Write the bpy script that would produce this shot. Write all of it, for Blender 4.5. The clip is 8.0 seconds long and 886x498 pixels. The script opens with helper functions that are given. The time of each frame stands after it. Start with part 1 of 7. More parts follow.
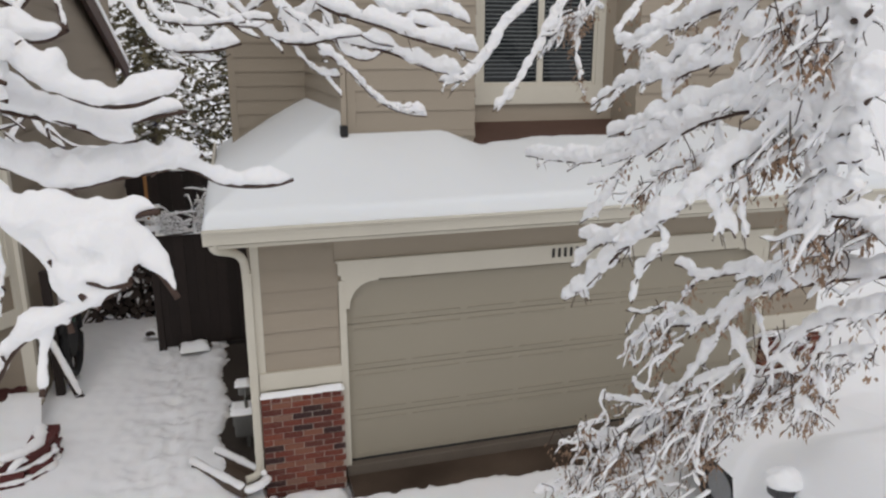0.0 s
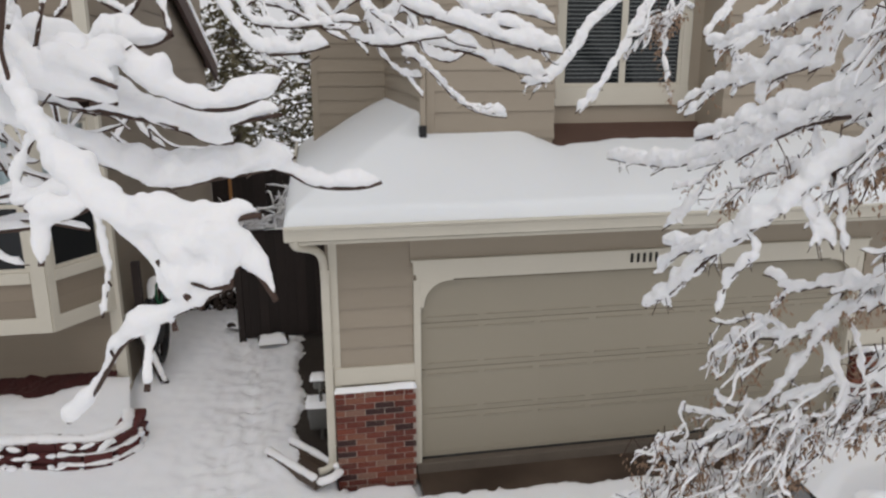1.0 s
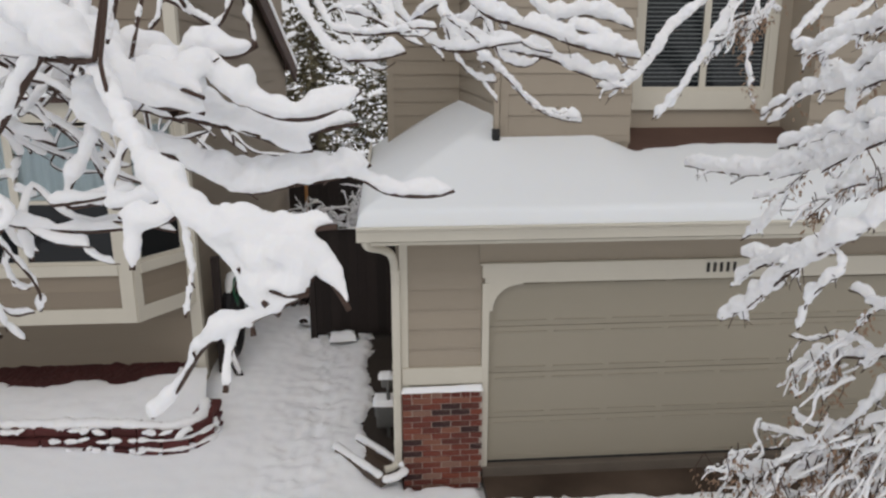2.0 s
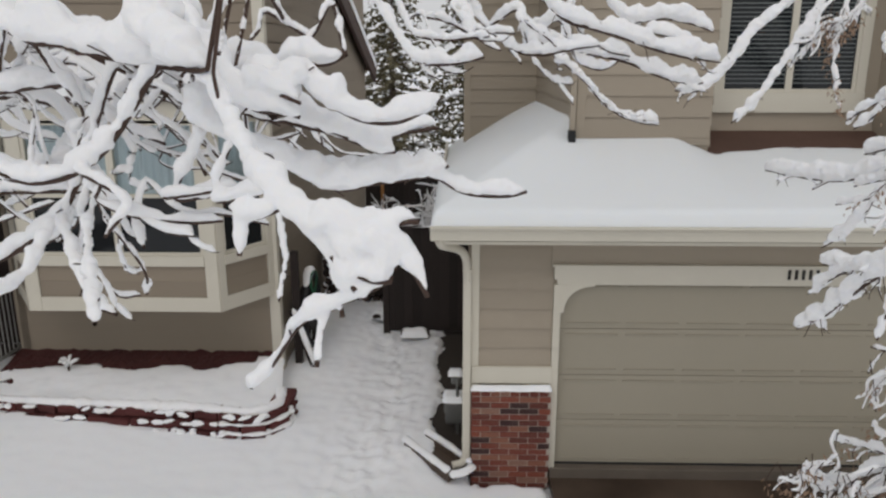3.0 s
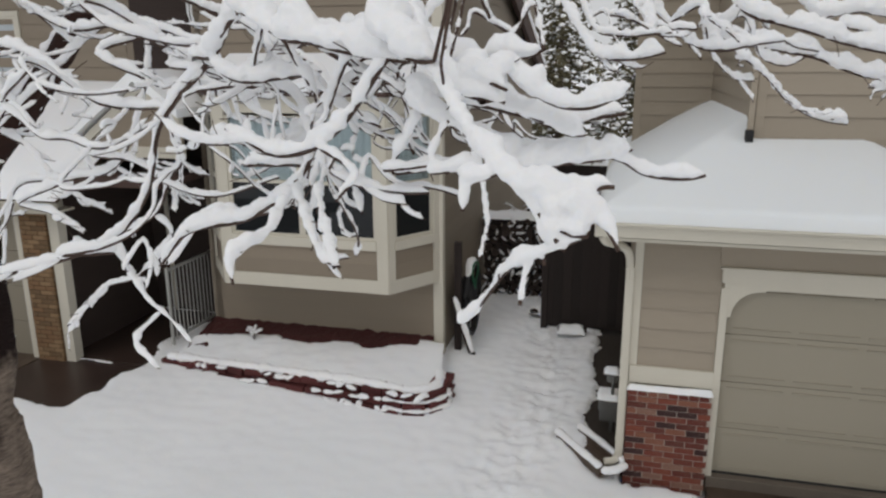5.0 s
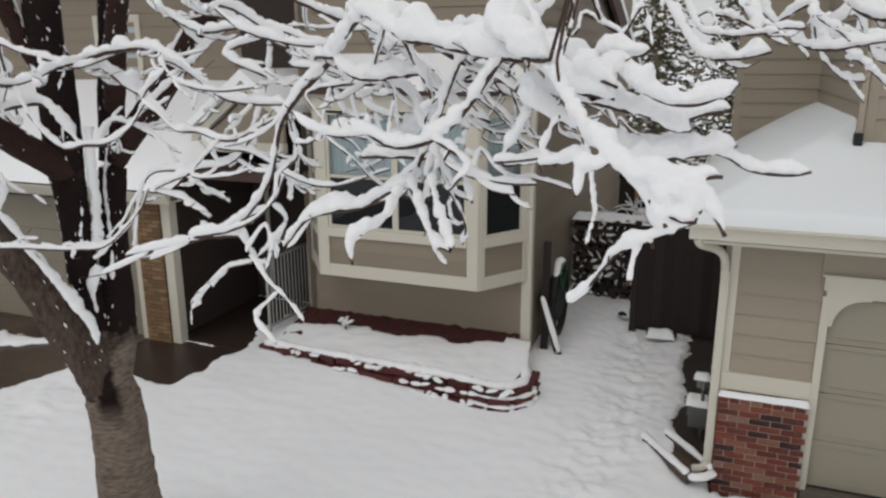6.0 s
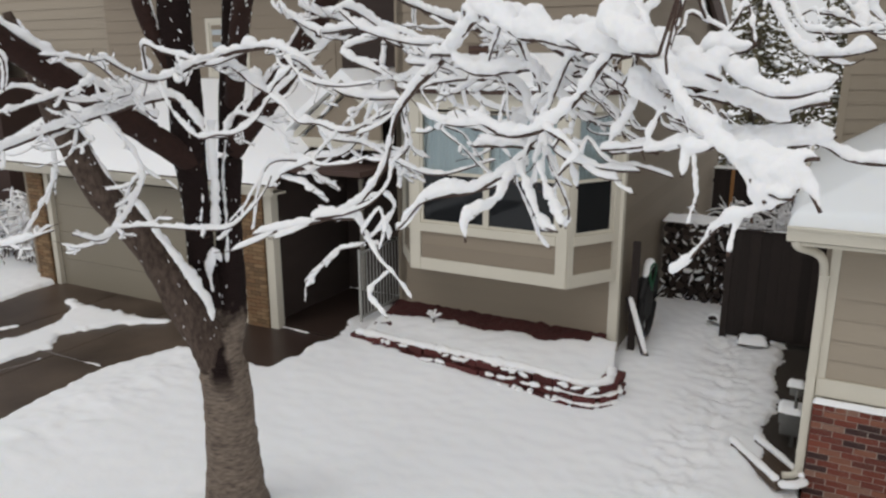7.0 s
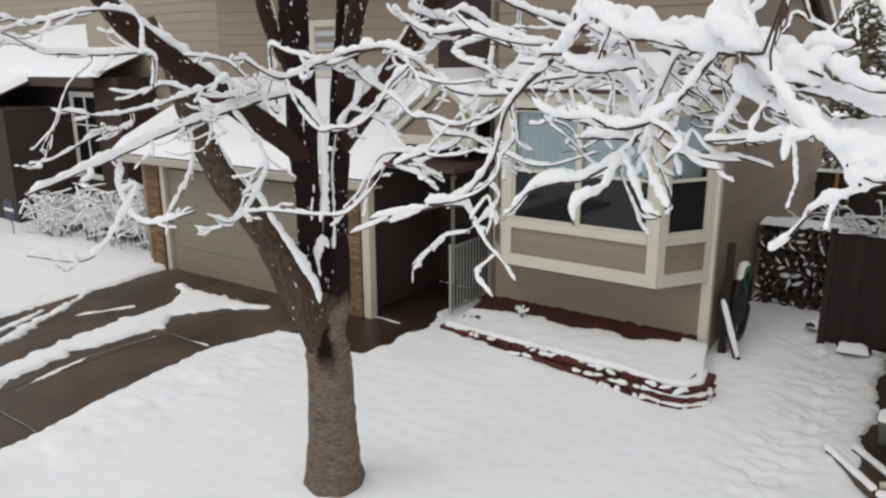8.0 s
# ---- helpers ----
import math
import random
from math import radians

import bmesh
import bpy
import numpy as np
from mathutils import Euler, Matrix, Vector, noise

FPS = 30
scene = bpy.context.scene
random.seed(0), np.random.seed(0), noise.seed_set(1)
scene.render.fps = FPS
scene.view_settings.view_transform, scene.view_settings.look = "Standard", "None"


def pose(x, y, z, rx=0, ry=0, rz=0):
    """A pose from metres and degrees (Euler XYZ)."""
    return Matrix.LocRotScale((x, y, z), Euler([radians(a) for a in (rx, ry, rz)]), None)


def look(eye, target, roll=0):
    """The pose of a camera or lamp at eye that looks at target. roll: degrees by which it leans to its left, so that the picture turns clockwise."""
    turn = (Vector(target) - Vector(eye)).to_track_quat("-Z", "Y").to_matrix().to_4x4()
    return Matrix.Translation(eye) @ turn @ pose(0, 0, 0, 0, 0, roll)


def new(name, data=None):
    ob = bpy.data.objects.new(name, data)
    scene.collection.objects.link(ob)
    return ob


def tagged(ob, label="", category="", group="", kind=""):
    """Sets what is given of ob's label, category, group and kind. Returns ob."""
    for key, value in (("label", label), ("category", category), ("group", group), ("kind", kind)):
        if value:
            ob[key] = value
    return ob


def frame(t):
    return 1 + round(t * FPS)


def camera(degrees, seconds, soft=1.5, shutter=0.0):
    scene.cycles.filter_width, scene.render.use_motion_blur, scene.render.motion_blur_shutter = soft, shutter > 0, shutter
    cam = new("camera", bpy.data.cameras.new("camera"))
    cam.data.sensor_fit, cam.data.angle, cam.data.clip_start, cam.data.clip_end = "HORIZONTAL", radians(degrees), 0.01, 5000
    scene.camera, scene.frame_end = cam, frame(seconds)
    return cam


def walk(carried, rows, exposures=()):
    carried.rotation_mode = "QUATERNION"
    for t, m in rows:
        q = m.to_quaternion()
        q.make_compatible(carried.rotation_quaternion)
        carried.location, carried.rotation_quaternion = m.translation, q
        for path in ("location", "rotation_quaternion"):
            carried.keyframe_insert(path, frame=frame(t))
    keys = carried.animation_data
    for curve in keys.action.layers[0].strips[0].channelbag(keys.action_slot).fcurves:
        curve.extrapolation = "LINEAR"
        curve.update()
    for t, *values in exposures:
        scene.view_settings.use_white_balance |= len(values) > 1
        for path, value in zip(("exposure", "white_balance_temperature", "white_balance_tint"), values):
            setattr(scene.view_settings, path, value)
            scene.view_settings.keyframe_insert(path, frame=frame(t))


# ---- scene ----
# camera: seconds, x, y, z, yaw, pitch, roll
cam = camera(62.76, 8.0, soft=2.4)
PATH = [
    (0.0, -0.103, -7.018, 4.248, -16.21, -14.69, 0.07),
    (0.5, -0.114, -7.011, 4.256, -13.25, -14.70, 0.09),
    (1.0, -0.127, -6.999, 4.256, -10.28, -14.69, 0.07),
    (1.5, -0.127, -6.986, 4.262, -7.42, -14.62, 0.05),
    (3.0, -0.133, -7.098, 4.290, 1.35, -14.57, 0.03),
    (3.5, -0.133, -7.144, 4.288, 4.44, -14.62, 0.07),
    (4.0, -0.146, -7.197, 4.290, 7.55, -14.65, 0.11),
    (4.5, -0.161, -7.264, 4.283, 10.69, -14.66, 0.17),
    (6.0, -0.196, -7.479, 4.275, 20.92, -14.59, 0.20),
    (6.5, -0.196, -7.587, 4.270, 24.31, -14.57, 0.21),
    (7.0, -0.182, -7.715, 4.261, 27.70, -14.50, 0.19),
    (7.5, -0.171, -7.844, 4.266, 31.11, -14.51, 0.23),
    (8.0, -0.135, -7.996, 4.256, 34.50, -14.47, 0.29),
]
walk(cam, [(t, pose(x, y, z, 90 + pitch, roll, yaw)) for t, x, y, z, yaw, pitch, roll in PATH],
     ((0.0, -0.36, 6570, 12.5), (1.5, -0.38, 6570, 12.5), (3.5, -0.46, 6550, 10.5), (4.5, -0.48, 6530, 10), (6.0, -0.43, 6560, 10), (7.0, -0.32, 6560, 10), (8.0, -0.20, 6540, 10)))

# ---- world, sun, exposure ----
world = bpy.data.worlds.new("overcast_sky")
scene.world = world
world.use_nodes = True
wn = world.node_tree.nodes
sky = wn.new("ShaderNodeTexSky")
sky.sky_type, sky.sun_disc = "NISHITA", False
sky.sun_elevation, sky.sun_rotation = radians(48), radians(150)
sky.air_density, sky.dust_density, sky.ozone_density = 1.0, 6.0, 1.0
wash = wn.new("ShaderNodeMixRGB")      # cloud cover takes most of the blue out of the sky
wash.inputs["Fac"].default_value = 0.88
wash.inputs["Color2"].default_value = (8.6, 8.75, 8.95, 1)
bg = wn["Background"]
bg.inputs["Strength"].default_value = 0.105
world.node_tree.links.new(sky.outputs[0], wash.inputs["Color1"])
world.node_tree.links.new(wash.outputs[0], bg.inputs["Color"])
sun = new("sun", bpy.data.lights.new("sun", "SUN"))
sun.data.energy, sun.data.angle, sun.data.color = 0.6, radians(25), (1.0, 0.97, 0.93)
sun.matrix_world = look((-6, -14, 18), (0, 0, 0))


# ---- materials ----
def material(name, base, rough=0.8, grain=40.0, var=0.15, stain=1.2, stain_var=0.12, bump=0.15, bump_scale=60.0,
             bump_dist=0.004, dark=None, metal=0.0, per_piece=0.0, stretch=(1, 1, 1), spec=0.4):
    """A painted, mineral or wooden surface: base colour with grain and larger stains, bump, and a shift from piece to piece."""
    m = bpy.data.materials.new(name)
    m.use_nodes = True
    n, l = m.node_tree.nodes, m.node_tree.links
    b = n["Principled BSDF"]
    b.inputs["Roughness"].default_value, b.inputs["Metallic"].default_value = rough, metal
    b.inputs["Specular IOR Level"].default_value = spec
    co = n.new("ShaderNodeTexCoord")
    mp = n.new("ShaderNodeMapping")
    mp.inputs["Scale"].default_value = stretch
    l.new(co.outputs["Object"], mp.inputs["Vector"])
    fine, large = n.new("ShaderNodeTexNoise"), n.new("ShaderNodeTexNoise")
    fine.inputs["Scale"].default_value, fine.inputs["Detail"].default_value = grain, 5
    large.inputs["Scale"].default_value, large.inputs["Detail"].default_value = stain, 4
    for t in (fine, large):
        l.new(mp.outputs["Vector"], t.inputs["Vector"])
    mix1, mix2 = n.new("ShaderNodeMixRGB"), n.new("ShaderNodeMixRGB")
    dark = dark or tuple(c * 0.45 for c in base)
    mix1.inputs["Color1"].default_value, mix1.inputs["Color2"].default_value = (*base, 1), (*dark, 1)
    r1, r2 = n.new("ShaderNodeMapRange"), n.new("ShaderNodeMapRange")
    for r, v in ((r1, var), (r2, stain_var)):
        r.inputs["From Min"].default_value, r.inputs["From Max"].default_value = 0.35, 0.75
        r.inputs["To Max"].default_value = v
    l.new(fine.outputs["Fac"], r1.inputs["Value"])
    l.new(large.outputs["Fac"], r2.inputs["Value"])
    l.new(r1.outputs[0], mix1.inputs["Fac"])
    mix2.inputs["Color2"].default_value = (*dark, 1)
    l.new(mix1.outputs[0], mix2.inputs["Color1"])
    l.new(r2.outputs[0], mix2.inputs["Fac"])
    out = mix2.outputs[0]
    if per_piece:
        info, hsv, rr = n.new("ShaderNodeObjectInfo"), n.new("ShaderNodeHueSaturation"), n.new("ShaderNodeMapRange")
        rr.inputs["To Min"].default_value, rr.inputs["To Max"].default_value = 1 - per_piece, 1 + per_piece
        l.new(info.outputs["Random"], rr.inputs["Value"])
        l.new(rr.outputs[0], hsv.inputs["Value"])
        l.new(out, hsv.inputs["Color"])
        out = hsv.outputs["Color"]
    l.new(out, b.inputs["Base Color"])
    bt, bp = n.new("ShaderNodeTexNoise"), n.new("ShaderNodeBump")
    bt.inputs["Scale"].default_value, bt.inputs["Detail"].default_value = bump_scale, 6
    bp.inputs["Strength"].default_value, bp.inputs["Distance"].default_value = bump, bump_dist
    l.new(mp.outputs["Vector"], bt.inputs["Vector"])
    l.new(bt.outputs["Fac"], bp.inputs["Height"])
    l.new(bp.outputs["Normal"], b.inputs["Normal"])
    return m


def brick_material(name, stops):
    """Fired bricks: every piece takes one of several kiln colours, with a mottled face."""
    m = material(name, (0.3, 0.1, 0.07), 0.9, bump=0.5, bump_scale=140, bump_dist=0.003)
    n, l = m.node_tree.nodes, m.node_tree.links
    info, ramp = n.new("ShaderNodeObjectInfo"), n.new("ShaderNodeValToRGB")
    ramp.color_ramp.interpolation = "CONSTANT"
    while len(ramp.color_ramp.elements) < len(stops):
        ramp.color_ramp.elements.new(0.5)
    for i, c in enumerate(stops):
        ramp.color_ramp.elements[i].position, ramp.color_ramp.elements[i].color = i / len(stops), (*c, 1)
    l.new(info.outputs["Random"], ramp.inputs["Fac"])
    mot, mix, rng = n.new("ShaderNodeTexNoise"), n.new("ShaderNodeMixRGB"), n.new("ShaderNodeMapRange")
    co = n.new("ShaderNodeTexCoord")
    mot.inputs["Scale"].default_value, mot.inputs["Detail"].default_value = 35, 6
    mix.inputs["Color2"].default_value = (0.42, 0.3, 0.24, 1)
    rng.inputs["From Min"].default_value, rng.inputs["From Max"].default_value, rng.inputs["To Max"].default_value = 0.55, 0.85, 0.3
    l.new(co.outputs["Object"], mot.inputs["Vector"])
    l.new(mot.outputs["Fac"], rng.inputs["Value"])
    l.new(rng.outputs[0], mix.inputs["Fac"])
    l.new(ramp.outputs[0], mix.inputs["Color1"])
    l.new(mix.outputs[0], n["Principled BSDF"].inputs["Base Color"])
    return m


def snow_material(name, bump=0.22, scale=7.0, dist=0.02, tone=(0.915, 0.93, 0.95)):
    m = material(name, tone, 0.75, 200, 0.04, 0.7, 0.05, bump, scale, dist, dark=(0.74, 0.77, 0.81), spec=0.25)
    b = m.node_tree.nodes["Principled BSDF"]
    b.inputs["Subsurface Weight"].default_value = 0.25
    b.inputs["Subsurface Radius"].default_value = (0.02, 0.022, 0.025)
    b.inputs["Subsurface Scale"].default_value = 0.5
    return m


def glass_material(name, tint, rough=0.03, coat=0.4):
    """Window glass that mirrors the sky, over a dark or curtained room."""
    m = material(name, tint, 0.3, 3, 0.05, 0.8, 0.1, 0.02, 2.0, 0.002, spec=0.5)
    b = m.node_tree.nodes["Principled BSDF"]
    b.inputs["Roughness"].default_value = rough
    b.inputs["Coat Weight"].default_value = coat
    b.inputs["Specular IOR Level"].default_value = 0.3 + 0.5 * coat
    b.inputs["Coat Roughness"].default_value = rough
    return m


SNOW = snow_material("snow")
SNOW_FINE = snow_material("branch_snow", 0.45, 45.0, 0.008, (0.915, 0.92, 0.93))
# garage roof snow: darker in tone and smoother than the other snow
ROOF_SNOW = snow_material("darker_smooth_roof_snow", 0.12, 5.0, 0.02, (0.80, 0.83, 0.845))
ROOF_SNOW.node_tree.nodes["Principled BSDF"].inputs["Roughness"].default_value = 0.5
SIDING = material("taupe_siding_paint", (0.345, 0.296, 0.232), 0.7, 25, 0.06, 1.0, 0.08, 0.25, 50, 0.002, per_piece=0.05, stretch=(0.35, 1, 4))
# taupe of the neighbouring house, its shade put into a darker base colour
SHADED_HOUSE_SIDING = material("shaded_taupe_siding_paint", (0.265, 0.22, 0.168), 0.7, 25, 0.06, 1.0, 0.08, 0.25, 50, 0.002, per_piece=0.05, stretch=(0.35, 1, 4))
DOOR = material("garage_door_paint", (0.335, 0.303, 0.238), 0.55, 300, 0.05, 0.7, 0.06, 0.3, 160, 0.0015)
TRIM = material("cream_trim_paint", (0.62, 0.585, 0.495), 0.55, 60, 0.06, 1.6, 0.1, 0.15, 80, 0.002)
BRICK = brick_material("red_brick", [(0.152, 0.039, 0.025), (0.187, 0.051, 0.031), (0.117, 0.031, 0.022), (0.211, 0.086, 0.055), (0.156, 0.041, 0.027), (0.039, 0.017, 0.016), (0.133, 0.035, 0.024), (0.226, 0.125, 0.090), (0.098, 0.028, 0.020)])
TAN_BRICK = brick_material("tan_brick", [(0.20, 0.125, 0.065), (0.25, 0.16, 0.085), (0.15, 0.095, 0.05), (0.20, 0.115, 0.058)])
MORTAR = material("mortar", (0.46, 0.40, 0.345), 0.95, 120, 0.3, 3, 0.2, 0.5, 200, 0.003)
PALE_CONCRETE = material("worn_concrete_lip", (0.15, 0.125, 0.10), 0.6, 60, 0.3, 2.5, 0.4, 0.4, 90, 0.003)
DARK_MORTAR = material("brown_mortar", (0.07, 0.045, 0.03), 0.95, 120, 0.3, 3, 0.2, 0.5, 200, 0.003)
CONCRETE = material("wet_concrete", (0.112, 0.082, 0.062), 0.36, 60, 0.35, 0.9, 0.95, 0.35, 90, 0.003, dark=(0.034, 0.023, 0.017), spec=0.14)
# wet brown stain and the porch's shade together in one concrete colour
WET_SHADED_PORCH = material("wet_stained_shaded_concrete", (0.052, 0.034, 0.028), 0.36, 60, 0.35, 0.9, 0.6, 0.35, 90, 0.003, dark=(0.024, 0.016, 0.013), spec=0.25)
NEIGHBOUR_DOOR = material("weathered_taupe_door_paint", (0.26, 0.23, 0.178), 0.6, 300, 0.05, 0.7, 0.1, 0.3, 160, 0.0015)
SOIL = material("wet_soil", (0.045, 0.035, 0.028), 0.8, 30, 0.4, 3, 0.3, 0.8, 40, 0.02)
BARK = material("grey_brown_bark", (0.21, 0.17, 0.14), 0.9, 22, 0.7, 3, 0.4, 1.0, 22, 0.03, dark=(0.035, 0.026, 0.022), stretch=(1.6, 1.6, 0.8))
BROWN_BARK = material("brown_bark", (0.125, 0.092, 0.074), 0.85, 20, 0.85, 3, 0.4, 1.0, 24, 0.03, dark=(0.03, 0.02, 0.016), stretch=(1.6, 1.6, 0.8), spec=0.15)


def stained_trunk():
    """Grey ridged bark with a dark wet run below the fork."""
    m = material("trunk_bark", (0.275, 0.22, 0.175), 0.9, 16, 0.85, 3, 0.3, 1.0, 18, 0.04, dark=(0.06, 0.045, 0.037), stretch=(0.8, 0.8, 2.6), spec=0.15)
    n, l = m.node_tree.nodes, m.node_tree.links
    b = n["Principled BSDF"]
    src = b.inputs["Base Color"].links[0].from_socket
    co = n.new("ShaderNodeTexCoord")
    sub, cross, ln, nz, add, rng, sep, zr, mul, mix = [n.new("ShaderNode" + k) for k in ("VectorMath", "VectorMath", "VectorMath", "TexNoise", "Math", "MapRange", "SeparateXYZ", "MapRange", "Math", "MixRGB")]
    sub.operation, cross.operation, ln.operation = "SUBTRACT", "CROSS_PRODUCT", "LENGTH"
    sub.inputs[1].default_value = (-4.43, -3.63, 1.7)
    cross.inputs[1].default_value = (-0.13, 0.0, 0.99)
    nz.inputs["Scale"].default_value = 9
    l.new(co.outputs["Object"], sub.inputs[0])
    l.new(sub.outputs[0], cross.inputs[0])
    l.new(cross.outputs[0], ln.inputs[0])
    l.new(co.outputs["Object"], nz.inputs["Vector"])
    add.operation = "MULTIPLY_ADD"
    l.new(nz.outputs["Fac"], add.inputs[0])
    add.inputs[1].default_value = 0.09
    l.new(ln.outputs["Value"], add.inputs[2])
    rng.inputs["From Min"].default_value, rng.inputs["From Max"].default_value = 0.10, 0.15
    rng.inputs["To Min"].default_value, rng.inputs["To Max"].default_value = 1.0, 0.0
    l.new(add.outputs[0], rng.inputs["Value"])
    l.new(co.outputs["Object"], sep.inputs[0])
    zr.inputs["From Min"].default_value, zr.inputs["From Max"].default_value = 1.5, 1.72
    l.new(sep.outputs["Z"], zr.inputs["Value"])
    # rain-dark upper limbs
    wet, hi, zz = n.new("ShaderNodeMath"), n.new("ShaderNodeMapRange"), n.new("ShaderNodeMath")
    zz.operation, wet.operation = "MULTIPLY_ADD", "MAXIMUM"
    l.new(nz.outputs["Fac"], zz.inputs[0])
    zz.inputs[1].default_value = 0.5
    l.new(sep.outputs["Z"], zz.inputs[2])
    hi.inputs["From Min"].default_value, hi.inputs["From Max"].default_value = 2.3, 2.5
    hi.inputs["To Max"].default_value = 1.0
    l.new(zz.outputs[0], hi.inputs["Value"])
    mul.operation = "MULTIPLY"
    l.new(rng.outputs[0], mul.inputs[0])
    l.new(zr.outputs[0], mul.inputs[1])
    l.new(mul.outputs[0], wet.inputs[0])
    l.new(hi.outputs[0], wet.inputs[1])
    l.new(wet.outputs[0], mix.inputs["Fac"])
    l.new(src, mix.inputs["Color1"])
    mix.inputs["Color2"].default_value = (0.017, 0.010, 0.009, 1)
    l.new(mix.outputs[0], b.inputs["Base Color"])
    return m


TRUNK_BARK = stained_trunk()
WET_BARK = material("wet_dark_bark", (0.038, 0.019, 0.015), 0.8, 30, 0.5, 4, 0.3, 0.9, 30, 0.02, dark=(0.02, 0.013, 0.011), spec=0.15)
TWIG = material("twig_bark", (0.075, 0.046, 0.035), 0.85, 80, 0.4, 6, 0.3, 0.4, 120, 0.003)
SEED = material("dry_brown_seed_leaf", (0.42, 0.29, 0.20), 0.8, 50, 0.3, 5, 0.3, 0.3, 90, 0.002, dark=(0.12, 0.05, 0.02), per_piece=0.2)
PLANTER = material("dark_red_block", (0.105, 0.028, 0.026), 0.85, 40, 0.4, 4, 0.3, 0.7, 60, 0.006, per_piece=0.3)
MULCH = material("red_mulch", (0.075, 0.022, 0.02), 0.95, 35, 0.5, 3, 0.4, 1.0, 45, 0.03)
FENCE = material("dark_weathered_wood", (0.024, 0.017, 0.015), 0.8, 30, 0.5, 2, 0.3, 0.6, 60, 0.004, per_piece=0.3, stretch=(4, 4, 0.5))
LOG = material("split_firewood", (0.05, 0.036, 0.03), 0.9, 25, 0.5, 5, 0.4, 0.8, 60, 0.01, per_piece=0.45)
FASCIA = material("dark_brown_fascia", (0.07, 0.04, 0.032), 0.65, 30, 0.3, 2, 0.2, 0.3, 60, 0.002)
SHINGLE = material("brown_shingle", (0.11, 0.062, 0.045), 0.95, 90, 0.4, 4, 0.3, 0.9, 120, 0.006)
GLASS_DARK = glass_material("dark_window_glass", (0.012, 0.014, 0.016), 0.03, 0.05)
CURTAIN = material("white_curtain", (0.74, 0.78, 0.80), 0.85, 120, 0.05, 2, 0.08, 0.1, 200, 0.001)


def clear_glass():
    """A thin clear pane with a faint sky reflection."""
    m = bpy.data.materials.new("clear_window_glass")
    m.use_nodes = True
    n, l = m.node_tree.nodes, m.node_tree.links
    tr, gl, mix, fr = n.new("ShaderNodeBsdfTransparent"), n.new("ShaderNodeBsdfGlossy"), n.new("ShaderNodeMixShader"), n.new("ShaderNodeFresnel")
    tr.inputs["Color"].default_value = (0.86, 0.91, 0.92, 1)
    gl.inputs["Roughness"].default_value = 0.02
    fr.inputs["IOR"].default_value = 1.5
    l.new(fr.outputs[0], mix.inputs["Fac"])
    l.new(tr.outputs[0], mix.inputs[1])
    l.new(gl.outputs[0], mix.inputs[2])
    l.new(mix.outputs[0], n["Material Output"].inputs["Surface"])
    return m


CLEAR_GLASS = clear_glass()
GLASS_PALE = glass_material("curtained_window_glass", (0.46, 0.51, 0.54), 0.12)
BLIND = material("grey_blind_slat", (0.16, 0.18, 0.18), 0.6, 30, 0.1, 2, 0.1)
METAL = material("galvanised_metal", (0.19, 0.19, 0.18), 0.5, 60, 0.3, 4, 0.3, 0.2, 80, 0.002, metal=0.6)
BLACK = material("black_rubber", (0.018, 0.018, 0.019), 0.7, 60, 0.3, 5, 0.3, 0.3, 90, 0.002)
RIM = material("grey_alloy", (0.32, 0.33, 0.34), 0.35, 40, 0.2, 5, 0.2, 0.1, 90, 0.001, metal=0.8)
CAR = material("dark_grey_car_paint", (0.06, 0.06, 0.065), 0.3, 60, 0.2, 2, 0.2, 0.05, 90, 0.001)
NUMBER = material("black_number_plaque", (0.02, 0.018, 0.016), 0.5, 60, 0.2, 5, 0.2)
# brown of the farther house; on the entry its darkness stands in for shade
DARK_OR_SHADED_WALL = material("dark_brown_or_shaded_wall", (0.05, 0.035, 0.03), 0.85, 25, 0.3, 1, 0.3, 0.3, 50, 0.003, stretch=(0.4, 1, 4))
RED_SIDING = material("red_brown_wall", (0.06, 0.036, 0.03), 0.85, 25, 0.3, 1, 0.3, 0.3, 50, 0.003, stretch=(0.4, 1, 4))
NEEDLE = material("dark_conifer_needles", (0.20, 0.18, 0.11), 0.8, 40, 0.5, 3, 0.5, 0.3, 60, 0.004, dark=(0.07, 0.06, 0.035))
HOSE = material("green_hose", (0.02, 0.11, 0.055), 0.45, 40, 0.2, 4, 0.2)
SIGN = material("navy_sign", (0.02, 0.025, 0.07), 0.4, 40, 0.1, 3, 0.1)
RAIL = material("grey_white_metal", (0.42, 0.42, 0.40), 0.5, 60, 0.1, 2, 0.1)
WHITE = material("white_paint", (0.78, 0.77, 0.74), 0.5, 60, 0.08, 2, 0.1, 0.1, 60, 0.002)
ORANGE = material("weathered_orange_wood", (0.42, 0.2, 0.07), 0.7, 40, 0.3, 3, 0.2)


# ---- mesh helpers ----
def link_mesh(name, verts, faces, mat, parent=None, smooth=False):
    me = bpy.data.meshes.new(name)
    me.from_pydata([tuple(v) for v in verts], [], [tuple(f) for f in faces])
    me.materials.append(mat)
    if smooth:
        me.polygons.foreach_set("use_smooth", [True] * len(me.polygons))
    ob = new(name, me)
    ob.parent = parent
    return ob


def part(name, bm, mat, parent=None, label="", smooth=False):
    """Links a bmesh as one mesh object, under a thing or a part if one is given."""
    me = bpy.data.meshes.new(name)
    bmesh.ops.recalc_face_normals(bm, faces=bm.faces)
    bm.to_mesh(me)
    bm.free()
    me.materials.append(mat)
    if smooth:
        me.polygons.foreach_set("use_smooth", [True] * len(me.polygons))
    ob = new(name, me)
    ob.parent = parent
    if label:
        ob["label"] = label
    return ob


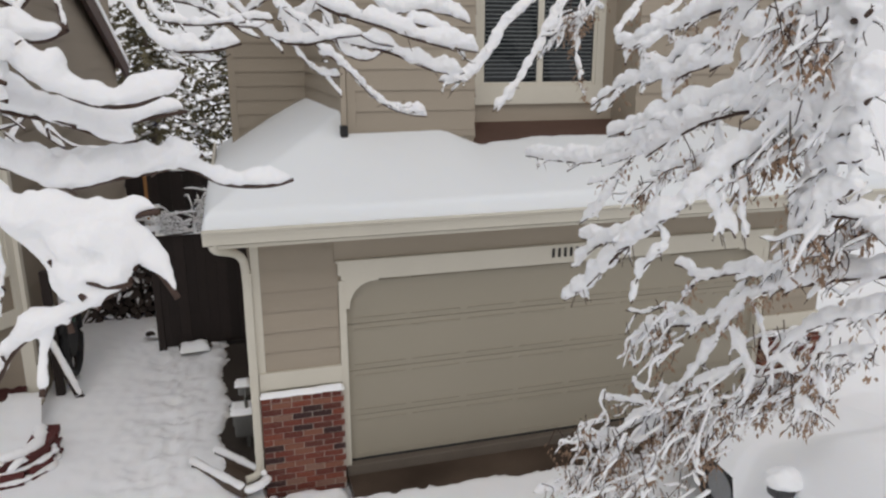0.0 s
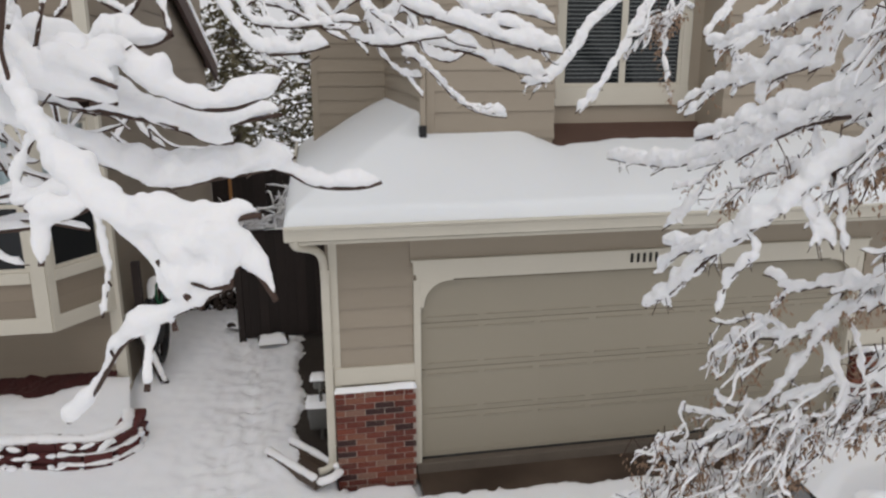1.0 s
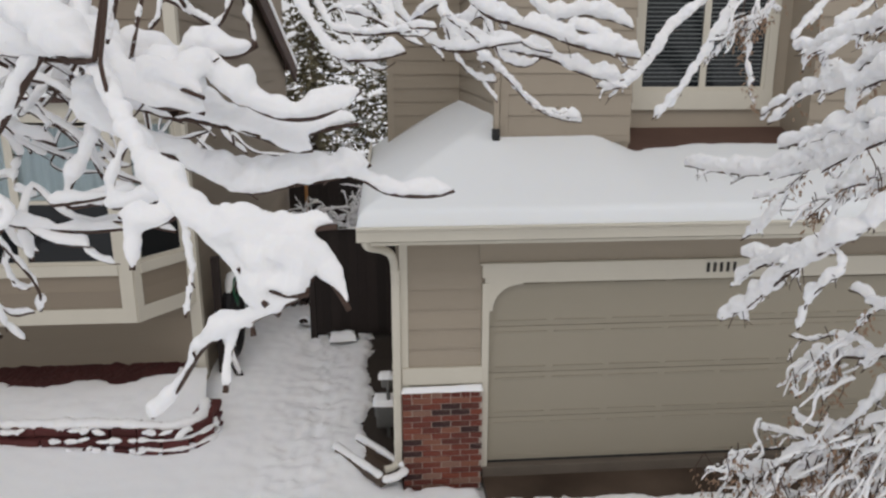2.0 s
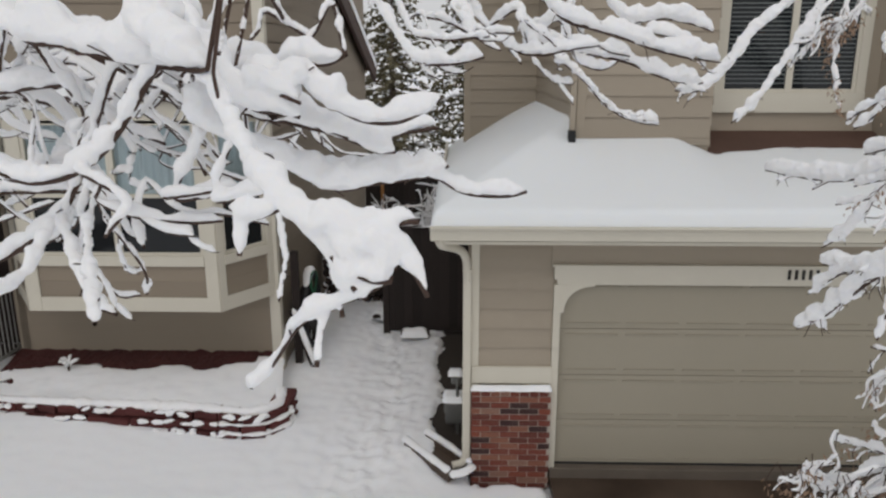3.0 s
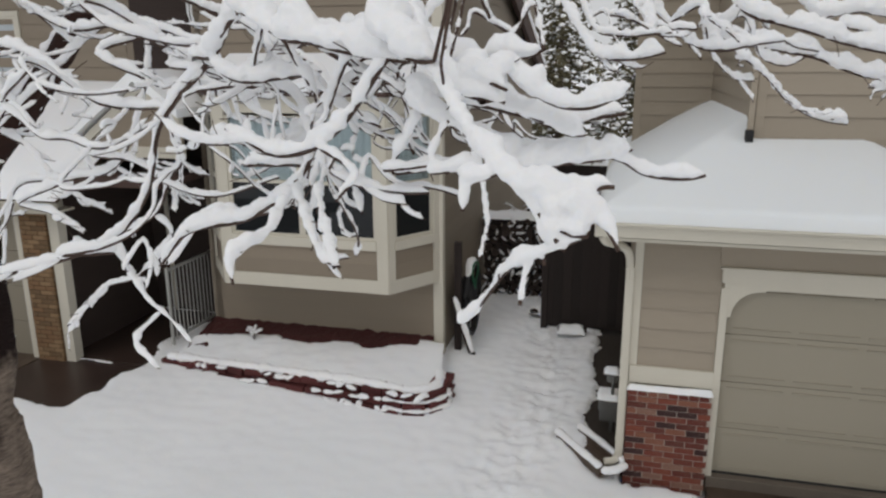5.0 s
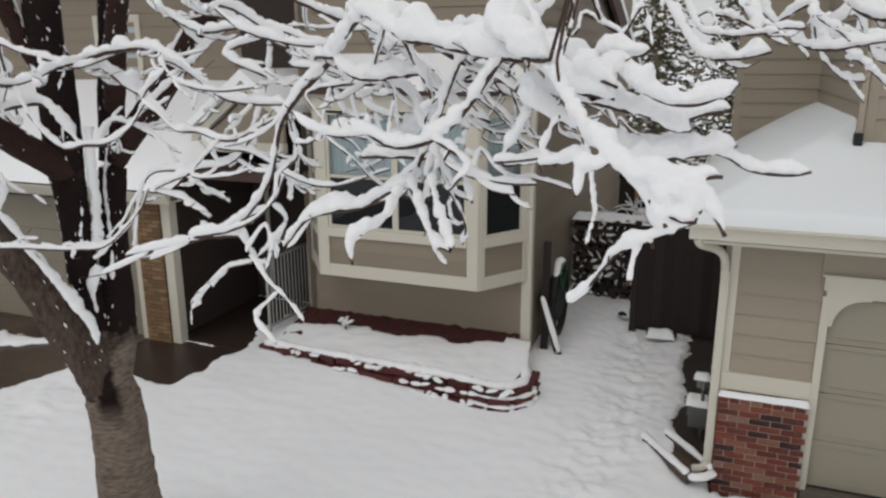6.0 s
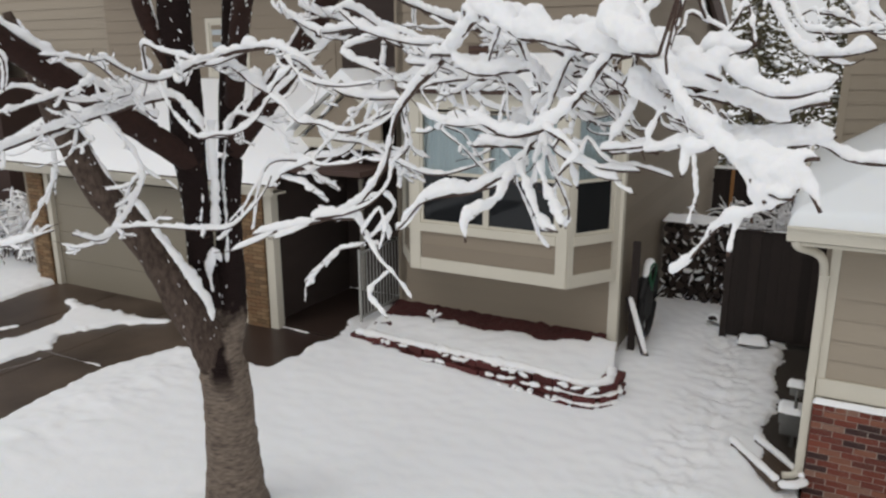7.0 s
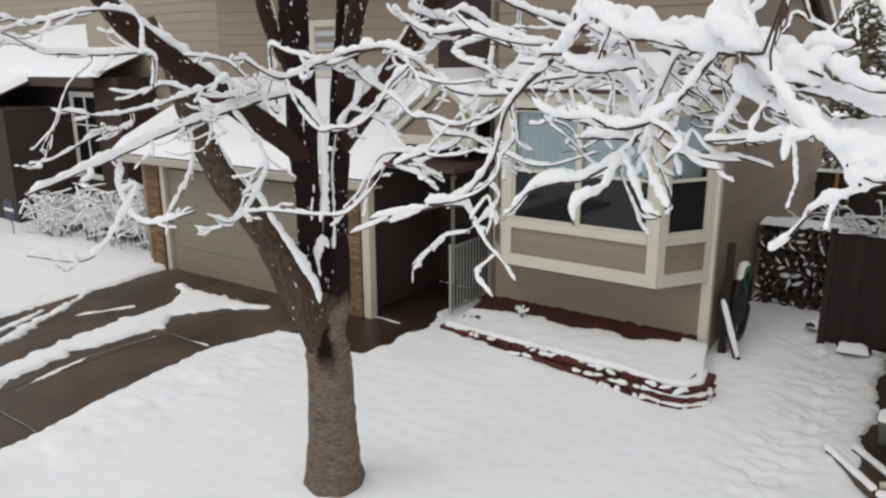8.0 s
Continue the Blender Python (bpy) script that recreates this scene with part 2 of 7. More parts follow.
def box(x0, x1, y0, y1, z0, z1, bevel=0.0, bm=None):
    bm = bm or bmesh.new()
    got = bmesh.ops.create_cube(bm, size=1.0, matrix=Matrix.Translation(((x0 + x1) / 2, (y0 + y1) / 2, (z0 + z1) / 2)) @ Matrix.Diagonal((x1 - x0, y1 - y0, z1 - z0, 1)))
    if bevel:
        edges = list({e for v in got["verts"] for e in v.link_edges})
        bmesh.ops.bevel(bm, geom=edges, offset=bevel, segments=2, affect="EDGES", profile=0.7)
    return bm


def prism(outline, axis, a, b):
    """Extrudes a closed outline of 2D points along an axis from a to b. Outline plane: yz for x, xz for y, xy for z."""
    bm = bmesh.new()
    def place(p, d):
        return (d, p[0], p[1]) if axis == "x" else (p[0], d, p[1]) if axis == "y" else (p[0], p[1], d)
    lo = [bm.verts.new(place(p, a)) for p in outline]
    hi = [bm.verts.new(place(p, b)) for p in outline]
    k = len(outline)
    bm.faces.new(lo), bm.faces.new(hi[::-1])
    for i in range(k):
        bm.faces.new((lo[i], hi[i], hi[(i + 1) % k], lo[(i + 1) % k]))
    return bm


def thing(name, label, category, at=(0, 0, 0), group="", kind=""):
    ob = new(name)
    ob.empty_display_size = 0.1
    ob.location = at
    return tagged(ob, label, category, group, kind)


def piece(name, parent):
    """An Empty that gathers the pieces of one part of a thing."""
    ob = new(name)
    ob.empty_display_size = 0.1
    ob.parent = parent
    return ob


def tube_arrays(path, radii, sides=8, flat=1.0, lift=None, lump=0.0, seed=0, under=1.0):
    """Rings of a tube along a path. flat squashes it upright, lift raises each ring, lump roughens its radius, under flattens its lower half."""
    path = np.asarray(path, float)
    k = len(path)
    tan = np.gradient(path, axis=0)
    tan /= np.linalg.norm(tan, axis=1)[:, None] + 1e-9
    side = np.cross(tan, (0, 0, 1.0))
    bad = np.linalg.norm(side, axis=1) < 0.15
    side[bad] = np.cross(tan[bad], (0.3, 1.0, 0))
    side /= np.linalg.norm(side, axis=1)[:, None] + 1e-9
    upv = np.cross(side, tan)
    ang = np.linspace(0, 2 * math.pi, sides, endpoint=False)
    rng = np.random.default_rng(seed)
    rad = np.asarray(radii, float)[:, None] * (1 + lump * rng.uniform(-1, 1, (k, sides)))
    ctr = path if lift is None else path + np.asarray(lift)[:, None] * np.array((0, 0, 1.0))
    v = ctr[:, None, :] + rad[:, :, None] * (np.cos(ang)[None, :, None] * side[:, None, :] + flat * np.where(np.sin(ang) < 0, under, 1.0)[None, :, None] * np.sin(ang)[None, :, None] * upv[:, None, :])
    v = v.reshape(-1, 3)
    i, j = np.meshgrid(np.arange(k - 1), np.arange(sides), indexing="ij")
    a, b = i * sides + j, i * sides + (j + 1) % sides
    f = np.stack([a, b, b + sides, a + sides], -1).reshape(-1, 4)
    return v, f


def curve_through(points, step):
    """A smooth path through a few points (Catmull-Rom), at even steps."""
    p = np.asarray(points, float)
    p = np.vstack([2 * p[0] - p[1], p, 2 * p[-1] - p[-2]])
    out = []
    for i in range(1, len(p) - 2):
        d = np.linalg.norm(p[i + 1] - p[i])
        for s in np.linspace(0, 1, max(2, int(d / step)), endpoint=False):
            out.append(0.5 * (2 * p[i] + (p[i + 1] - p[i - 1]) * s + (2 * p[i - 1] - 5 * p[i] + 4 * p[i + 1] - p[i + 2]) * s ** 2 + (3 * p[i] - p[i - 1] - 3 * p[i + 1] + p[i + 2]) * s ** 3))
    out.append(p[-2])
    return np.array(out)


class Heap:
    """Gathers tubes and cards into one mesh."""
    def __init__(self):
        self.v, self.f, self.n = [], [], 0

    def add(self, v, f):
        self.v.append(v)
        self.f.append(np.asarray(f) + self.n)
        self.n += len(v)

    def link(self, name, mat, parent=None, smooth=True):
        me = bpy.data.meshes.new(name)
        if self.n:
            v, f = np.vstack(self.v), np.vstack(self.f)
            me.vertices.add(len(v))
            me.vertices.foreach_set("co", v.astype(np.float32).ravel())
            me.loops.add(f.size)
            me.loops.foreach_set("vertex_index", f.astype(np.int32).ravel())
            me.polygons.add(len(f))
            me.polygons.foreach_set("loop_start", np.arange(0, f.size, f.shape[1], dtype=np.int32))
            me.polygons.foreach_set("use_smooth", np.full(len(f), smooth))
            me.update()
            me.validate()
        me.materials.append(mat)
        ob = new(name, me)
        ob.parent = parent
        return ob


def wave(x, seed):
    """Smooth one-dimensional noise between about -1 and 1."""
    return np.array([noise.noise((float(q), seed * 7.31, 0.37)) for q in x])


def vnoise(x, y, s=1.0, z=0.0):
    return noise.noise((x * s, y * s, z))


# ---- ground: one snow sheet, with bare wet patches ----
def lerp_edge(y, rows):
    return float(np.interp(y, [r[0] for r in rows], [r[1] for r in rows]))


def bare(x, y):
    """How bare of snow the ground is: below 0 snow, above 0 shovelled or sheltered."""
    w = 0.05 * vnoise(x, y, 3.1) + 0.04 * vnoise(x, y, 7.0, 4.0) + 0.055 * vnoise(x, y, 10.0, 9.0)
    d = -1.0
    # strip before the garage door
    d = max(d, min(y + 0.40 + 0.04 * min(1.0, x - 1.0), 0.3 - y, x - 0.8 + 0.15 * y, 6.0 - x))
    # melted rim at the foot of the brick pier
    d = max(d, min(y + 0.17, 0.3 - y, x + 0.05, 1.0 - x) - 0.02)
    # sheltered strip along the garage's side wall
    d = max(d, min(x + 0.34 + 0.10 * vnoise(x, y, 1.3, 2.0), 0.3 - x, y - 0.15, 4.3 - y))
    # the neighbour's drive
    edge = lerp_edge(y, ((-9, -7.9), (-4.78, -8.42), (-3.8, -8.66), (-2.9, -8.86), (-1.42, -9.04), (-0.88, -8.78), (0.02, -8.57)))
    drive = min(edge - x, x + 13.25 + 0.3 * vnoise(x, y, 0.8, 1.0), 1.6 - y, y + 30)
    left = lerp_edge(y, ((-30, -9.6), (-3.61, -10.94), (-2.45, -11.25), (-1.0, -11.33), (-0.37, -11.44), (0.02, -11.72), (0.35, -12.6)))
    right = lerp_edge(y, ((-30, -8.9), (-3.99, -10.13), (-2.77, -10.49), (-1.35, -10.38), (-0.8, -10.6), (-0.42, -10.5), (0.27, -9.74)))
    island = min(x - left, right - x, 0.40 - y) + 0.12 * vnoise(x, y, 1.7, 6.0) + 0.14 * vnoise(x, y, 5.0, 2.0)
    d = max(d, min(drive, -island * 0.8))
    # walk to the neighbour's entry
    d = max(d, min(x + 8.9, -6.9 - x - 0.25 * vnoise(x, y, 1.5, 9.0), y + 0.35 + 0.15 * vnoise(x, y, 2.0, 5.0), 3.2 - y))
    return d + w


def snow_height(x, y):
    h = 0.07 + 0.035 * vnoise(x, y, 0.45) + 0.02 * vnoise(x, y, 1.6, 3.0) + 0.009 * vnoise(x, y, 6.0, 1.0)
    h += 0.1 * max(0.0, min(1.0, (y - 3) / 3))
    # the drive lies lower than the garage floor
    h -= 0.16 * max(0.0, min(1.0, (x + 0.8) / 0.8)) * max(0.0, min(1.0, (0.35 - y) / 0.4))
    # trodden path between the houses
    if -2.3 < x < 0.0 and -6 < y < 6:
        c = -1.15 + 0.16 * math.sin(y * 0.9)
        k = math.exp(-((x - c) / 0.42) ** 2)
        tread = max(0.0, vnoise(x, y, 3.4, 8.0) - 0.05)
        h += k * (-0.035 - 0.10 * tread + 0.02 * vnoise(x, y, 4.7, 2.0) + 0.03 * vnoise(x, y, 8.5, 6.0) + 0.03 * vnoise(x, y, 14.0, 1.0))
    # ploughed bank along the drive
    e = -8.62
    if y < 0.8 and -9.2 < x < -6.3:
        k = max(0.0, 1 - abs(x - e - 0.75) / 0.8)
        h += 0.14 * k * (0.75 + 0.6 * vnoise(x, y, 1.6, 7.0) + 0.3 * vnoise(x, y, 4.1, 3.0) + 0.25 * vnoise(x, y, 9.0, 3.0)) * (1 if y < 0.2 else 0.4)
    # drift round the tree's foot
    r = math.hypot(x + 4.85, y + 3.15)
    if r < 1.0:
        h += 0.10 * min(1.0, 1.6 * (1 - r)) * (0.8 + 0.5 * vnoise(x, y, 4, 4))
    return h


def ground_sheet():
    xs = np.concatenate([[-600, -200, -80, -40], np.arange(-24, -15, 0.5), np.arange(-15, -8.2, 0.05), np.arange(-8.2, -2.4, 0.07), np.arange(-2.4, 0.3, 0.04), np.arange(0.3, 8.0, 0.075), np.arange(8.0, 14, 0.5), [20, 40, 80, 200, 600]])
    ys = np.concatenate([[-600, -200, -80, -40, -24, -18, -14, -12, -10.5, -9.5], np.arange(-9, -5, 0.075), np.arange(-5, -2.4, 0.055), np.arange(-2.4, 4.6, 0.045), np.arange(4.6, 6.5, 0.075), np.arange(6.5, 16, 0.5), [20, 28, 40, 80, 200, 900]])
    v = []
    for y in ys:
        for x in xs:
            z = snow_height(x, y)
            b = bare(x, y)
            if b > -0.12:
                k = max(0.0, min(1.0, (b + 0.12) / 0.16))
                k = k * k * (3 - 2 * k)
                z = z * (1 - k) - (0.26 if x > 0 else 0.10) * k
            v.append((x, y, z))
    nx = len(xs)
    f = [(j * nx + i, j * nx + i + 1, (j + 1) * nx + i + 1, (j + 1) * nx + i) for j in range(len(ys) - 1) for i in range(nx - 1)]
    return tagged(link_mesh("ground", v, f, SNOW, smooth=True), "ground under fresh snow with a trodden path", "ground", kind="structure")


ground_sheet()


def slab(name, x0, x1, y0, y1, z, mat, label):
    return tagged(part(name, box(x0, x1, y0, y1, z - 0.12, z, 0.008), mat), label, "pavement", kind="structure")


# concrete flags with open joints
for i, x in enumerate((0.86, 3.34)):
    slab("driveway", x, x + 2.46, -2.6, 0.12, -0.118, CONCRETE, "wet dark concrete drive before the garage door")
for i in range(3):
    for j in range(4):
        slab("driveway", -13.4 + i * 1.66, -13.4 + i * 1.66 + 1.645, 1.51 - (j + 1) * 2.9, 1.51 - j * 2.9 - 0.02, 0.01 - 0.001 * ((i + j) % 2), CONCRETE, "wet dark concrete drive of the neighbouring house")
slab("porch_walk", -8.40, -6.6, -0.6, 1.02, 0.012, WET_SHADED_PORCH, "wet dark concrete walk to the entry")
slab("porch_floor", -8.40, -6.25, 1.035, 3.9, 0.04, WET_SHADED_PORCH, "wet dark concrete porch floor")
tagged(part("soil_strip", box(-0.62, 0.0, 0.1, 4.4, -0.2, 0.0, 0.01), SOIL), "strip of bare wet soil under the eave", "soil", kind="structure")


def slush(points, width, height, seed, broken=0.0):
    """A low ragged line of snow left on the paving."""
    p = curve_through([(x, y, z) for x, y, z in points], 0.04)
    a = np.arange(len(p)) * 0.04
    w = width * (0.75 + 0.5 * wave(a * 3.0, seed) + 0.5 * wave(a * 9.0, seed + 4)) * np.clip((wave(a * 1.6, seed + 8) + 1 - 2 * broken) * 4, 0.04, 1)
    w[0] = w[-1] = 0.002
    v, f = tube_arrays(p + np.stack([0.5 * width * wave(a * 5, seed + 2), 0.5 * width * wave(a * 4, seed + 6), a * 0], 1), np.maximum(w, 0.002), 10, height / width, None, 0.45, int(seed))
    tagged(link_mesh("slush_line", v, f, SNOW_FINE, None, True), "ragged line of snow left on the wet paving", "snow", kind="structure")


slush([(-10.5, -1.385, 0.01), (-9.8, -1.40, 0.01), (-9.1, -1.39, 0.01)], 0.026, 0.01, 3, 0.55)
slush([(-9.5, -4.28, 0.01), (-9.0, -4.29, 0.01), (-8.5, -4.30, 0.01)], 0.03, 0.012, 5, 0.5)
slush([(-8.0, 1.05, 0.03), (-7.6, 1.03, 0.03), (-7.2, 1.0, 0.03)], 0.022, 0.01, 7, 0.35)
slush([(-13.3, -0.9, 0.01), (-12.9, -1.5, 0.01), (-12.45, -2.25, 0.01), (-11.95, -3.15, 0.01), (-11.5, -4.2, 0.01)], 0.12, 0.05, 9, 0.1)
slush([(-12.2, -1.8, 0.01), (-11.95, -1.3, 0.01), (-11.75, -0.9, 0.01)], 0.06, 0.015, 12, 0.5)
slush([(-12.95, -1.9, 0.01), (-12.6, -2.7, 0.01), (-12.3, -3.4, 0.01)], 0.09, 0.025, 15, 0.3)
slush([(-10.15, -1.6, 0.01), (-10.25, -2.6, 0.01), (-9.95, -3.9, 0.01)], 0.05, 0.015, 18, 0.5)
slush([(-8.75, 0.25, 0.01), (-8.68, 0.3, 0.01), (-8.6, 0.32, 0.01)], 0.06, 0.05, 21, 0.0)


# ---- building pieces ----
def siding_wall(parent, x0, x1, z0, z1, y, step, facing=-1, axis="x", mat=SIDING):
    """Lap boards on a wall face: wedge-shaped boards, lower edge proud."""
    length = x1 - x0
    outline = [(0.0, 0.0), (facing * 0.024, 0.0), (facing * 0.004, step + 0.012), (0.0, step + 0.012)]
    bm = prism(outline, "x", 0, length)
    if axis == "y":
        bmesh.ops.transform(bm, matrix=Matrix.Rotation(radians(90), 4, "Z") @ Matrix.Identity(4), verts=bm.verts)
    me = bpy.data.meshes.new("siding_board")
    bmesh.ops.recalc_face_normals(bm, faces=bm.faces)
    bm.to_mesh(me)
    bm.free()
    me.materials.append(mat)
    z = z0
    while z < z1 - 0.02:
        ob = new("siding_board", me)
        ob.parent = parent
        ob.location = (x0, y, z) if axis == "x" else (y, x0, z)
        if z + step > z1:
            ob.scale = (1, 1, max(0.05, (z1 - z) / (step + 0.012)))
        z += step


def brick_block(parent, x0, x1, y0, y1, z0, courses, mat, course=0.0677, length=0.203, joint=0.0095, top_rowlock=False, sides=True):
    """A brick pier or column: running bond pieces proud of a mortar core."""
    part("mortar_core", box(x0 + 0.008, x1 - 0.008, y0 + 0.008, y1, z0, z0 + courses * course), MORTAR if mat is BRICK else DARK_MORTAR, parent)
    store = {}
    def lay(sx, sy, sz, at):
        key = (round(sx, 3), round(sy, 3), round(sz, 3))
        if key not in store:
            bm = box(-sx / 2, sx / 2, -sy / 2, sy / 2, -sz / 2, sz / 2, 0.004)
            me = bpy.data.meshes.new("brick")
            bm.to_mesh(me)
            bm.free()
            me.materials.append(mat)
            store[key] = me
        ob = new("brick", store[key])
        ob.parent, ob.location = parent, at
    rng = random.Random(int(abs(x0) * 100) + 5)
    for c in range(courses):
        z = z0 + c * course + course / 2
        rowlock = top_rowlock and c == courses - 1
        unit = 0.102 if rowlock else length
        x = x0 - (unit / 2 if c % 2 and not rowlock else 0.0)
        while x < x1 - 0.02:
            a, b = max(x, x0), min(x + unit - joint, x1)
            if b - a > 0.03:
                lay(b - a, 0.05, course - joint, ((a + b) / 2, y0 + 0.025 + rng.uniform(-0.003, 0.002), z))
            x += unit
        if sides:
            for xx in (x0 + 0.025, x1 - 0.025):
                y = y0 + 0.055 - (unit / 2 if c % 2 else 0)
                while y < y1 - 0.02:
                    a, b = max(y, y0 + 0.055), min(y + unit - joint, y1)
                    if b - a > 0.03:
                        lay(0.05, b - a, course - joint, (xx, (a + b) / 2, z))
                    y += unit


def snow_slab(name, x0, x1, y0, y1, z, h, label, parent=None, wob=0.02, step=0.05, cat="snow", slope=0.0):
    """A soft-edged layer of snow on a ledge or cap. slope: rise per metre along y."""
    nx, ny = max(4, int((x1 - x0) / step)), max(3, int((y1 - y0) / step))
    v, f = [], []
    for j in range(ny + 1):
        for i in range(nx + 1):
            u, w = i / nx, j / ny
            x, y = x0 + (x1 - x0) * u, y0 + (y1 - y0) * w
            e = min(u * (x1 - x0), (1 - u) * (x1 - x0), w * (y1 - y0), (1 - w) * (y1 - y0))
            k = math.sqrt(max(0.0, 1 - (1 - min(1.0, e / (0.7 * h + 0.001))) ** 2))
            n = wob * vnoise(x, y, 7, z)
            v.append((x + n * (1 - k), y + n * (1 - k), z + slope * (y - y0) + (h + n + wob * 0.6 * vnoise(x, y, 2.2, z + 3)) * k))
    for j in range(ny):
        for i in range(nx):
            a = j * (nx + 1) + i
            f.append((a, a + 1, a + nx + 2, a + nx + 1))
    ob = link_mesh(name, v, f, SNOW, parent, smooth=True)
    return tagged(ob, label, cat) if parent is None else ob


# ---- the garage ----
garage = thing("house", "taupe lap-sided house with a double garage under a snowy hipped roof", "house")
part("wall", box(0.02, 6.85, 0.16, 0.30, 2.2, 2.72), SIDING, garage)
part("wall", box(0.02, 0.87, 0.02, 0.30, 0.9, 2.72), SIDING, garage)
part("wall", box(6.0, 6.85, 0.02, 0.30, 0.9, 2.72), SIDING, garage)
part("wall", box(0.87, 6.0, 0.02, 0.16, 2.2, 2.72), SIDING, garage)
part("side_wall", box(0.02, 0.2, 0.3, 6.8, -0.1, 2.72), SIDING, garage)
part("side_wall", box(6.65, 6.85, 0.3, 6.8, -0.1, 2.72), SIDING, garage)
part("back_wall", box(0.2, 6.65, 6.6, 6.8, -0.1, 3.4), SIDING, garage)
siding_wall(garage, 0.06, 0.83, 1.17, 2.54, 0.02, 0.2135)
siding_wall(garage, 6.04, 6.80, 1.17, 2.54, 0.02, 0.2135)
siding_wall(garage, 0.3, 6.7, 0.05, 2.6, 0.02, 0.2135, 1, "y")
part("corner_board", box(-0.012, 0.07, -0.012, 0.06, 0.93, 2.56, 0.004), TRIM, garage)
part("frieze_board", box(0.8, 6.1, -0.006, 0.02, 2.27, 2.56, 0.003), SIDING, garage)
for x0, x1 in ((0.0, 0.838), (6.02, 6.86)):
    part("water_table", box(x0, x1, -0.03, 0.05, 0.99, 1.178, 0.006), TRIM, garage)
    pier = piece("brick_pier", garage)
    brick_block(pier, x0, x1 - 0.005, -0.10, 0.16, -0.213, 17, BRICK, top_rowlock=True)
    snow_slab("cap_snow", x0 - 0.01, x1 + 0.005, -0.115, -0.03, 0.938, 0.055, "", pier, 0.012, 0.02)
# door surround
part("door_header", box(0.83, 6.03, -0.032, 0.02, 2.14, 2.275, 0.005), TRIM, garage)
part("header_drip", box(0.81, 6.05, -0.045, 0.02, 2.275, 2.295, 0.003), TRIM, garage)
part("lower_header", box(0.86, 6.0, -0.016, 0.10, 2.08, 2.138, 0.004), TRIM, garage)
part("jamb", box(0.832, 0.905, -0.018, 0.12, -0.02, 2.08, 0.004), TRIM, garage)
part("jamb", box(5.93, 6.003, -0.018, 0.12, -0.02, 2.08, 0.004), TRIM, garage)


def corner_bracket(x, s):
    """The rounded fillet in the top corner of the door opening."""
    r = 0.27
    pts = [(x, 2.08), (x, 1.78), (x + s * 0.035, 1.78), (x + s * 0.035, 1.80)]
    for i in range(9):
        a = math.pi - i * math.pi / 16
        pts.append((x + s * (0.035 + r + r * math.cos(a)), 1.79 + r * math.sin(a)))
    pts += [(x + s * 0.34, 2.06), (x + s * 0.34, 2.08)]
    return part("corner_bracket", prism(pts, "y", -0.012, 0.06), TRIM, garage)


corner_bracket(0.905, 1)
corner_bracket(5.93, -1)
for z in (2.5,):
    part("soffit_trim", box(0.0, 6.85, -0.02, 0.02, 2.545, 2.60, 0.003), SIDING, garage)

# the sectional door
door = thing("garage_door", "closed taupe double garage door with embossed panels", "garage door", (0, 0, 0))
for k in range(4):
    z0, z1 = 0.012 + k * 0.522, 0.012 + (k + 1) * 0.522 - 0.006
    sec = part("section", box(0.895, 5.94, 0.075, 0.12, z0, z1, 0.006), DOOR, door)
    for j in range(8):
        x0 = 0.985 + j * 0.622
        for zz in (z0 + 0.05, z1 - 0.068):
            part("embossed_rail", box(x0, x0 + 0.54, 0.064, 0.08, zz, zz + 0.014, 0.003), DOOR, sec)
part("bottom_seal", box(0.906, 5.93, 0.06, 0.115, -0.006, 0.02, 0.004), BLACK, door)
tagged(part("threshold", box(0.85, 5.99, -0.035, 0.14, -0.2, 0.0, 0.012), PALE_CONCRETE), "worn concrete threshold under the garage door", "threshold", kind="structure")
plate = thing("house_number", "black house number figures on the cream door header", "house number")
for i in range(5):
    part("figure", box(3.16 + i * 0.07, 3.16 + i * 0.07 + 0.028, -0.045, -0.033, 2.155, 2.255, 0.003), NUMBER, plate)

# eaves, gutter, roof
EX0, EX1, EY = -0.38, 7.22, -0.45
part("soffit", box(EX0 + 0.02, EX1 - 0.02, EY + 0.02, 0.03, 2.60, 2.63), TRIM, garage)
part("soffit", box(EX0 + 0.02, 0.03, 0.03, 6.8, 2.60, 2.63), TRIM, garage)
gut = [(EY - 0.03, 2.70), (EY - 0.045, 2.745), (EY - 0.085, 2.775), (EY - 0.085, 2.79), (EY + 0.02, 2.79), (EY + 0.02, 2.645), (EY - 0.02, 2.645)]
part("gutter", prism(gut, "x", EX0 - 0.03, EX1 + 0.03), TRIM, garage)
part("side_fascia", box(EX0 - 0.02, EX0 + 0.02, EY + 0.02, 6.8, 2.63, 2.79, 0.004), TRIM, garage)
part("side_fascia", box(EX1 - 0.02, EX1 + 0.02, EY + 0.02, 6.8, 2.63, 2.79, 0.004), TRIM, garage)


def roof_z(x, y, base):
    back = max(0.0, min(1.0, (y - 2.0) / 3.5))
    r = min(0.31 * (y - EY), 0.45 * (x - EX0) - 0.26 * back * math.exp(-1.1 * (x - EX0)), 0.45 * (EX1 - x))
    return base + min(r, 2.2)


def hip_sheet(name, base, over, mat, snow, parent):
    """The hipped roof as a sheet; as snow it is thick, rounded at the eave and drifted against the walls."""
    xs = np.unique(np.concatenate([np.linspace(EX0 - over, EX0 + 0.2, 9), np.arange(EX0 + 0.2, EX1 - 0.2, 0.09), np.linspace(EX1 - 0.2, EX1 + over, 8)]))
    ys = np.unique(np.concatenate([np.linspace(EY - over, EY + 0.25, 10), np.arange(EY + 0.25, 6.0, 0.09), [6.2, 6.8]]))
    v = []
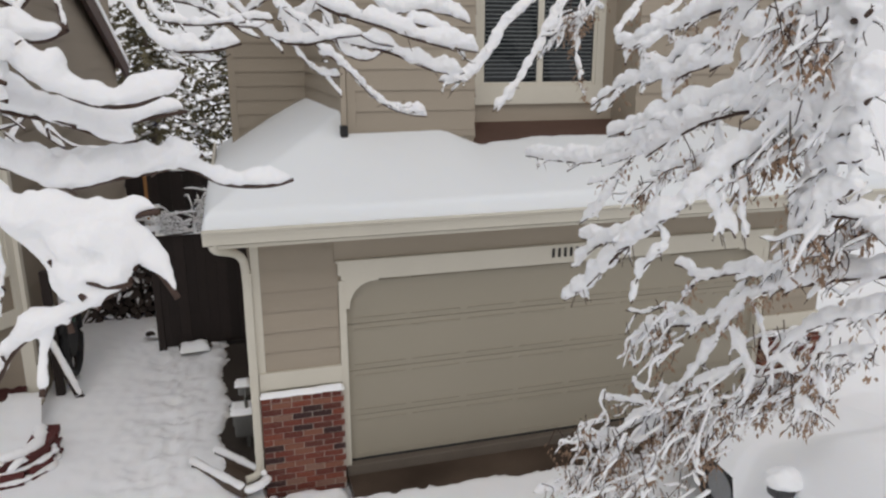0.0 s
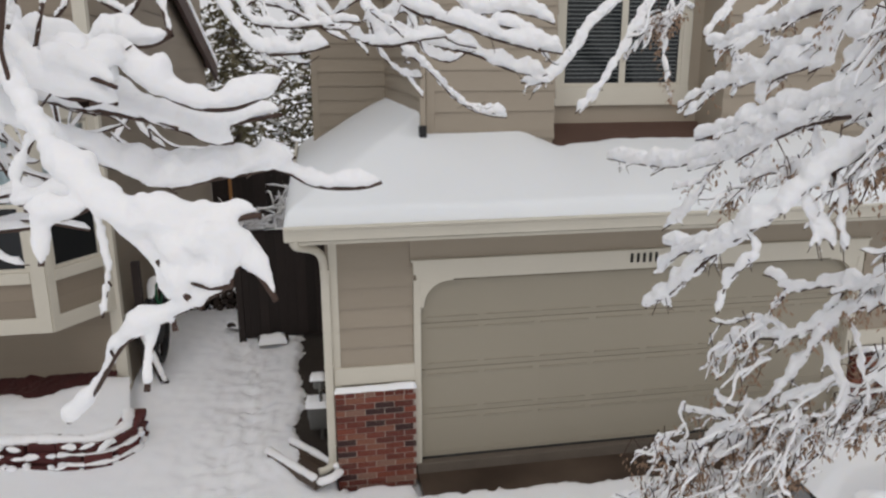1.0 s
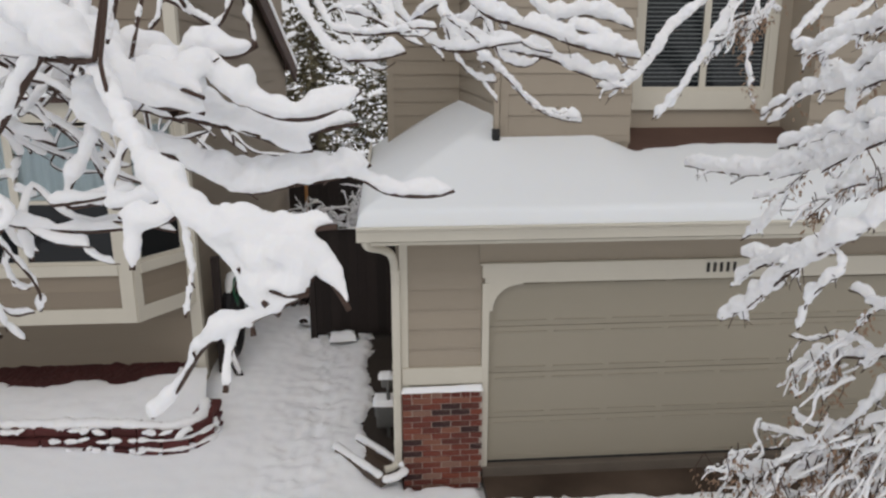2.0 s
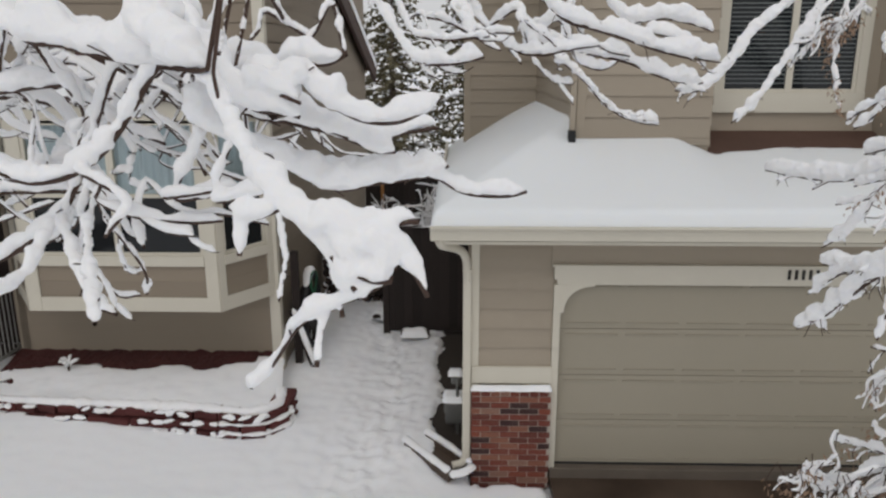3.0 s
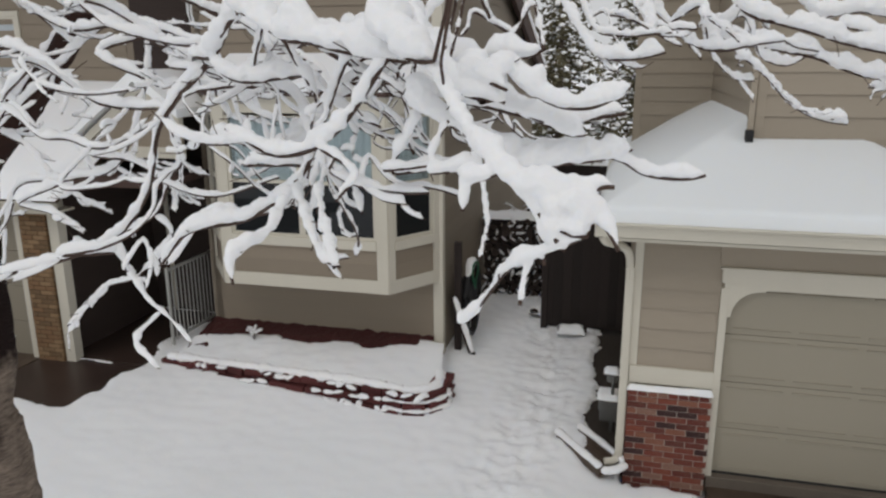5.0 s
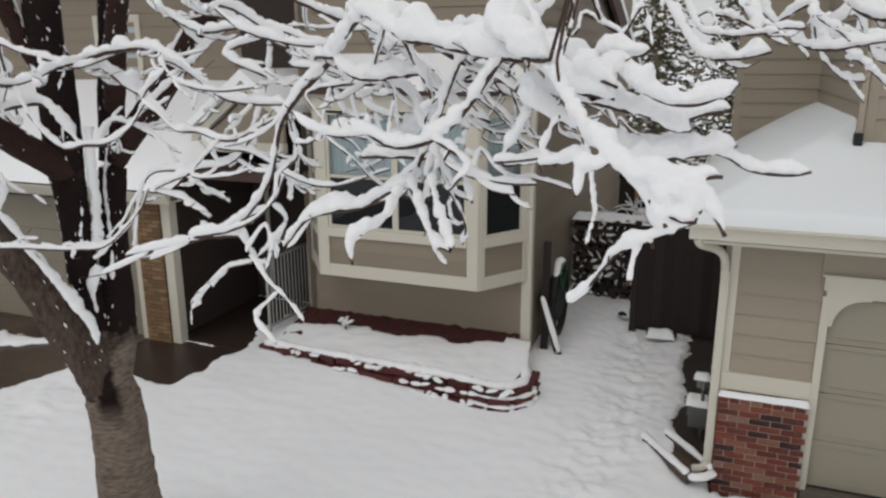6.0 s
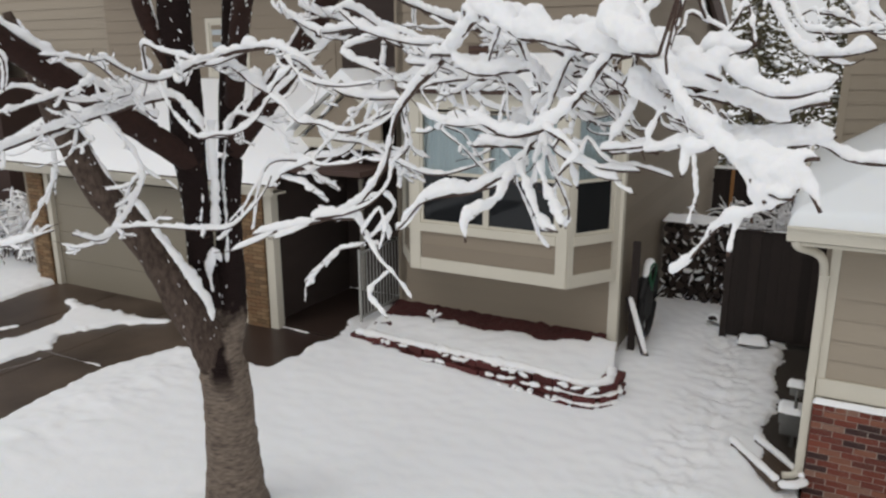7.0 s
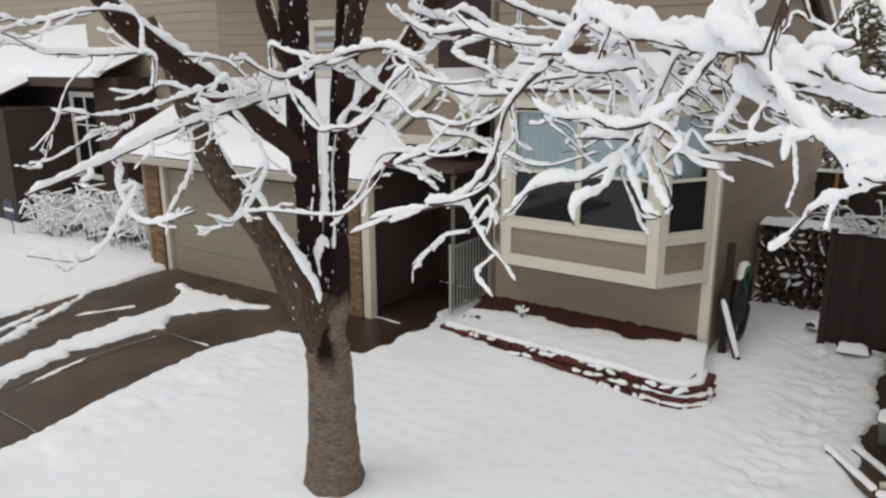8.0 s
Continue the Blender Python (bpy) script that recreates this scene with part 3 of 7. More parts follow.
    for y in ys:
        for x in xs:
            z = roof_z(x, y, base)
            if snow:
                e = max(0.0, min(x - xs[0], xs[-1] - x, y - ys[0]))
                k = math.sqrt(max(0.0, 1 - (1 - min(1.0, e / 0.10)) ** 2))
                z = roof_z(x, y, 2.80) + 0.13 * k + k * (0.012 * vnoise(x, y, 1.1) + 0.004 * vnoise(x, y, 5, 2))
                # drift in the valley against the upper wall
                z += 0.035 * k * math.exp(-((x - 0.9) / 0.6) ** 2) * max(0.0, min(1.0, (y - 1.6) / 2.5))
                # bare shingles in the lee of the recess
                wide = max(0.0, min(1.0, (x - 2.3) / 0.4, (5.2 - x) / 0.4))
                if wide > 0:
                    rim = float(np.interp(x, (2.7, 2.95, 3.35, 4.2, 4.5, 4.8), (1.07, 1.13, 1.23, 1.27, 1.21, 1.12))) + 0.05 * vnoise(x, y, 5, 3)
                    z -= wide * (0.125 * max(0.0, min(1.0, (y - rim + 1.2) / 1.2)) + 0.05 * max(0.0, min(1.0, (y - rim) / 0.08)))
            v.append((x, y, z))
    nx = len(xs)
    f = [(j * nx + i, j * nx + i + 1, (j + 1) * nx + i + 1, (j + 1) * nx + i) for j in range(len(ys) - 1) for i in range(nx - 1)]
    return link_mesh(name, v, f, mat, parent, smooth=snow)


hip_sheet("roof", 2.775, 0.0, SHINGLE, False, garage)
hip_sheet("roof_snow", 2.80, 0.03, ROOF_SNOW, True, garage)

# upper storey: two boxes with a recessed window between them, and a wall behind
UY, RY = 1.20, 1.80
part("upper_wall", box(1.19, 2.67, UY + 0.02, 6.0, 3.0, 6.2), SIDING, garage)
part("upper_wall", box(2.67, 4.80, RY + 0.02, 6.0, 3.0, 6.2), SIDING, garage)
part("upper_wall", box(4.80, 6.85, UY + 0.02, 6.0, 3.0, 6.2), SIDING, garage)
part("upper_wall", box(-0.04, 1.19, 5.80, 6.8, 2.7, 6.2), SIDING, garage)
siding_wall(garage, 1.25, 2.67, 3.44, 5.6, UY + 0.02, 0.232)
siding_wall(garage, 4.80, 6.80, 3.36, 5.6, UY + 0.02, 0.232)
siding_wall(garage, 0.03, 1.18, 2.88, 5.6, 5.80, 0.232)
siding_wall(garage, UY + 0.07, 5.78, 3.34, 5.6, 1.19, 0.232, 1, "y")
siding_wall(garage, UY + 0.02, RY, 3.34, 5.6, 2.67, 0.232, -1, "y")
part("corner_board", box(1.165, 1.26, UY - 0.012, UY + 0.08, 3.36, 5.6, 0.004), SIDING, garage)
part("corner_board", box(-0.075, 0.04, 5.77, 5.85, 2.85, 5.6, 0.004), SIDING, garage)
part("base_flashing", box(1.19, 2.67, UY - 0.012, UY + 0.02, 3.36, 3.438, 0.003), SIDING, garage)
siding_wall(garage, 2.71, 4.79, 3.47, 3.68, RY + 0.015, 0.21)


def sash_window(name, x0, x1, y, z0, z1, parent, lower, upper, trim=0.10, sill=0.0, split_z=None, mull=None, mat=TRIM):
    """A framed window facing -y: casing, sill, sashes and panes."""
    w = piece(name, parent)
    part("casing", box(x0 - trim, x1 + trim, y - 0.03, y + 0.02, z1, z1 + trim, 0.004), mat, w)
    part("casing", box(x0 - trim, x0, y - 0.03, y + 0.02, z0, z1, 0.004), mat, w)
    part("casing", box(x1, x1 + trim, y - 0.03, y + 0.02, z0, z1, 0.004), mat, w)
    part("sill", box(x0 - trim, x1 + trim, y - 0.045, y + 0.02, z0 - max(trim, sill), z0, 0.006), mat, w)
    cols = [x0, x1] if mull is None else [x0, mull, x1]
    for a, b in zip(cols, cols[1:]):
        part("sash", box(a, a + 0.04, y - 0.012, y + 0.02, z0, z1, 0.003), mat, w)
        part("sash", box(b - 0.04, b, y - 0.012, y + 0.02, z0, z1, 0.003), mat, w)
        part("sash", box(a + 0.04, b - 0.04, y - 0.012, y + 0.02, z0, z0 + 0.04, 0.003), mat, w)
        part("sash", box(a + 0.04, b - 0.04, y - 0.012, y + 0.02, z1 - 0.04, z1, 0.003), mat, w)
        if split_z:
            part("meeting_rail", box(a + 0.04, b - 0.04, y - 0.016, y + 0.015, split_z - 0.02, split_z + 0.02, 0.003), mat, w)
            part("pane", box(a + 0.03, b - 0.03, y + 0.004, y + 0.010, z0 + 0.03, split_z), lower, w)
            part("pane", box(a + 0.03, b - 0.03, y + 0.002, y + 0.008, split_z, z1 - 0.03), upper, w)
        else:
            part("pane", box(a + 0.03, b - 0.03, y + 0.004, y + 0.010, z0 + 0.03, z1 - 0.03), lower, w)
    return w


upwin = sash_window("window", 2.95, 4.52, RY, 3.92, 5.3, garage, GLASS_DARK, GLASS_DARK, 0.11, 0.235, mull=3.74)
for i in range(22):
    part("blind_slat", box(3.0, 4.46, RY - 0.002, RY + 0.003, 4.02 + i * 0.05, 4.02 + i * 0.05 + 0.012), BLIND, upwin)

pipe = thing("downspout", "thin taupe downspout with a black foot above the roof", "downspout")
part("pipe", box(1.09, 1.15, 1.13, 1.19, 3.52, 5.6, 0.012), SIDING, pipe)
part("boot", box(1.075, 1.155, 1.08, 1.19, 3.38, 3.53, 0.015), BLACK, pipe)

# downspout: out of the gutter, back to the corner, down the wall and out at the foot
spout = thing("downspout", "cream downspout running down the garage corner", "downspout")
path = curve_through([(-0.33, -0.44, 2.66), (-0.30, -0.38, 2.58), (-0.14, -0.12, 2.47), (-0.07, -0.045, 2.36), (-0.054, -0.037, 2.12)], 0.02)
v, f = tube_arrays(path, [0.042] * len(path), 10)
link_mesh("elbow", v, f, TRIM, spout, True)
part("pipe", box(-0.095, -0.012, -0.07, -0.005, 0.10, 2.22, 0.014), TRIM, spout)
for z in (0.32, 1.2, 2.22):
    part("strap", box(-0.099, -0.008, -0.074, -0.001, z, z + 0.03, 0.004), TRIM, spout)
path = curve_through([(-0.054, -0.036, 0.2), (-0.06, -0.04, 0.13), (-0.10, -0.07, 0.075), (-0.2, -0.1, 0.06)], 0.02)
v, f = tube_arrays(path, [0.042] * len(path), 10)
link_mesh("foot_elbow", v, f, TRIM, spout, True)


def splash_block():
    t = thing("splash_block", "snow-rimmed grey splash block below the downspout", "splash block", (-0.11, -0.2, -0.02))
    part("channel", prism([(-0.17, 0.0), (0.17, 0.0), (0.17, 0.11), (0.13, 0.11), (0.11, 0.035), (-0.11, 0.035), (-0.13, 0.11), (-0.17, 0.11)], "y", 0.0, 0.85), CONCRETE, t)
    for s in (-1, 1):
        p = curve_through([(s * 0.15, 0.0, 0.12), (s * 0.155, 0.4, 0.125), (s * 0.15, 0.88, 0.12)], 0.03)
        r = 0.042 + 0.012 * wave(p[:, 1] * 6, s + 3)
        r[0] = r[-1] = 0.008
        vv, ff = tube_arrays(p, r, 10, 0.85, None, 0.06, 4)
        link_mesh("rim_snow", vv, ff, SNOW_FINE, t, True)
    p = curve_through([(-0.16, -0.02, 0.09), (0.0, -0.07, 0.10), (0.16, -0.02, 0.09)], 0.03)
    vv, ff = tube_arrays(p, [0.02] + [0.05] * (len(p) - 2) + [0.02], 10, 0.8, None, 0.08, 5)
    link_mesh("end_snow", vv, ff, SNOW_FINE, t, True)
    t.rotation_euler = (0, 0, radians(37))


splash_block()


def gas_meter():
    t = thing("gas_meter", "grey gas meter with snow on top against the side wall", "meter", (-0.2, 0.78, 0.0))
    part("body", box(-0.09, 0.13, -0.12, 0.12, 0.14, 0.42, 0.03), METAL, t)
    part("dial_box", box(-0.11, -0.06, -0.07, 0.07, 0.26, 0.38, 0.012), METAL, t)
    for y in (-0.07, 0.07):
        p = curve_through([(0.05, y, 0.4), (0.05, y, 0.52), (0.05, y * 1.5, 0.6), (0.06, y * 2.2, 0.62)], 0.03)
        vv, ff = tube_arrays(p, [0.02] * len(p), 8)
        link_mesh("pipe", vv, ff, METAL, t, True)
    part("regulator", box(-0.03, 0.1, 0.1, 0.22, 0.54, 0.66, 0.03), METAL, t)
    part("riser", box(0.03, 0.07, -0.09, -0.05, -0.05, 0.2, 0.01), METAL, t)
    snow_slab("snow_cap", -0.13, 0.14, -0.13, 0.13, 0.415, 0.07, "", t, 0.01, 0.03)
    snow_slab("snow_cap", -0.07, 0.12, 0.08, 0.25, 0.655, 0.05, "", t, 0.01, 0.03)


gas_meter()


# ---- the neighbouring house ----
HY, HX = 2.30, -2.60          # front wall and corner towards the path
nhouse = thing("house", "taupe lap-sided house with a cream bay window and snowy roofs", "house")
part("front_wall", box(-6.3, HX, HY + 0.02, HY + 0.2, -0.1, 5.8), SHADED_HOUSE_SIDING, nhouse)
part("side_wall", box(HX - 0.2, HX - 0.02, HY + 0.2, 12.3, -0.1, 5.8), SHADED_HOUSE_SIDING, nhouse)
part("back_wall", box(-14.2, HX - 0.2, 12.1, 12.3, -0.1, 5.8), SHADED_HOUSE_SIDING, nhouse)
siding_wall(nhouse, -6.25, HX - 0.1, 0.05, 5.5, HY + 0.02, 0.235, mat=SHADED_HOUSE_SIDING)
siding_wall(nhouse, HY + 0.1, 12.2, 0.05, 5.9, HX - 0.02, 0.235, 1, "y", mat=SHADED_HOUSE_SIDING)
part("corner_board", box(HX - 0.13, HX + 0.012, HY - 0.014, HY + 0.03, 0.1, 5.5, 0.004), TRIM, nhouse)
part("corner_board", box(HX - 0.014, HX + 0.012, HY + 0.03, HY + 0.12, 0.1, 5.5, 0.004), TRIM, nhouse)
# side gable: dark rake boards falling to the back, with an eave board and roof snow above
def sloped_bar(name, y0, z0, y1, z1, x0, x1, h, mat, parent):
    return part(name, prism([(y0, z0), (y1, z1), (y1, z1 + h), (y0, z0 + h)], "x", x0, x1), mat, parent)
sloped_bar("rake_board", 7.3, 5.42, 12.9, 3.72, HX + 0.12, HX + 0.20, 0.30, FASCIA, nhouse)
sloped_bar("rake_board", 7.3, 5.42, 1.7, 6.9, HX + 0.12, HX + 0.20, 0.30, FASCIA, nhouse)
sloped_bar("roof", 7.3, 5.72, 12.9, 4.02, -14.3, HX + 0.2, 0.06, SHINGLE, nhouse)
sloped_bar("roof_snow", 7.3, 5.785, 12.9, 4.085, -14.2, HX + 0.22, 0.15, SNOW, nhouse)
sloped_bar("roof", 7.3, 5.72, 1.7, 7.2, -14.3, HX + 0.2, 0.06, SHINGLE, nhouse)

vent = piece("wall_vent", nhouse)
part("frame", box(-5.0, -4.6, HY - 0.03, HY + 0.02, 4.18, 4.48, 0.006), FASCIA, vent)
for i in range(4):
    part("louver", box(-4.97, -4.63, HY - 0.045, HY - 0.03, 4.21 + i * 0.065, 4.245 + i * 0.065, 0.004), SHINGLE, vent)
# bay window
BZ0, BZ1, BY = 1.20, 3.82, 1.56
BX0, BX1 = -5.60, -3.15
bay = piece("bay_window", nhouse)
bay["label"] = "cream-trimmed bay window with pale curtained upper panes"
plan = [(BX0 - 0.58, HY), (BX0, BY), (BX1, BY), (BX1 + 0.50, HY)]
part("floor_box", prism(plan, "z", BZ0, BZ0 + 0.03), TRIM, bay)
part("core_box", prism([(BX0 - 0.5, HY), (BX0 + 0.02, BY + 0.1), (BX1 - 0.02, BY + 0.1), (BX1 + 0.42, HY)], "z", BZ0 + 0.03, 1.90), SHADED_HOUSE_SIDING, bay)
part("head_box", prism(plan, "z", 3.56, BZ1), TRIM, bay)
roofp = [(BX0 - 0.66, HY), (BX0 - 0.05, BY - 0.1), (BX1 + 0.05, BY - 0.1), (BX1 + 0.58, HY)]
part("roof", prism(roofp, "z", BZ1, BZ1 + 0.06), FASCIA, bay)
bm = bmesh.new()
lo = [bm.verts.new((x, y, BZ1 + 0.062)) for x, y in roofp]
mid = [bm.verts.new((x * 0.995 - 0.0215, y + 0.01, BZ1 + 0.17)) for x, y in roofp]
hi = [bm.verts.new((BX0 - 0.1, HY, BZ1 + 0.55)), bm.verts.new((BX1 + 0.1, HY, BZ1 + 0.55))]
for a, b in ((lo, mid),):
    for i in range(3):
        bm.faces.new((a[i], a[i + 1], b[i + 1], b[i]))
bm.faces.new((mid[0], mid[1], hi[0]))
bm.faces.new((mid[1], mid[2], hi[1], hi[0]))
bm.faces.new((mid[2], mid[3], hi[1]))
part("roof_snow", bm, SNOW, bay)


def bay_face(p, q, mull):
    """One face of the bay between two plan points: posts, rails, apron boards and a sash pair."""
    d = Vector((q[0] - p[0], q[1] - p[1], 0))
    w = d.length
    m = Matrix.Translation((p[0], p[1], 0)) @ Matrix.Rotation(math.atan2(d.y, d.x), 4, "Z")
    def put(name, x0, x1, y0, y1, z0, z1, mat, bev=0.004):
        bm = box(x0, x1, y0, y1, z0, z1, bev)
        bmesh.ops.transform(bm, matrix=m, verts=bm.verts)
        return part(name, bm, mat, bay)
    post = 0.16 if mull else 0.10
    put("post", 0.0, post, -0.02, 0.08, BZ0, BZ1, TRIM)
    put("post", w - post, w, -0.02, 0.08, BZ0, BZ1, TRIM)
    put("bottom_rail", post, w - post, -0.015, 0.08, BZ0, 1.385, TRIM)
    put("sill", post, w - post, -0.035, 0.08, 1.80, 1.93, TRIM, 0.008)
    put("head_rail", post, w - post, -0.015, 0.08, 3.60, BZ1, TRIM)
    for z in (1.386, 1.59):
        put("apron_board", post, w - post, 0.004 if z < 1.5 else 0.008, 0.08, z, z + 0.208, SHADED_HOUSE_SIDING)
    cols = [post, w - post] if not mull else [post, w / 2, w - post]
    for a, b in zip(cols, cols[1:]):
        put("sash", a, a + 0.045, 0.0, 0.07, 1.931, 3.60, TRIM)
        put("sash", b - 0.045, b, 0.0, 0.07, 1.931, 3.60, TRIM)
        put("sash", a + 0.045, b - 0.045, 0.0, 0.07, 3.54, 3.60, TRIM)
        put("sash", a + 0.045, b - 0.045, 0.0, 0.07, 1.931, 1.97, TRIM)
        put("meeting_rail", a + 0.045, b - 0.045, 0.002, 0.07, 2.66, 2.705, TRIM)
        put("pane", a + 0.04, b - 0.04, 0.03, 0.036, 1.96, 2.67, GLASS_DARK, 0)
        glass = put("pane", a + 0.04, b - 0.04, 0.026, 0.032, 2.70, 3.55, CLEAR_GLASS, 0)
        glass.visible_shadow = False
        # a curtain hung in folds, drawn aside towards its foot
        n, rows, cv, cf = 60, 10, [], []
        for j in range(rows + 1):
            h = j / rows
            for i in range(n + 1):
                u = i / n
                gather = u ** (1 + 0.55 * (1 - h)) if a < w / 2 else 1 - (1 - u) ** (1 + 0.55 * (1 - h))
                fold = 0.014 * math.sin(gather * (b - a) * 62 + 0.6 * math.sin(h * 4)) + 0.008 * math.sin(gather * (b - a) * 27 + h)
                cv.append(m @ Vector((a + 0.03 + (b - a - 0.06) * gather, 0.085 + fold, 2.60 + 0.97 * h)))
        for j in range(rows):
            for i in range(n):
                k = j * (n + 1) + i
                cf.append((k, k + 1, k + n + 2, k + n + 1))
        link_mesh("curtain", cv, cf, CURTAIN, bay, True)


bay_face(plan[0], plan[1], False)
bay_face(plan[1], plan[2], True)
bay_face(plan[2], plan[3], False)
# dark sheet on the house wall, in place of the unlit room behind
part("room_back", box(BX0 - 0.4, BX1 + 0.35, HY - 0.02, HY + 0.015, 1.9, 3.56), DARK_OR_SHADED_WALL, bay)

# planting bed: stacked dark red blocks, rounded at the corner, with snow on every ledge
bed = thing("planter", "raised bed walled with stacked dark red blocks under snow", "planter")
def bed_line(s):
    """Plan of the bed's wall by its length s: along the house front, round the corner, back to the wall."""
    straight, r, a0 = 3.8, 0.38, -0.174
    if s < straight:
        return -6.40 + s * math.cos(a0), 1.14 + s * math.sin(a0), a0
    if s < straight + r * (1.57 - a0):
        a = a0 + (s - straight) / r
        return -2.595 + r * math.sin(a), 0.86 - r * math.cos(a), a
    return -2.215 - 0.22 * (s - straight - r * (1.57 - a0)), 0.86 + (s - straight - r * (1.57 - a0)), 1.57


me_block = bpy.data.meshes.new("block")
bm = box(-0.142, 0.142, -0.1, 0.1, -0.05, 0.05, 0.016)
for q in bm.verts:
    q.co += Vector((0.012 * noise.noise(q.co * 9), 0.02 * noise.noise(q.co * 11 + Vector((3, 0, 0))), 0.012 * noise.noise(q.co * 13)))
bm.to_mesh(me_block)
bm.free()
me_block.materials.append(PLANTER)
rng = random.Random(8)
for c in range(3):
    s = 0.06 + (0.15 if c % 2 else 0.0)
    while s < (5.4 if c < 1 else 4.62):
        x, y, a = bed_line(s)
        o = new("block", me_block)
        o.parent = bed
        o.location = (x - 0.03 * c * math.sin(a), y + 0.035 * c * math.cos(a) + rng.uniform(-0.008, 0.008), 0.06 + c * 0.107 - 0.058 * max(0.0, 3.3 - s) + rng.uniform(-0.012, 0.012))
        o.rotation_euler = (0, 0, a + rng.uniform(-0.12, 0.12))
        s += 0.285 + rng.uniform(-0.01, 0.03)
for c, (off, r) in enumerate(((-0.07, 0.034), (-0.055, 0.034), (0.06, 0.085))):
    ss = np.arange(3.55 if c < 2 else 0.0, 4.55 if c < 2 else 4.75, 0.02)
    q = np.array([bed_line(t) for t in ss])
    p = np.stack([q[:, 0] - off * np.sin(q[:, 2]), q[:, 1] + off * np.cos(q[:, 2]), 0.115 + c * 0.107 + (0.01 if c == 2 else 0) - 0.058 * np.maximum(0.0, 3.3 - ss)], 1)
    w = r * (0.8 + 0.5 * wave(ss * 3.1, 3 + c) + (0.4 if c == 2 else 0.6) * wave(ss * 8, 5 + c))
    w = np.maximum(w, 0.004)
    w[0] = w[-1] = 0.003
    v, f = tube_arrays(p, w, 12, 0.7, None, 0.10, c)
    link_mesh("ledge_snow", v, f, SNOW_FINE, bed, True)
# clots of snow hanging on the stones
clots, crng = Heap(), np.random.default_rng(6)
for k in range(44):
    s, c = crng.uniform(0.4, 4.5), int(crng.integers(0, 3))
    x, y, a = bed_line(s)
    o = crng.uniform(-0.13, -0.06)
    z = 0.06 + c * 0.107 - 0.058 * max(0.0, 3.3 - s) + 0.05
    e = np.array((math.cos(a), math.sin(a), crng.normal(0, 0.3))) * crng.uniform(0.03, 0.1)
    m = np.array((x - o * math.sin(a), y + o * math.cos(a), z))
    w = crng.uniform(0.022, 0.045)
    clots.add(*tube_arrays(np.array([m - e, m - e * 0.4, m + e * 0.5, m + e]), [0.004, w, w * 0.9, 0.004], 8, 0.9, None, 0.25, k))
clots.link("clot_snow", SNOW_FINE, bed)["kind"] = "stuff"
# snow and bare mulch inside the bed
v, f = [], []
nx, ny = 80, 30
for j in range(ny + 1):
    for i in range(nx + 1):
        x = -6.35 + 4.08 * i / nx
        y0 = 1.14 - 0.176 * (x + 6.40)
        if x > -2.66:
            y0 = 0.86 - math.sqrt(max(0.0, 0.38 ** 2 - (x + 2.595) ** 2))
        y0 += 0.06
        y = y0 + (HY - y0) * j / ny
        hgt = 0.31 - 0.062 * max(0.0, -x - 3.0) * (1 - j / ny) + 0.04 * vnoise(x, y, 1.2) + 0.018 * vnoise(x, y, 4) + 0.008 * vnoise(x, y, 11)
        edge = HY - 0.42 - 0.16 * vnoise(x, y, 1.8, 3) - 0.05 * vnoise(x, y, 7, 3) + (0.35 if x > -2.75 else 0)
        k = max(0.0, min(1.0, (y - edge) / 0.07))
        v.append((x - 0.22 * max(0.0, y - 0.86) * max(0.0, (x + 3.5) / 1.28), y, hgt - 0.14 * k))
for j in range(ny):
    for i in range(nx):
        a = j * (nx + 1) + i
        f.append((a, a + 1, a + nx + 2, a + nx + 1))
link_mesh("bed_snow", v, f, SNOW, bed, True)
v, f = [], []
for j in range(13):
    for i in range(91):
        x, w = -6.3 + 3.58 * i / 90, j / 12
        v.append((x, HY - 0.8 + 0.8 * w, 0.15 + 0.21 * w + 0.03 * vnoise(x, w, 6.0) + 0.025 * vnoise(x, w * 2, 14.0, 2)))
for j in range(12):
    for i in range(90):
        a = j * 91 + i
        f.append((a, a + 1, a + 92, a + 91))
link_mesh("mulch", v, f, MULCH, bed)


# a small snowy plant in the bed, and dry stems
def snowy_sprig(name, at, h, n, seed, label):
    t = thing(name, label, "plant", at)
    rng = np.random.default_rng(seed)
    stems, caps = Heap(), Heap()
    for i in range(n):
        a = rng.uniform(0, 6.28)
        l = h * rng.uniform(0.5, 1.1)
        p = curve_through([(0, 0, 0), (l * 0.25 * math.cos(a), l * 0.25 * math.sin(a), l * 0.6), (l * 0.7 * math.cos(a), l * 0.7 * math.sin(a), l * 0.75)], 0.03)
        stems.add(*tube_arrays(p, np.linspace(0.006, 0.003, len(p)), 5))
        q = p[len(p) // 3:]
        r = h * 0.075 * (1 + 0.5 * wave(np.arange(len(q)) * 0.7, i + seed))
        r[0] = r[-1] = 0.003
        caps.add(*tube_arrays(q, r, 7, 0.8, r * 0.7, 0.1, i))
    tagged(stems.link("stem", TWIG, t), kind="stuff")
    caps.link("snow", SNOW_FINE, t)


snowy_sprig("shrub", (-5.35, 1.78, 0.26), 0.26, 9, 3, "small bare plant under snow in the bed")


# things beside the house corner
def garden_tub():
    t = thing("hose_reel", "dark round hose reel with a snowy top by the wall", "hose reel", (-2.36, 3.15, 0.12))
    ang = np.linspace(0, 2 * math.pi, 41)
    ring = np.stack([0.05 * np.cos(ang) * 0 + 0.02, 0.48 * np.cos(ang), 0.58 + 0.55 * np.sin(ang)], 1)
    v, f = tube_arrays(ring, [0.05] * 41, 8)
    link_mesh("wheel_rim", v, f, BLACK, t, True)
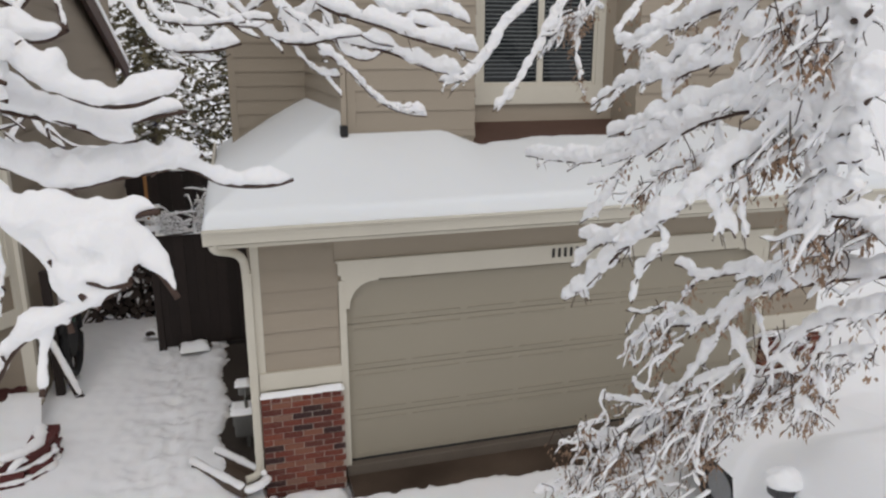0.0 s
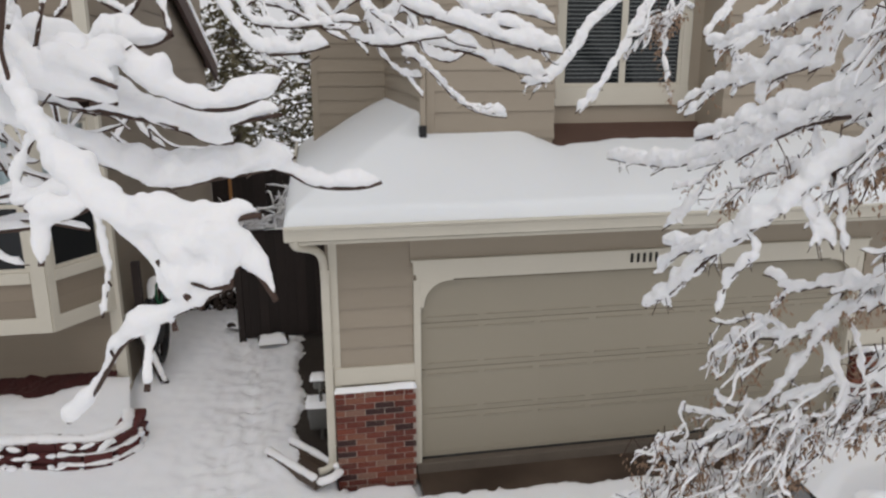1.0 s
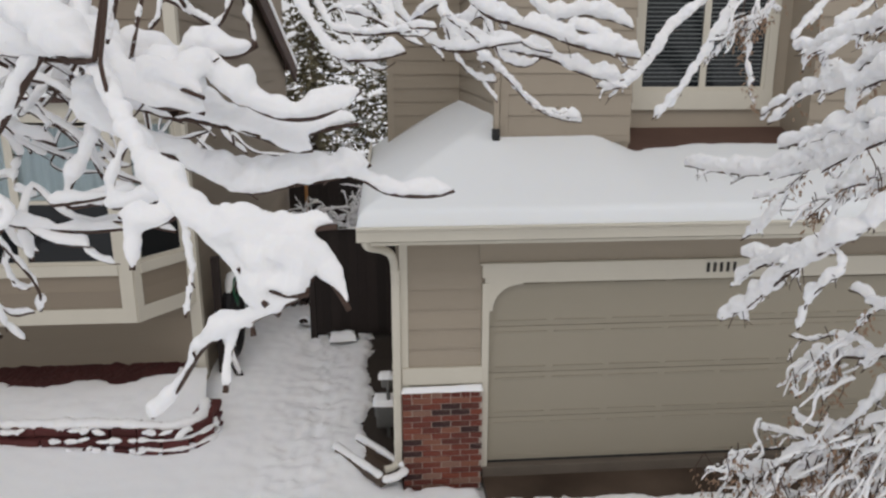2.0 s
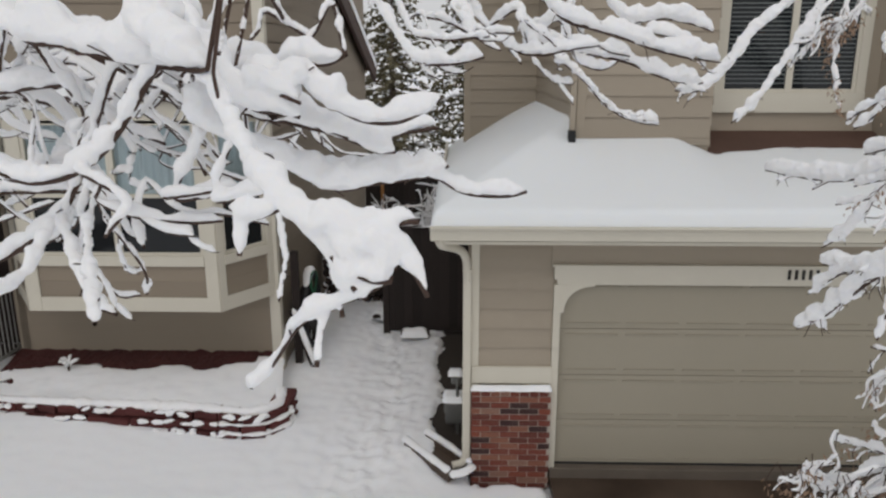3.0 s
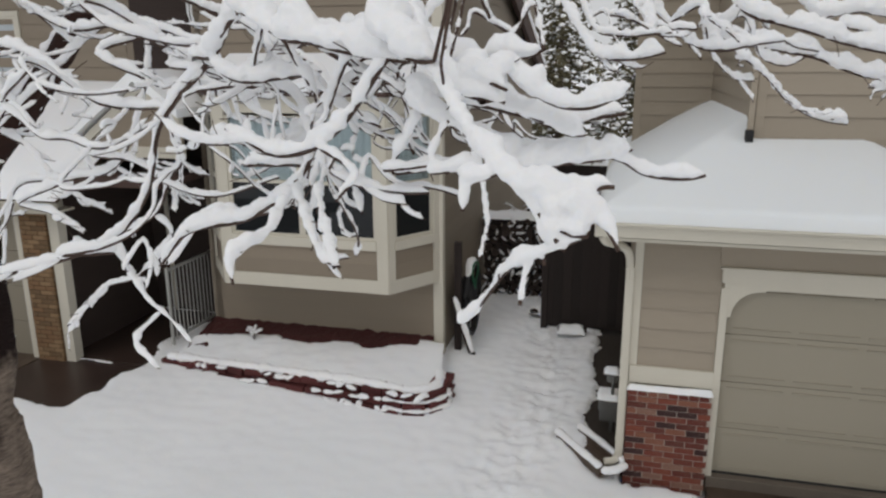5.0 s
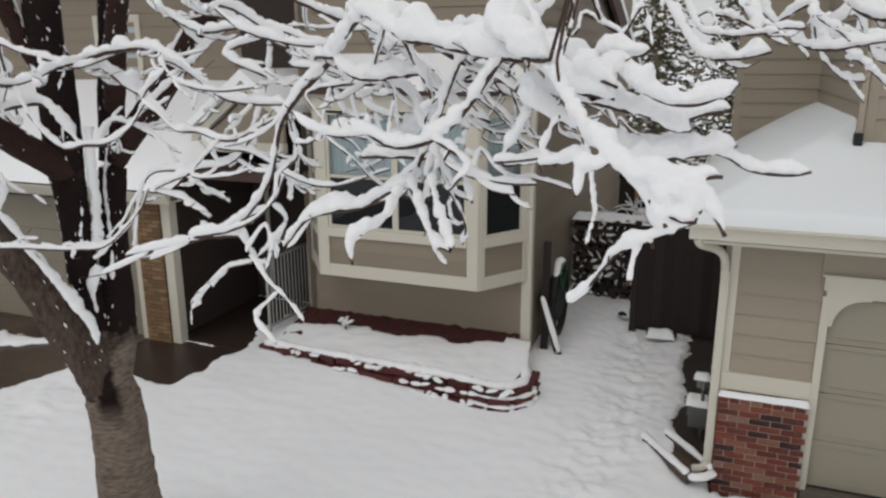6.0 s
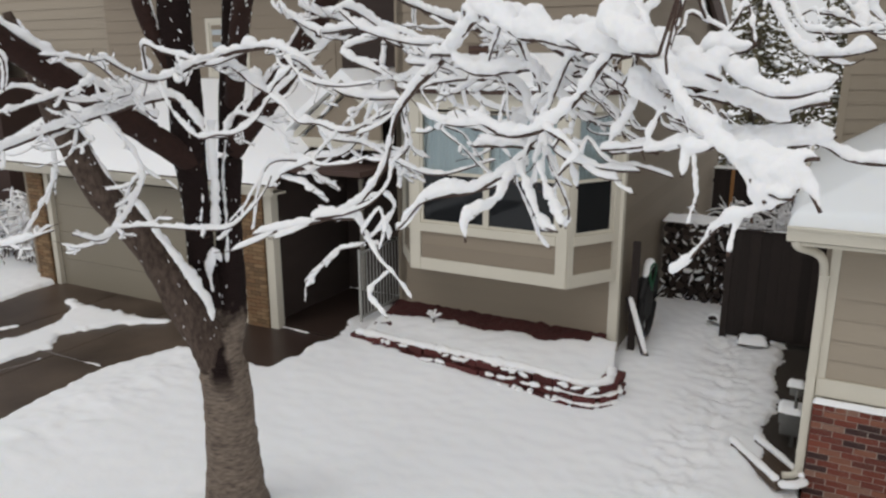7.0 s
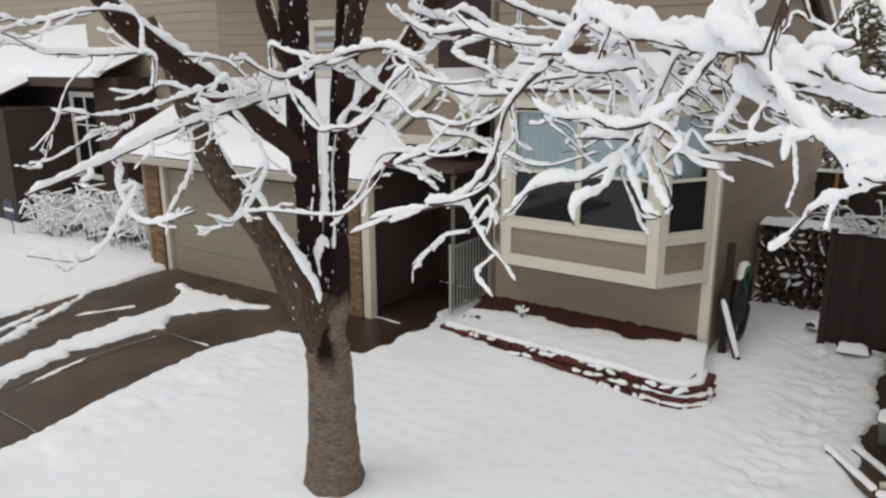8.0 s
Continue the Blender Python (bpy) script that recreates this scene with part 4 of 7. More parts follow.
    for k in range(8):
        a = k * math.pi / 4
        p = np.linspace((0.02, 0, 0.58), (0.02, 0.46 * math.cos(a), 0.58 + 0.53 * math.sin(a)), 4)
        v, f = tube_arrays(p, [0.022] * 4, 6)
        link_mesh("spoke", v, f, FENCE, t, True)
    bm = bmesh.new()
    bmesh.ops.create_cone(bm, cap_ends=True, segments=20, radius1=0.36, radius2=0.30, depth=0.16, matrix=Matrix.Translation((-0.04, 0, 0.56)) @ Matrix.Rotation(radians(90), 4, "Y"))
    part("drum", bm, BLACK, t)
    g = np.stack([0.09 + 0.02 * np.sin(ang * 2), 0.17 * np.cos(ang) - 0.1, 0.98 + 0.2 * np.sin(ang)], 1)
    v, f = tube_arrays(g, [0.018] * 41, 7)
    link_mesh("hose_loop", v, f, HOSE, t, True)
    top = ring[6:17]
    r = 0.075 * np.sin(np.linspace(0.15, 3.0, len(top)))
    v, f = tube_arrays(top, r, 9, 0.9, r * 0.6, 0.1, 3)
    link_mesh("snow_cap", v, f, SNOW_FINE, t, True)


garden_tub()
post = thing("post", "weathered wooden post standing at the house corner", "post", (-2.44, 2.62, 0.0))
part("shaft", box(-0.05, 0.05, -0.05, 0.05, -0.05, 1.72, 0.012), FENCE, post)
plank = thing("plank", "snow-covered plank leaning against the house corner", "plank", (-2.2, 2.45, 0.1))
part("board", box(-0.05, 0.05, -0.018, 0.018, -0.05, 0.85, 0.006), FENCE, plank)
snow_slab("snow", -0.052, 0.052, -0.05, 0.02, 0.0, 0.01, "", plank)
p = curve_through([(0.03, -0.03, 0.0), (0.03, -0.03, 0.4), (0.03, -0.03, 0.86)], 0.04)
r = np.full(len(p), 0.045) * (1 + 0.3 * wave(np.arange(len(p)) * 0.6, 4))
r[0] = r[-1] = 0.01
v, f = tube_arrays(p, r, 8, 0.7, None, 0.08, 2)
link_mesh("snow", v, f, SNOW_FINE, plank, True)
plank.rotation_euler = (radians(-8), radians(-21), 0)

# fence and gate between the houses
fence = thing("fence", "dark weathered board fence with snow along its top", "fence")
me_b = bpy.data.meshes.new("fence_board")
bm = box(-0.0705, 0.0705, -0.011, 0.011, 0, 1.66, 0.003)
bm.to_mesh(me_b)
bm.free()
me_b.materials.append(FENCE)
rng = random.Random(4)
for i in range(9):
    o = new("fence_board", me_b)
    o.parent, o.location = fence, (-1.22 + i * 0.142, 3.80 + rng.uniform(-0.006, 0.006), 0.16 + rng.uniform(-0.015, 0.015))
part("backing", box(-1.28, 0.0, 3.813, 3.82, 0.1, 1.77), FENCE, fence)
for z in (0.5, 1.5):
    part("rail", box(-1.3, 0.0, 3.82, 3.86, z, z + 0.09, 0.005), FENCE, fence)
part("post", box(-1.34, -1.24, 3.76, 3.86, 0.0, 1.86, 0.01), FENCE, fence)
part("cap_rail", box(-1.33, 0.0, 3.76, 3.85, 1.775, 1.805, 0.006), FENCE, fence)
snow_slab("top_snow", -1.34, 0.01, 3.775, 3.84, 1.80, 0.016, "", fence, 0.015, 0.04)
back = thing("fence", "dark weathered board fence at the back of the side yard", "fence")
for i in range(30):
    o = new("fence_board", me_b)
    o.parent, o.location = back, (-2.5 + i * 0.142, 11.4 + rng.uniform(-0.006, 0.006), 0.05 + rng.uniform(-0.02, 0.02))
part("rail", box(-2.6, 1.8, 11.42, 11.46, 1.3, 1.39, 0.005), FENCE, back)
snow_slab("top_snow", -2.6, 1.8, 11.36, 11.46, 1.66, 0.08, "", back, 0.015, 0.06)
pole = thing("post", "orange wooden post in the back yard", "post", (-2.05, 10.6, 0.0))
part("shaft", box(-0.035, 0.035, -0.035, 0.035, 0.0, 1.75, 0.006), ORANGE, pole)

# firewood
def firewood():
    t = thing("firewood_stack", "stack of dark split firewood dusted with snow", "firewood")
    rng = random.Random(12)
    meshes = []
    for k in range(6):
        bm = bmesh.new()
        n = rng.randint(4, 7)
        pts = [(0.055 * rng.uniform(0.75, 1.15) * math.cos(a), 0.055 * rng.uniform(0.75, 1.15) * math.sin(a)) for a in sorted(rng.uniform(0, 6.28) + 0 * i for i in range(n))]
        pts = [(0.085 * rng.uniform(0.65, 1.1) * math.cos(i * 6.283 / n), 0.075 * rng.uniform(0.65, 1.1) * math.sin(i * 6.283 / n)) for i in range(n)]
        bm.free()
        bm = prism(pts, "y", -0.2, 0.2)
        bmesh.ops.recalc_face_normals(bm, faces=bm.faces)
        me = bpy.data.meshes.new("log")
        bm.to_mesh(me)
        bm.free()
        me.materials.append(LOG)
        meshes.append(me)
    dust = Heap()
    z = 0.16
    row = 0
    while z < 1.52:
        x = -2.50 + (0.055 if row % 2 else 0.0)
        while x < -1.36 + 0.1 * (z < 0.6):
            o = new("log", rng.choice(meshes))
            dy = rng.uniform(-0.05, 0.05)
            o.parent, o.location = t, (x, 5.35 + dy, z + rng.uniform(-0.012, 0.012))
            o.rotation_euler = (rng.uniform(-0.06, 0.06), rng.uniform(0, 6.28), rng.uniform(-0.08, 0.08))
            if rng.random() < 0.62:
                s = rng.uniform(0.012, 0.075)
                p = np.array([(x - s, 5.145 + dy, z + 0.03), (x, 5.135 + dy, z + 0.038), (x + s, 5.145 + dy, z + 0.03)])
                q = p[1] + (p - p[1]) @ np.array(((math.cos(row + x * 40), 0, math.sin(row + x * 40)), (0, 1, 0), (-math.sin(row + x * 40), 0, math.cos(row + x * 40)))) * rng.uniform(0.8, 1.5)
                dust.add(*tube_arrays(q, [0.008, s * rng.uniform(0.4, 0.9), s * rng.uniform(0.1, 0.5)], 7, 0.8, None, 0.4, row))
            x += rng.uniform(0.135, 0.165)
        z += 0.122
        row += 1
    ob = dust.link("snow_dust", SNOW_FINE, t)
    ob["kind"] = "stuff"
    snow_slab("top_snow", -2.58, -1.32, 5.12, 5.6, 1.53, 0.07, "", t, 0.02, 0.05)
    return t


firewood()
for i, (x, y, r) in enumerate(((-0.82, 3.55, 0.22), (-1.42, 4.45, 0.2))):
    t = thing("log", "fallen log under a mound of snow by the fence", "log", (x, y, 0.12), "logs by the fence")
    bm = bmesh.new()
    bmesh.ops.create_cone(bm, cap_ends=True, segments=10, radius1=0.09, radius2=0.08, depth=0.5, matrix=Matrix.Translation((0, 0, 0.1)) @ Matrix.Rotation(radians(90), 4, "Y") )
    part("wood", bm, LOG, t)
    snow_slab("snow", -0.26, 0.24, -0.15, 0.13, 0.02, 0.26, "", t, 0.04, 0.03)
    t.rotation_euler, t.scale = (0, 0, (0.1, 1.2)[i]), (0.9, 0.9, 0.5)

# garage of the neighbouring house
GY = 1.00
part("garage_wall", box(-14.2, -8.0, GY + 0.08, GY + 0.28, 2.2, 2.62), SHADED_HOUSE_SIDING, nhouse)
part("garage_wall", box(-14.2, -13.4, GY + 0.08, GY + 0.28, -0.1, 2.2), SHADED_HOUSE_SIDING, nhouse)
part("garage_wall", box(-8.42, -8.0, GY + 0.08, GY + 0.28, -0.1, 2.2), SHADED_HOUSE_SIDING, nhouse)
# shade of the recessed entry put into the wall colour
part("entry_wall", box(-8.2, -8.0, GY + 0.28, 4.2, -0.1, 2.62), DARK_OR_SHADED_WALL, nhouse)
part("entry_wall", box(-6.3, -6.12, HY + 0.2, 4.2, -0.1, 5.8), SHADED_HOUSE_SIDING, nhouse)
part("entry_back", box(-8.0, -6.3, 3.3, 3.5, -0.1, 5.8), DARK_OR_SHADED_WALL, nhouse)
part("garage_side", box(-14.2, -14.0, GY + 0.28, 12.1, -0.1, 2.62), SHADED_HOUSE_SIDING, nhouse)
for x0, x1 in ((-13.86, -13.42), (-8.40, -7.96)):
    col = piece("brick_column", nhouse)
    col["label"] = "tan brick column beside the garage door"
    brick_block(col, x0, x1, GY - 0.09, GY + 0.1, -0.06, 35, TAN_BRICK)
part("post", box(-7.94, -7.78, GY - 0.06, GY + 0.1, 0.0, 2.4, 0.008), TRIM, nhouse)
part("jamb", box(-13.40, -13.27, GY - 0.05, GY + 0.12, -0.02, 2.2, 0.005), TRIM, nhouse)
part("jamb", box(-8.53, -8.42, GY - 0.05, GY + 0.12, -0.02, 2.2, 0.005), TRIM, nhouse)
ndoor = thing("garage_door", "closed plain taupe garage door of the neighbouring house", "garage door")
for k in range(4):
    part("section", box(-13.27, -8.53, GY + 0.04, GY + 0.08, 0.0 + k * 0.54, (k + 1) * 0.54 - 0.006, 0.006), NEIGHBOUR_DOOR, ndoor)
GE = GY - 0.35
part("gutter", prism([(GE, 2.30), (GE - 0.07, 2.42), (GE - 0.07, 2.44), (GE + 0.03, 2.44), (GE + 0.03, 2.28)], "x", -14.5, -7.5), TRIM, nhouse)
part("soffit", box(-14.4, -7.6, GE + 0.03, GY + 0.1, 2.27, 2.30), TRIM, nhouse)
def roof_pair(y0, z0, y1, z1, x0, x1, parent):
    sloped_bar("roof", y0, z0, y1, z1, x0, x1, 0.06, SHINGLE, parent)
    n = 40
    v, f = [], []
    for j in range(13):
        for i in range(n + 1):
            x = x0 - 0.04 + (x1 - x0 + 0.08) * i / n
            w = j / 12
            e = min(x - x0 + 0.04, x1 + 0.04 - x, w * abs(y1 - y0) + 0.0)
            k = math.sqrt(max(0, 1 - (1 - min(1, e / 0.12)) ** 2))
            v.append((x, y0 - 0.05 + (y1 - y0) * w, z0 + 0.05 + (z1 - z0) * w + k * (0.17 + 0.02 * vnoise(x, w, 1.3))))
    for j in range(12):
        for i in range(n):
            a = j * (n + 1) + i
            f.append((a, a + 1, a + n + 2, a + n + 1))
    link_mesh("roof_snow", v, f, SNOW, parent, True)
roof_pair(GE, 2.42, 3.4, 3.72, -14.5, -7.5, nhouse)
part("upper_wall", box(-14.2, -6.3, 3.4, 3.6, 2.6, 6.6), SHADED_HOUSE_SIDING, nhouse)
siding_wall(nhouse, -14.2, -8.2, 3.7, 6.4, 3.40, 0.235, mat=SHADED_HOUSE_SIDING)
siding_wall(nhouse, -6.28, -6.14, 0.05, 5.5, HY + 0.02, 0.235, mat=SHADED_HOUSE_SIDING)
w = sash_window("window", -11.2, -10.3, 3.385, 4.05, 5.0, nhouse, GLASS_PALE, GLASS_PALE, 0.09, split_z=4.5)
# little gable over the entry
gab = piece("porch_gable", nhouse)
part("left_rake", prism([(-7.75, 3.05), (-6.72, 3.85), (-6.72, 3.98), (-7.75, 3.18)], "y", 1.55, 1.65), TRIM, gab)
part("right_rake", prism([(-6.72, 3.85), (-6.12, 3.38), (-6.12, 3.51), (-6.72, 3.98)], "y", 1.55, 1.65), TRIM, gab)
part("tympanum", prism([(-7.6, 3.1), (-6.72, 3.8), (-6.15, 3.36), (-6.15, 3.1)], "y", 1.62, 1.68), SHADED_HOUSE_SIDING, gab)
part("gable_snow", prism([(-7.85, 3.19), (-6.72, 4.0), (-6.08, 3.52), (-6.08, 3.64), (-6.72, 4.16), (-7.85, 3.3)], "y", 1.45, 3.4), SNOW, gab)
part("beam", box(-7.8, -6.15, 1.56, 1.7, 2.95, 3.1, 0.006), TRIM, gab)
# ceiling not seen, added to keep the entry dark
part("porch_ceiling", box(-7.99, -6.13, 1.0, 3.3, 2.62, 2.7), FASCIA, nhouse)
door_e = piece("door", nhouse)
# leaf coloured dark for the porch shade
part("leaf", box(-7.6, -6.7, 3.24, 3.29, 0.06, 2.1, 0.006), DARK_OR_SHADED_WALL, door_e)
part("frame", box(-7.68, -7.6, 3.22, 3.3, 0.05, 2.18, 0.005), TRIM, door_e)
part("frame", box(-6.7, -6.62, 3.22, 3.3, 0.05, 2.18, 0.005), TRIM, door_e)
rail = thing("railing", "white metal porch railing with thin balusters", "railing")
for y in (1.75, 3.2):
    part("post", box(-6.72, -6.68, y - 0.02, y + 0.02, 0.03, 1.3, 0.006), RAIL, rail)
for z in (0.12, 1.22):
    part("rail", box(-6.715, -6.685, 1.75, 3.2, z, z + 0.04, 0.006), RAIL, rail)
for i in range(13):
    part("baluster", box(-6.708, -6.692, 1.85 + i * 0.1, 1.866 + i * 0.1, 0.15, 1.23), RAIL, rail)

# the farther house on the left
fhouse = thing("house", "dark brown house with a white-framed window and a snowy roof", "house")
part("wall", box(-27, -18.0, 3.2, 3.5, -0.1, 3.9), DARK_OR_SHADED_WALL, fhouse)
part("wing_wall", box(-21.0, -14.25, 4.2, 4.5, -0.1, 6.5), SIDING, fhouse)
part("side_wall", box(-19.08, -17.9, 3.05, 4.1, -0.1, 3.9, 0.01), RED_SIDING, fhouse)
part("garage_wall", box(-27, -20.6, 1.4, 3.2, -0.1, 3.1), DARK_OR_SHADED_WALL, fhouse)
roof_pair(2.6, 3.86, 6.6, 5.4, -27.5, -18.3, fhouse)
roof_pair(0.9, 3.05, 3.2, 4.0, -27.5, -21.4, fhouse)
part("fascia", box(-27.5, -18.2, 2.55, 2.62, 3.66, 3.88), FASCIA, fhouse)
sash_window("window", -20.4, -19.2, 3.19, 1.2, 3.4, fhouse, GLASS_DARK, GLASS_DARK, 0.1, split_z=2.6, mull=-19.8, mat=WHITE)
siding_wall(fhouse, -19.5, -14.25, 0.1, 6.4, 4.2, 0.235)
part("upper_wall", box(-32, -18.2, 6.4, 6.7, 3.0, 9.0), SIDING, fhouse)
siding_wall(fhouse, -32, -18.2, 5.2, 8.5, 6.4, 0.235)
sign = thing("yard_sign", "navy yard sign with a pale line of lettering in the snow", "sign", (-19.3, 0.6, 0.2))
bm = bmesh.new()
bmesh.ops.create_cone(bm, cap_ends=True, segments=8, radius1=0.3, radius2=0.3, depth=0.03, matrix=Matrix.Translation((0, 0, 0.5)) @ Matrix.Rotation(radians(90), 4, "X"))
part("board", bm, SIGN, sign)
part("text_bar", box(-0.22, 0.22, -0.022, -0.016, 0.47, 0.55), WHITE, sign)
part("stake", box(-0.02, 0.02, 0.016, 0.03, -0.2, 0.5), METAL, sign)


# parked car under snow
def parked_car():
    t = thing("car", "parked dark car buried under thick smooth snow", "car", (4.98, -3.30, 0.0))
    side = [(2.05, 0.28), (2.2, 0.44), (2.0, 0.56), (1.0, 0.74), (0.35, 1.22), (-1.1, 1.28), (-1.9, 1.0), (-2.2, 0.88), (-2.25, 0.4), (-1.9, 0.26), (1.9, 0.24)]
    body = prism(side, "x", -0.76, 0.76)
    bmesh.ops.bevel(body, geom=body.edges[:], offset=0.05, segments=2, affect="EDGES")
    part("body", body, CAR, t)
    ang = np.linspace(0, 2 * math.pi, 37)
    for x in (-0.84, 0.84):
        for y in (1.38, -1.35):
            ring = np.stack([np.full(37, x), y + 0.25 * np.cos(ang), 0.33 + 0.25 * np.sin(ang)], 1)
            vv, ff = tube_arrays(ring, [0.085] * 37, 10)
            tyre = link_mesh("tyre", vv, ff, BLACK, t, True)
            bm = bmesh.new()
            bmesh.ops.create_cone(bm, cap_ends=True, segments=24, radius1=0.2, radius2=0.17, depth=0.1, matrix=Matrix.Translation((x, y, 0.33)) @ Matrix.Rotation(radians(90 if x > 0 else -90), 4, "Y"))
            part("rim", bm, RIM, tyre)
            top = ring[4:15] + np.array((-0.03 if x < 0 else 0.03, 0, 0.0))
            r = 0.05 * np.sin(np.linspace(0.1, 3.0, len(top)))
            vv, ff = tube_arrays(top * 1.0, r, 8, 0.9, None, 0.1, 2)
            link_mesh("arch_snow", vv, ff, SNOW_FINE, tyre, True)
    # blanket of snow over hood, glass and roof, hanging over the sides
    prof_y = [2.32, 2.26, 2.12, 1.6, 1.0, 0.7, 0.35, 0.0, -1.1, -1.6, -2.0, -2.3]
    prof_z = [0.30, 0.58, 0.72, 0.84, 0.95, 1.12, 1.38, 1.48, 1.50, 1.34, 1.15, 0.65]
    ys = np.linspace(2.32, -2.3, 70)
    v, f = [], []
    nx = 36
    for y in ys:
        h = float(np.interp(-y, [-q for q in prof_y], prof_z))
        for i in range(nx + 1):
            u = -1 + 2 * i / nx
            e = abs(u) ** 12
            x = (0.95 + 0.03 * abs(u) ** 8) * (1 - 0.3 * (abs(y) / 2.3) ** 7) * u + 0.03 * vnoise(y, u, 2.0)
            z = h - e * (h - (0.34 + 0.06 * vnoise(y, u, 1.7, 3) + (0.30 if abs(y - 1.38) < 0.33 or abs(y + 1.35) < 0.33 else 0.0)))
            z += 0.025 * vnoise(u * 2, y, 1.8, 5)
            v.append((x, y, z))
    for j in range(len(ys) - 1):
        for i in range(nx):
            a = j * (nx + 1) + i
            f.append((a, a + 1, a + nx + 2, a + nx + 1))
    link_mesh("snow_blanket", v, f, SNOW, t, True)
    bm = box(-1.08, -0.86, 0.45, 0.6, 0.8, 0.92, 0.04)
    part("mirror", bm, CAR, t)
    bm = bmesh.new()
    bmesh.ops.create_icosphere(bm, subdivisions=4, radius=1.0)
    for q in bm.verts:
        k = 1 + 0.16 * noise.noise(q.co * 1.7) + 0.06 * noise.noise(q.co * 4.1)
        q.co = Vector((-0.97 + 0.16 * k * q.co.x, 0.53 + 0.14 * k * q.co.y, 0.93 + (0.11 if q.co.z > 0 else 0.05) * k * q.co.z))
    part("mirror_snow", bm, SNOW, t, smooth=True)


parked_car()


# ---- trees ----
class Tree:
    def __init__(self, ob, seed, droop, seeds):
        self.ob, self.rng, self.droop, self.seeds = ob, np.random.default_rng(seed), droop, seeds
        self.twigs, self.leaves, self.bones, self.count = Heap(), Heap(), [], 0


def snow_tube(path, r_branch, s, seed, gaps=True, rough=1.0, taper=0.72):
    """A lumpy ridge of snow lying on a branch: thin where the branch is steep, broken here and there, pinched at its ends."""
    tan = np.gradient(path, axis=0)
    tan /= np.linalg.norm(tan, axis=1)[:, None] + 1e-9
    steep = np.clip(np.abs(tan[:, 2]), 0, 1)
    seg = np.linalg.norm(np.diff(path, axis=0), axis=1)
    arc = np.concatenate([[0], np.cumsum(seg)])
    wl = max(0.035, s * 2.2)
    r = s * (0.88 + rough * (0.05 / max(0.05, s)) ** 2 * (0.48 * wave(arc / wl, seed + 0.5) + 0.26 * wave(arc / wl * 2.3, seed + 9.5))) * (1 - 0.42 * steep ** 2)
    if gaps:
        g = np.clip((wave(arc / (wl * 3.2), seed + 31.5) + 0.5) / 0.16, 0.0, 1.0)
        r *= 0.45 + 0.55 * g
    r *= np.linspace(1.12, taper, len(r))
    end = np.minimum(arc, arc[-1] - arc)
    r *= np.sqrt(np.clip(end / (s * (0.8 if taper > 0.94 else 1.3) + 1e-6), 0.0, 1.0)) * 0.92 + 0.08
    r = np.maximum(r, 0.0015)
    side = np.cross(tan, (0, 0, 1.0))
    p = path + side * (0.35 * s * wave(arc / wl * 0.8, seed + 21.0))[:, None]
    sides = 16 if s > 0.02 else 8
    lift = r * 0.66 * (1 - 0.6 * steep) + r_branch * 0.55
    v, f = tube_arrays(p, r, sides, 1.15, lift, 0.0, int(seed), 0.55)
    # crumbly outline
    ctr = np.repeat(p + lift[:, None] * np.array((0, 0, 1.0)), sides, 0)
    q = v / min(0.04, max(0.012, s * 0.9))
    n1 = np.array([noise.noise((a[0], a[1], a[2])) for a in q])
    n2 = np.array([noise.noise((a[0], a[1], a[2] + 5)) for a in q * 2.6])
    v = ctr + (v - ctr) * (1 + rough * (0.20 * n1 + 0.10 * n2))[:, None]
    return v, f


def twig(tree, base, way, length, rad, snow, snow_heap, depth, least=0.0):
    rng = tree.rng
    way = way / (np.linalg.norm(way) + 1e-9)
    sag = np.array((0, 0, rng.uniform(-0.38, 0.06) if tree.droop else rng.uniform(-0.16, 0.26))) * length
    kink = np.cross(way, (0, 0, 1.0)) * rng.uniform(-0.3, 0.3) * length
    dip = np.array((0, 0, 0.0 if tree.droop else -0.10)) * length
    p1 = base + way * length * 0.33 + kink * 0.7 + sag * 0.12 + dip
    p2 = base + way * length * 0.66 + kink + sag * 0.45 + dip + rng.normal(0, 0.03, 3) * length
    tip = base + way * length * 0.93 + kink * 0.3 + sag
    p = curve_through([base, p1, p2, tip], 0.02 if length < 0.3 else 0.03)
    tree.twigs.add(*tube_arrays(p, np.linspace(rad, rad * 0.5, len(p)), 5))
    tree.count += 1
    snow = max(min(snow, length * 0.14), least)
    if snow > 0.003:
        q = p[:max(4, int(len(p) * rng.uniform(0.82, 1.0)))]
        if len(q) >= 3:
            snow_heap.add(*snow_tube(q, rad, snow, tree.count * 1.7, False, 0.6, 0.95))
    if tree.seeds and (p[0][0] > 1.95 or p[0][2] < 2.75):
        for _ in range(int(rng.random() < 0.2)):
            seed_cluster(tree, p[int(rng.uniform(0.3, 1.0) * (len(p) - 1))])
    if depth < 2:
        flat = np.cross(way, (0, 0, 1.0))
        for _ in range(int(rng.integers(1, 4 if depth == 0 else 3)) if tree.droop else int(rng.integers(0, 3))):
            i = int(rng.uniform(0.25, 0.9) * (len(p) - 1))
            d = way * 0.75 + flat * rng.uniform(0.35, 0.9) * rng.choice((-1, 1)) + rng.normal(0, 0.18, 3) + np.array((0, 0, -0.14 if tree.droop else 0.05))
            twig(tree, p[i], d, length * rng.uniform(0.4, 0.7), rad * 0.75, snow * rng.uniform(0.65, 0.95), snow_heap, depth + 1, least)


def seed_cluster(tree, at):
    """A bunch of dry winged seeds: narrow folded blades hanging from short stalks."""
    rng = tree.rng
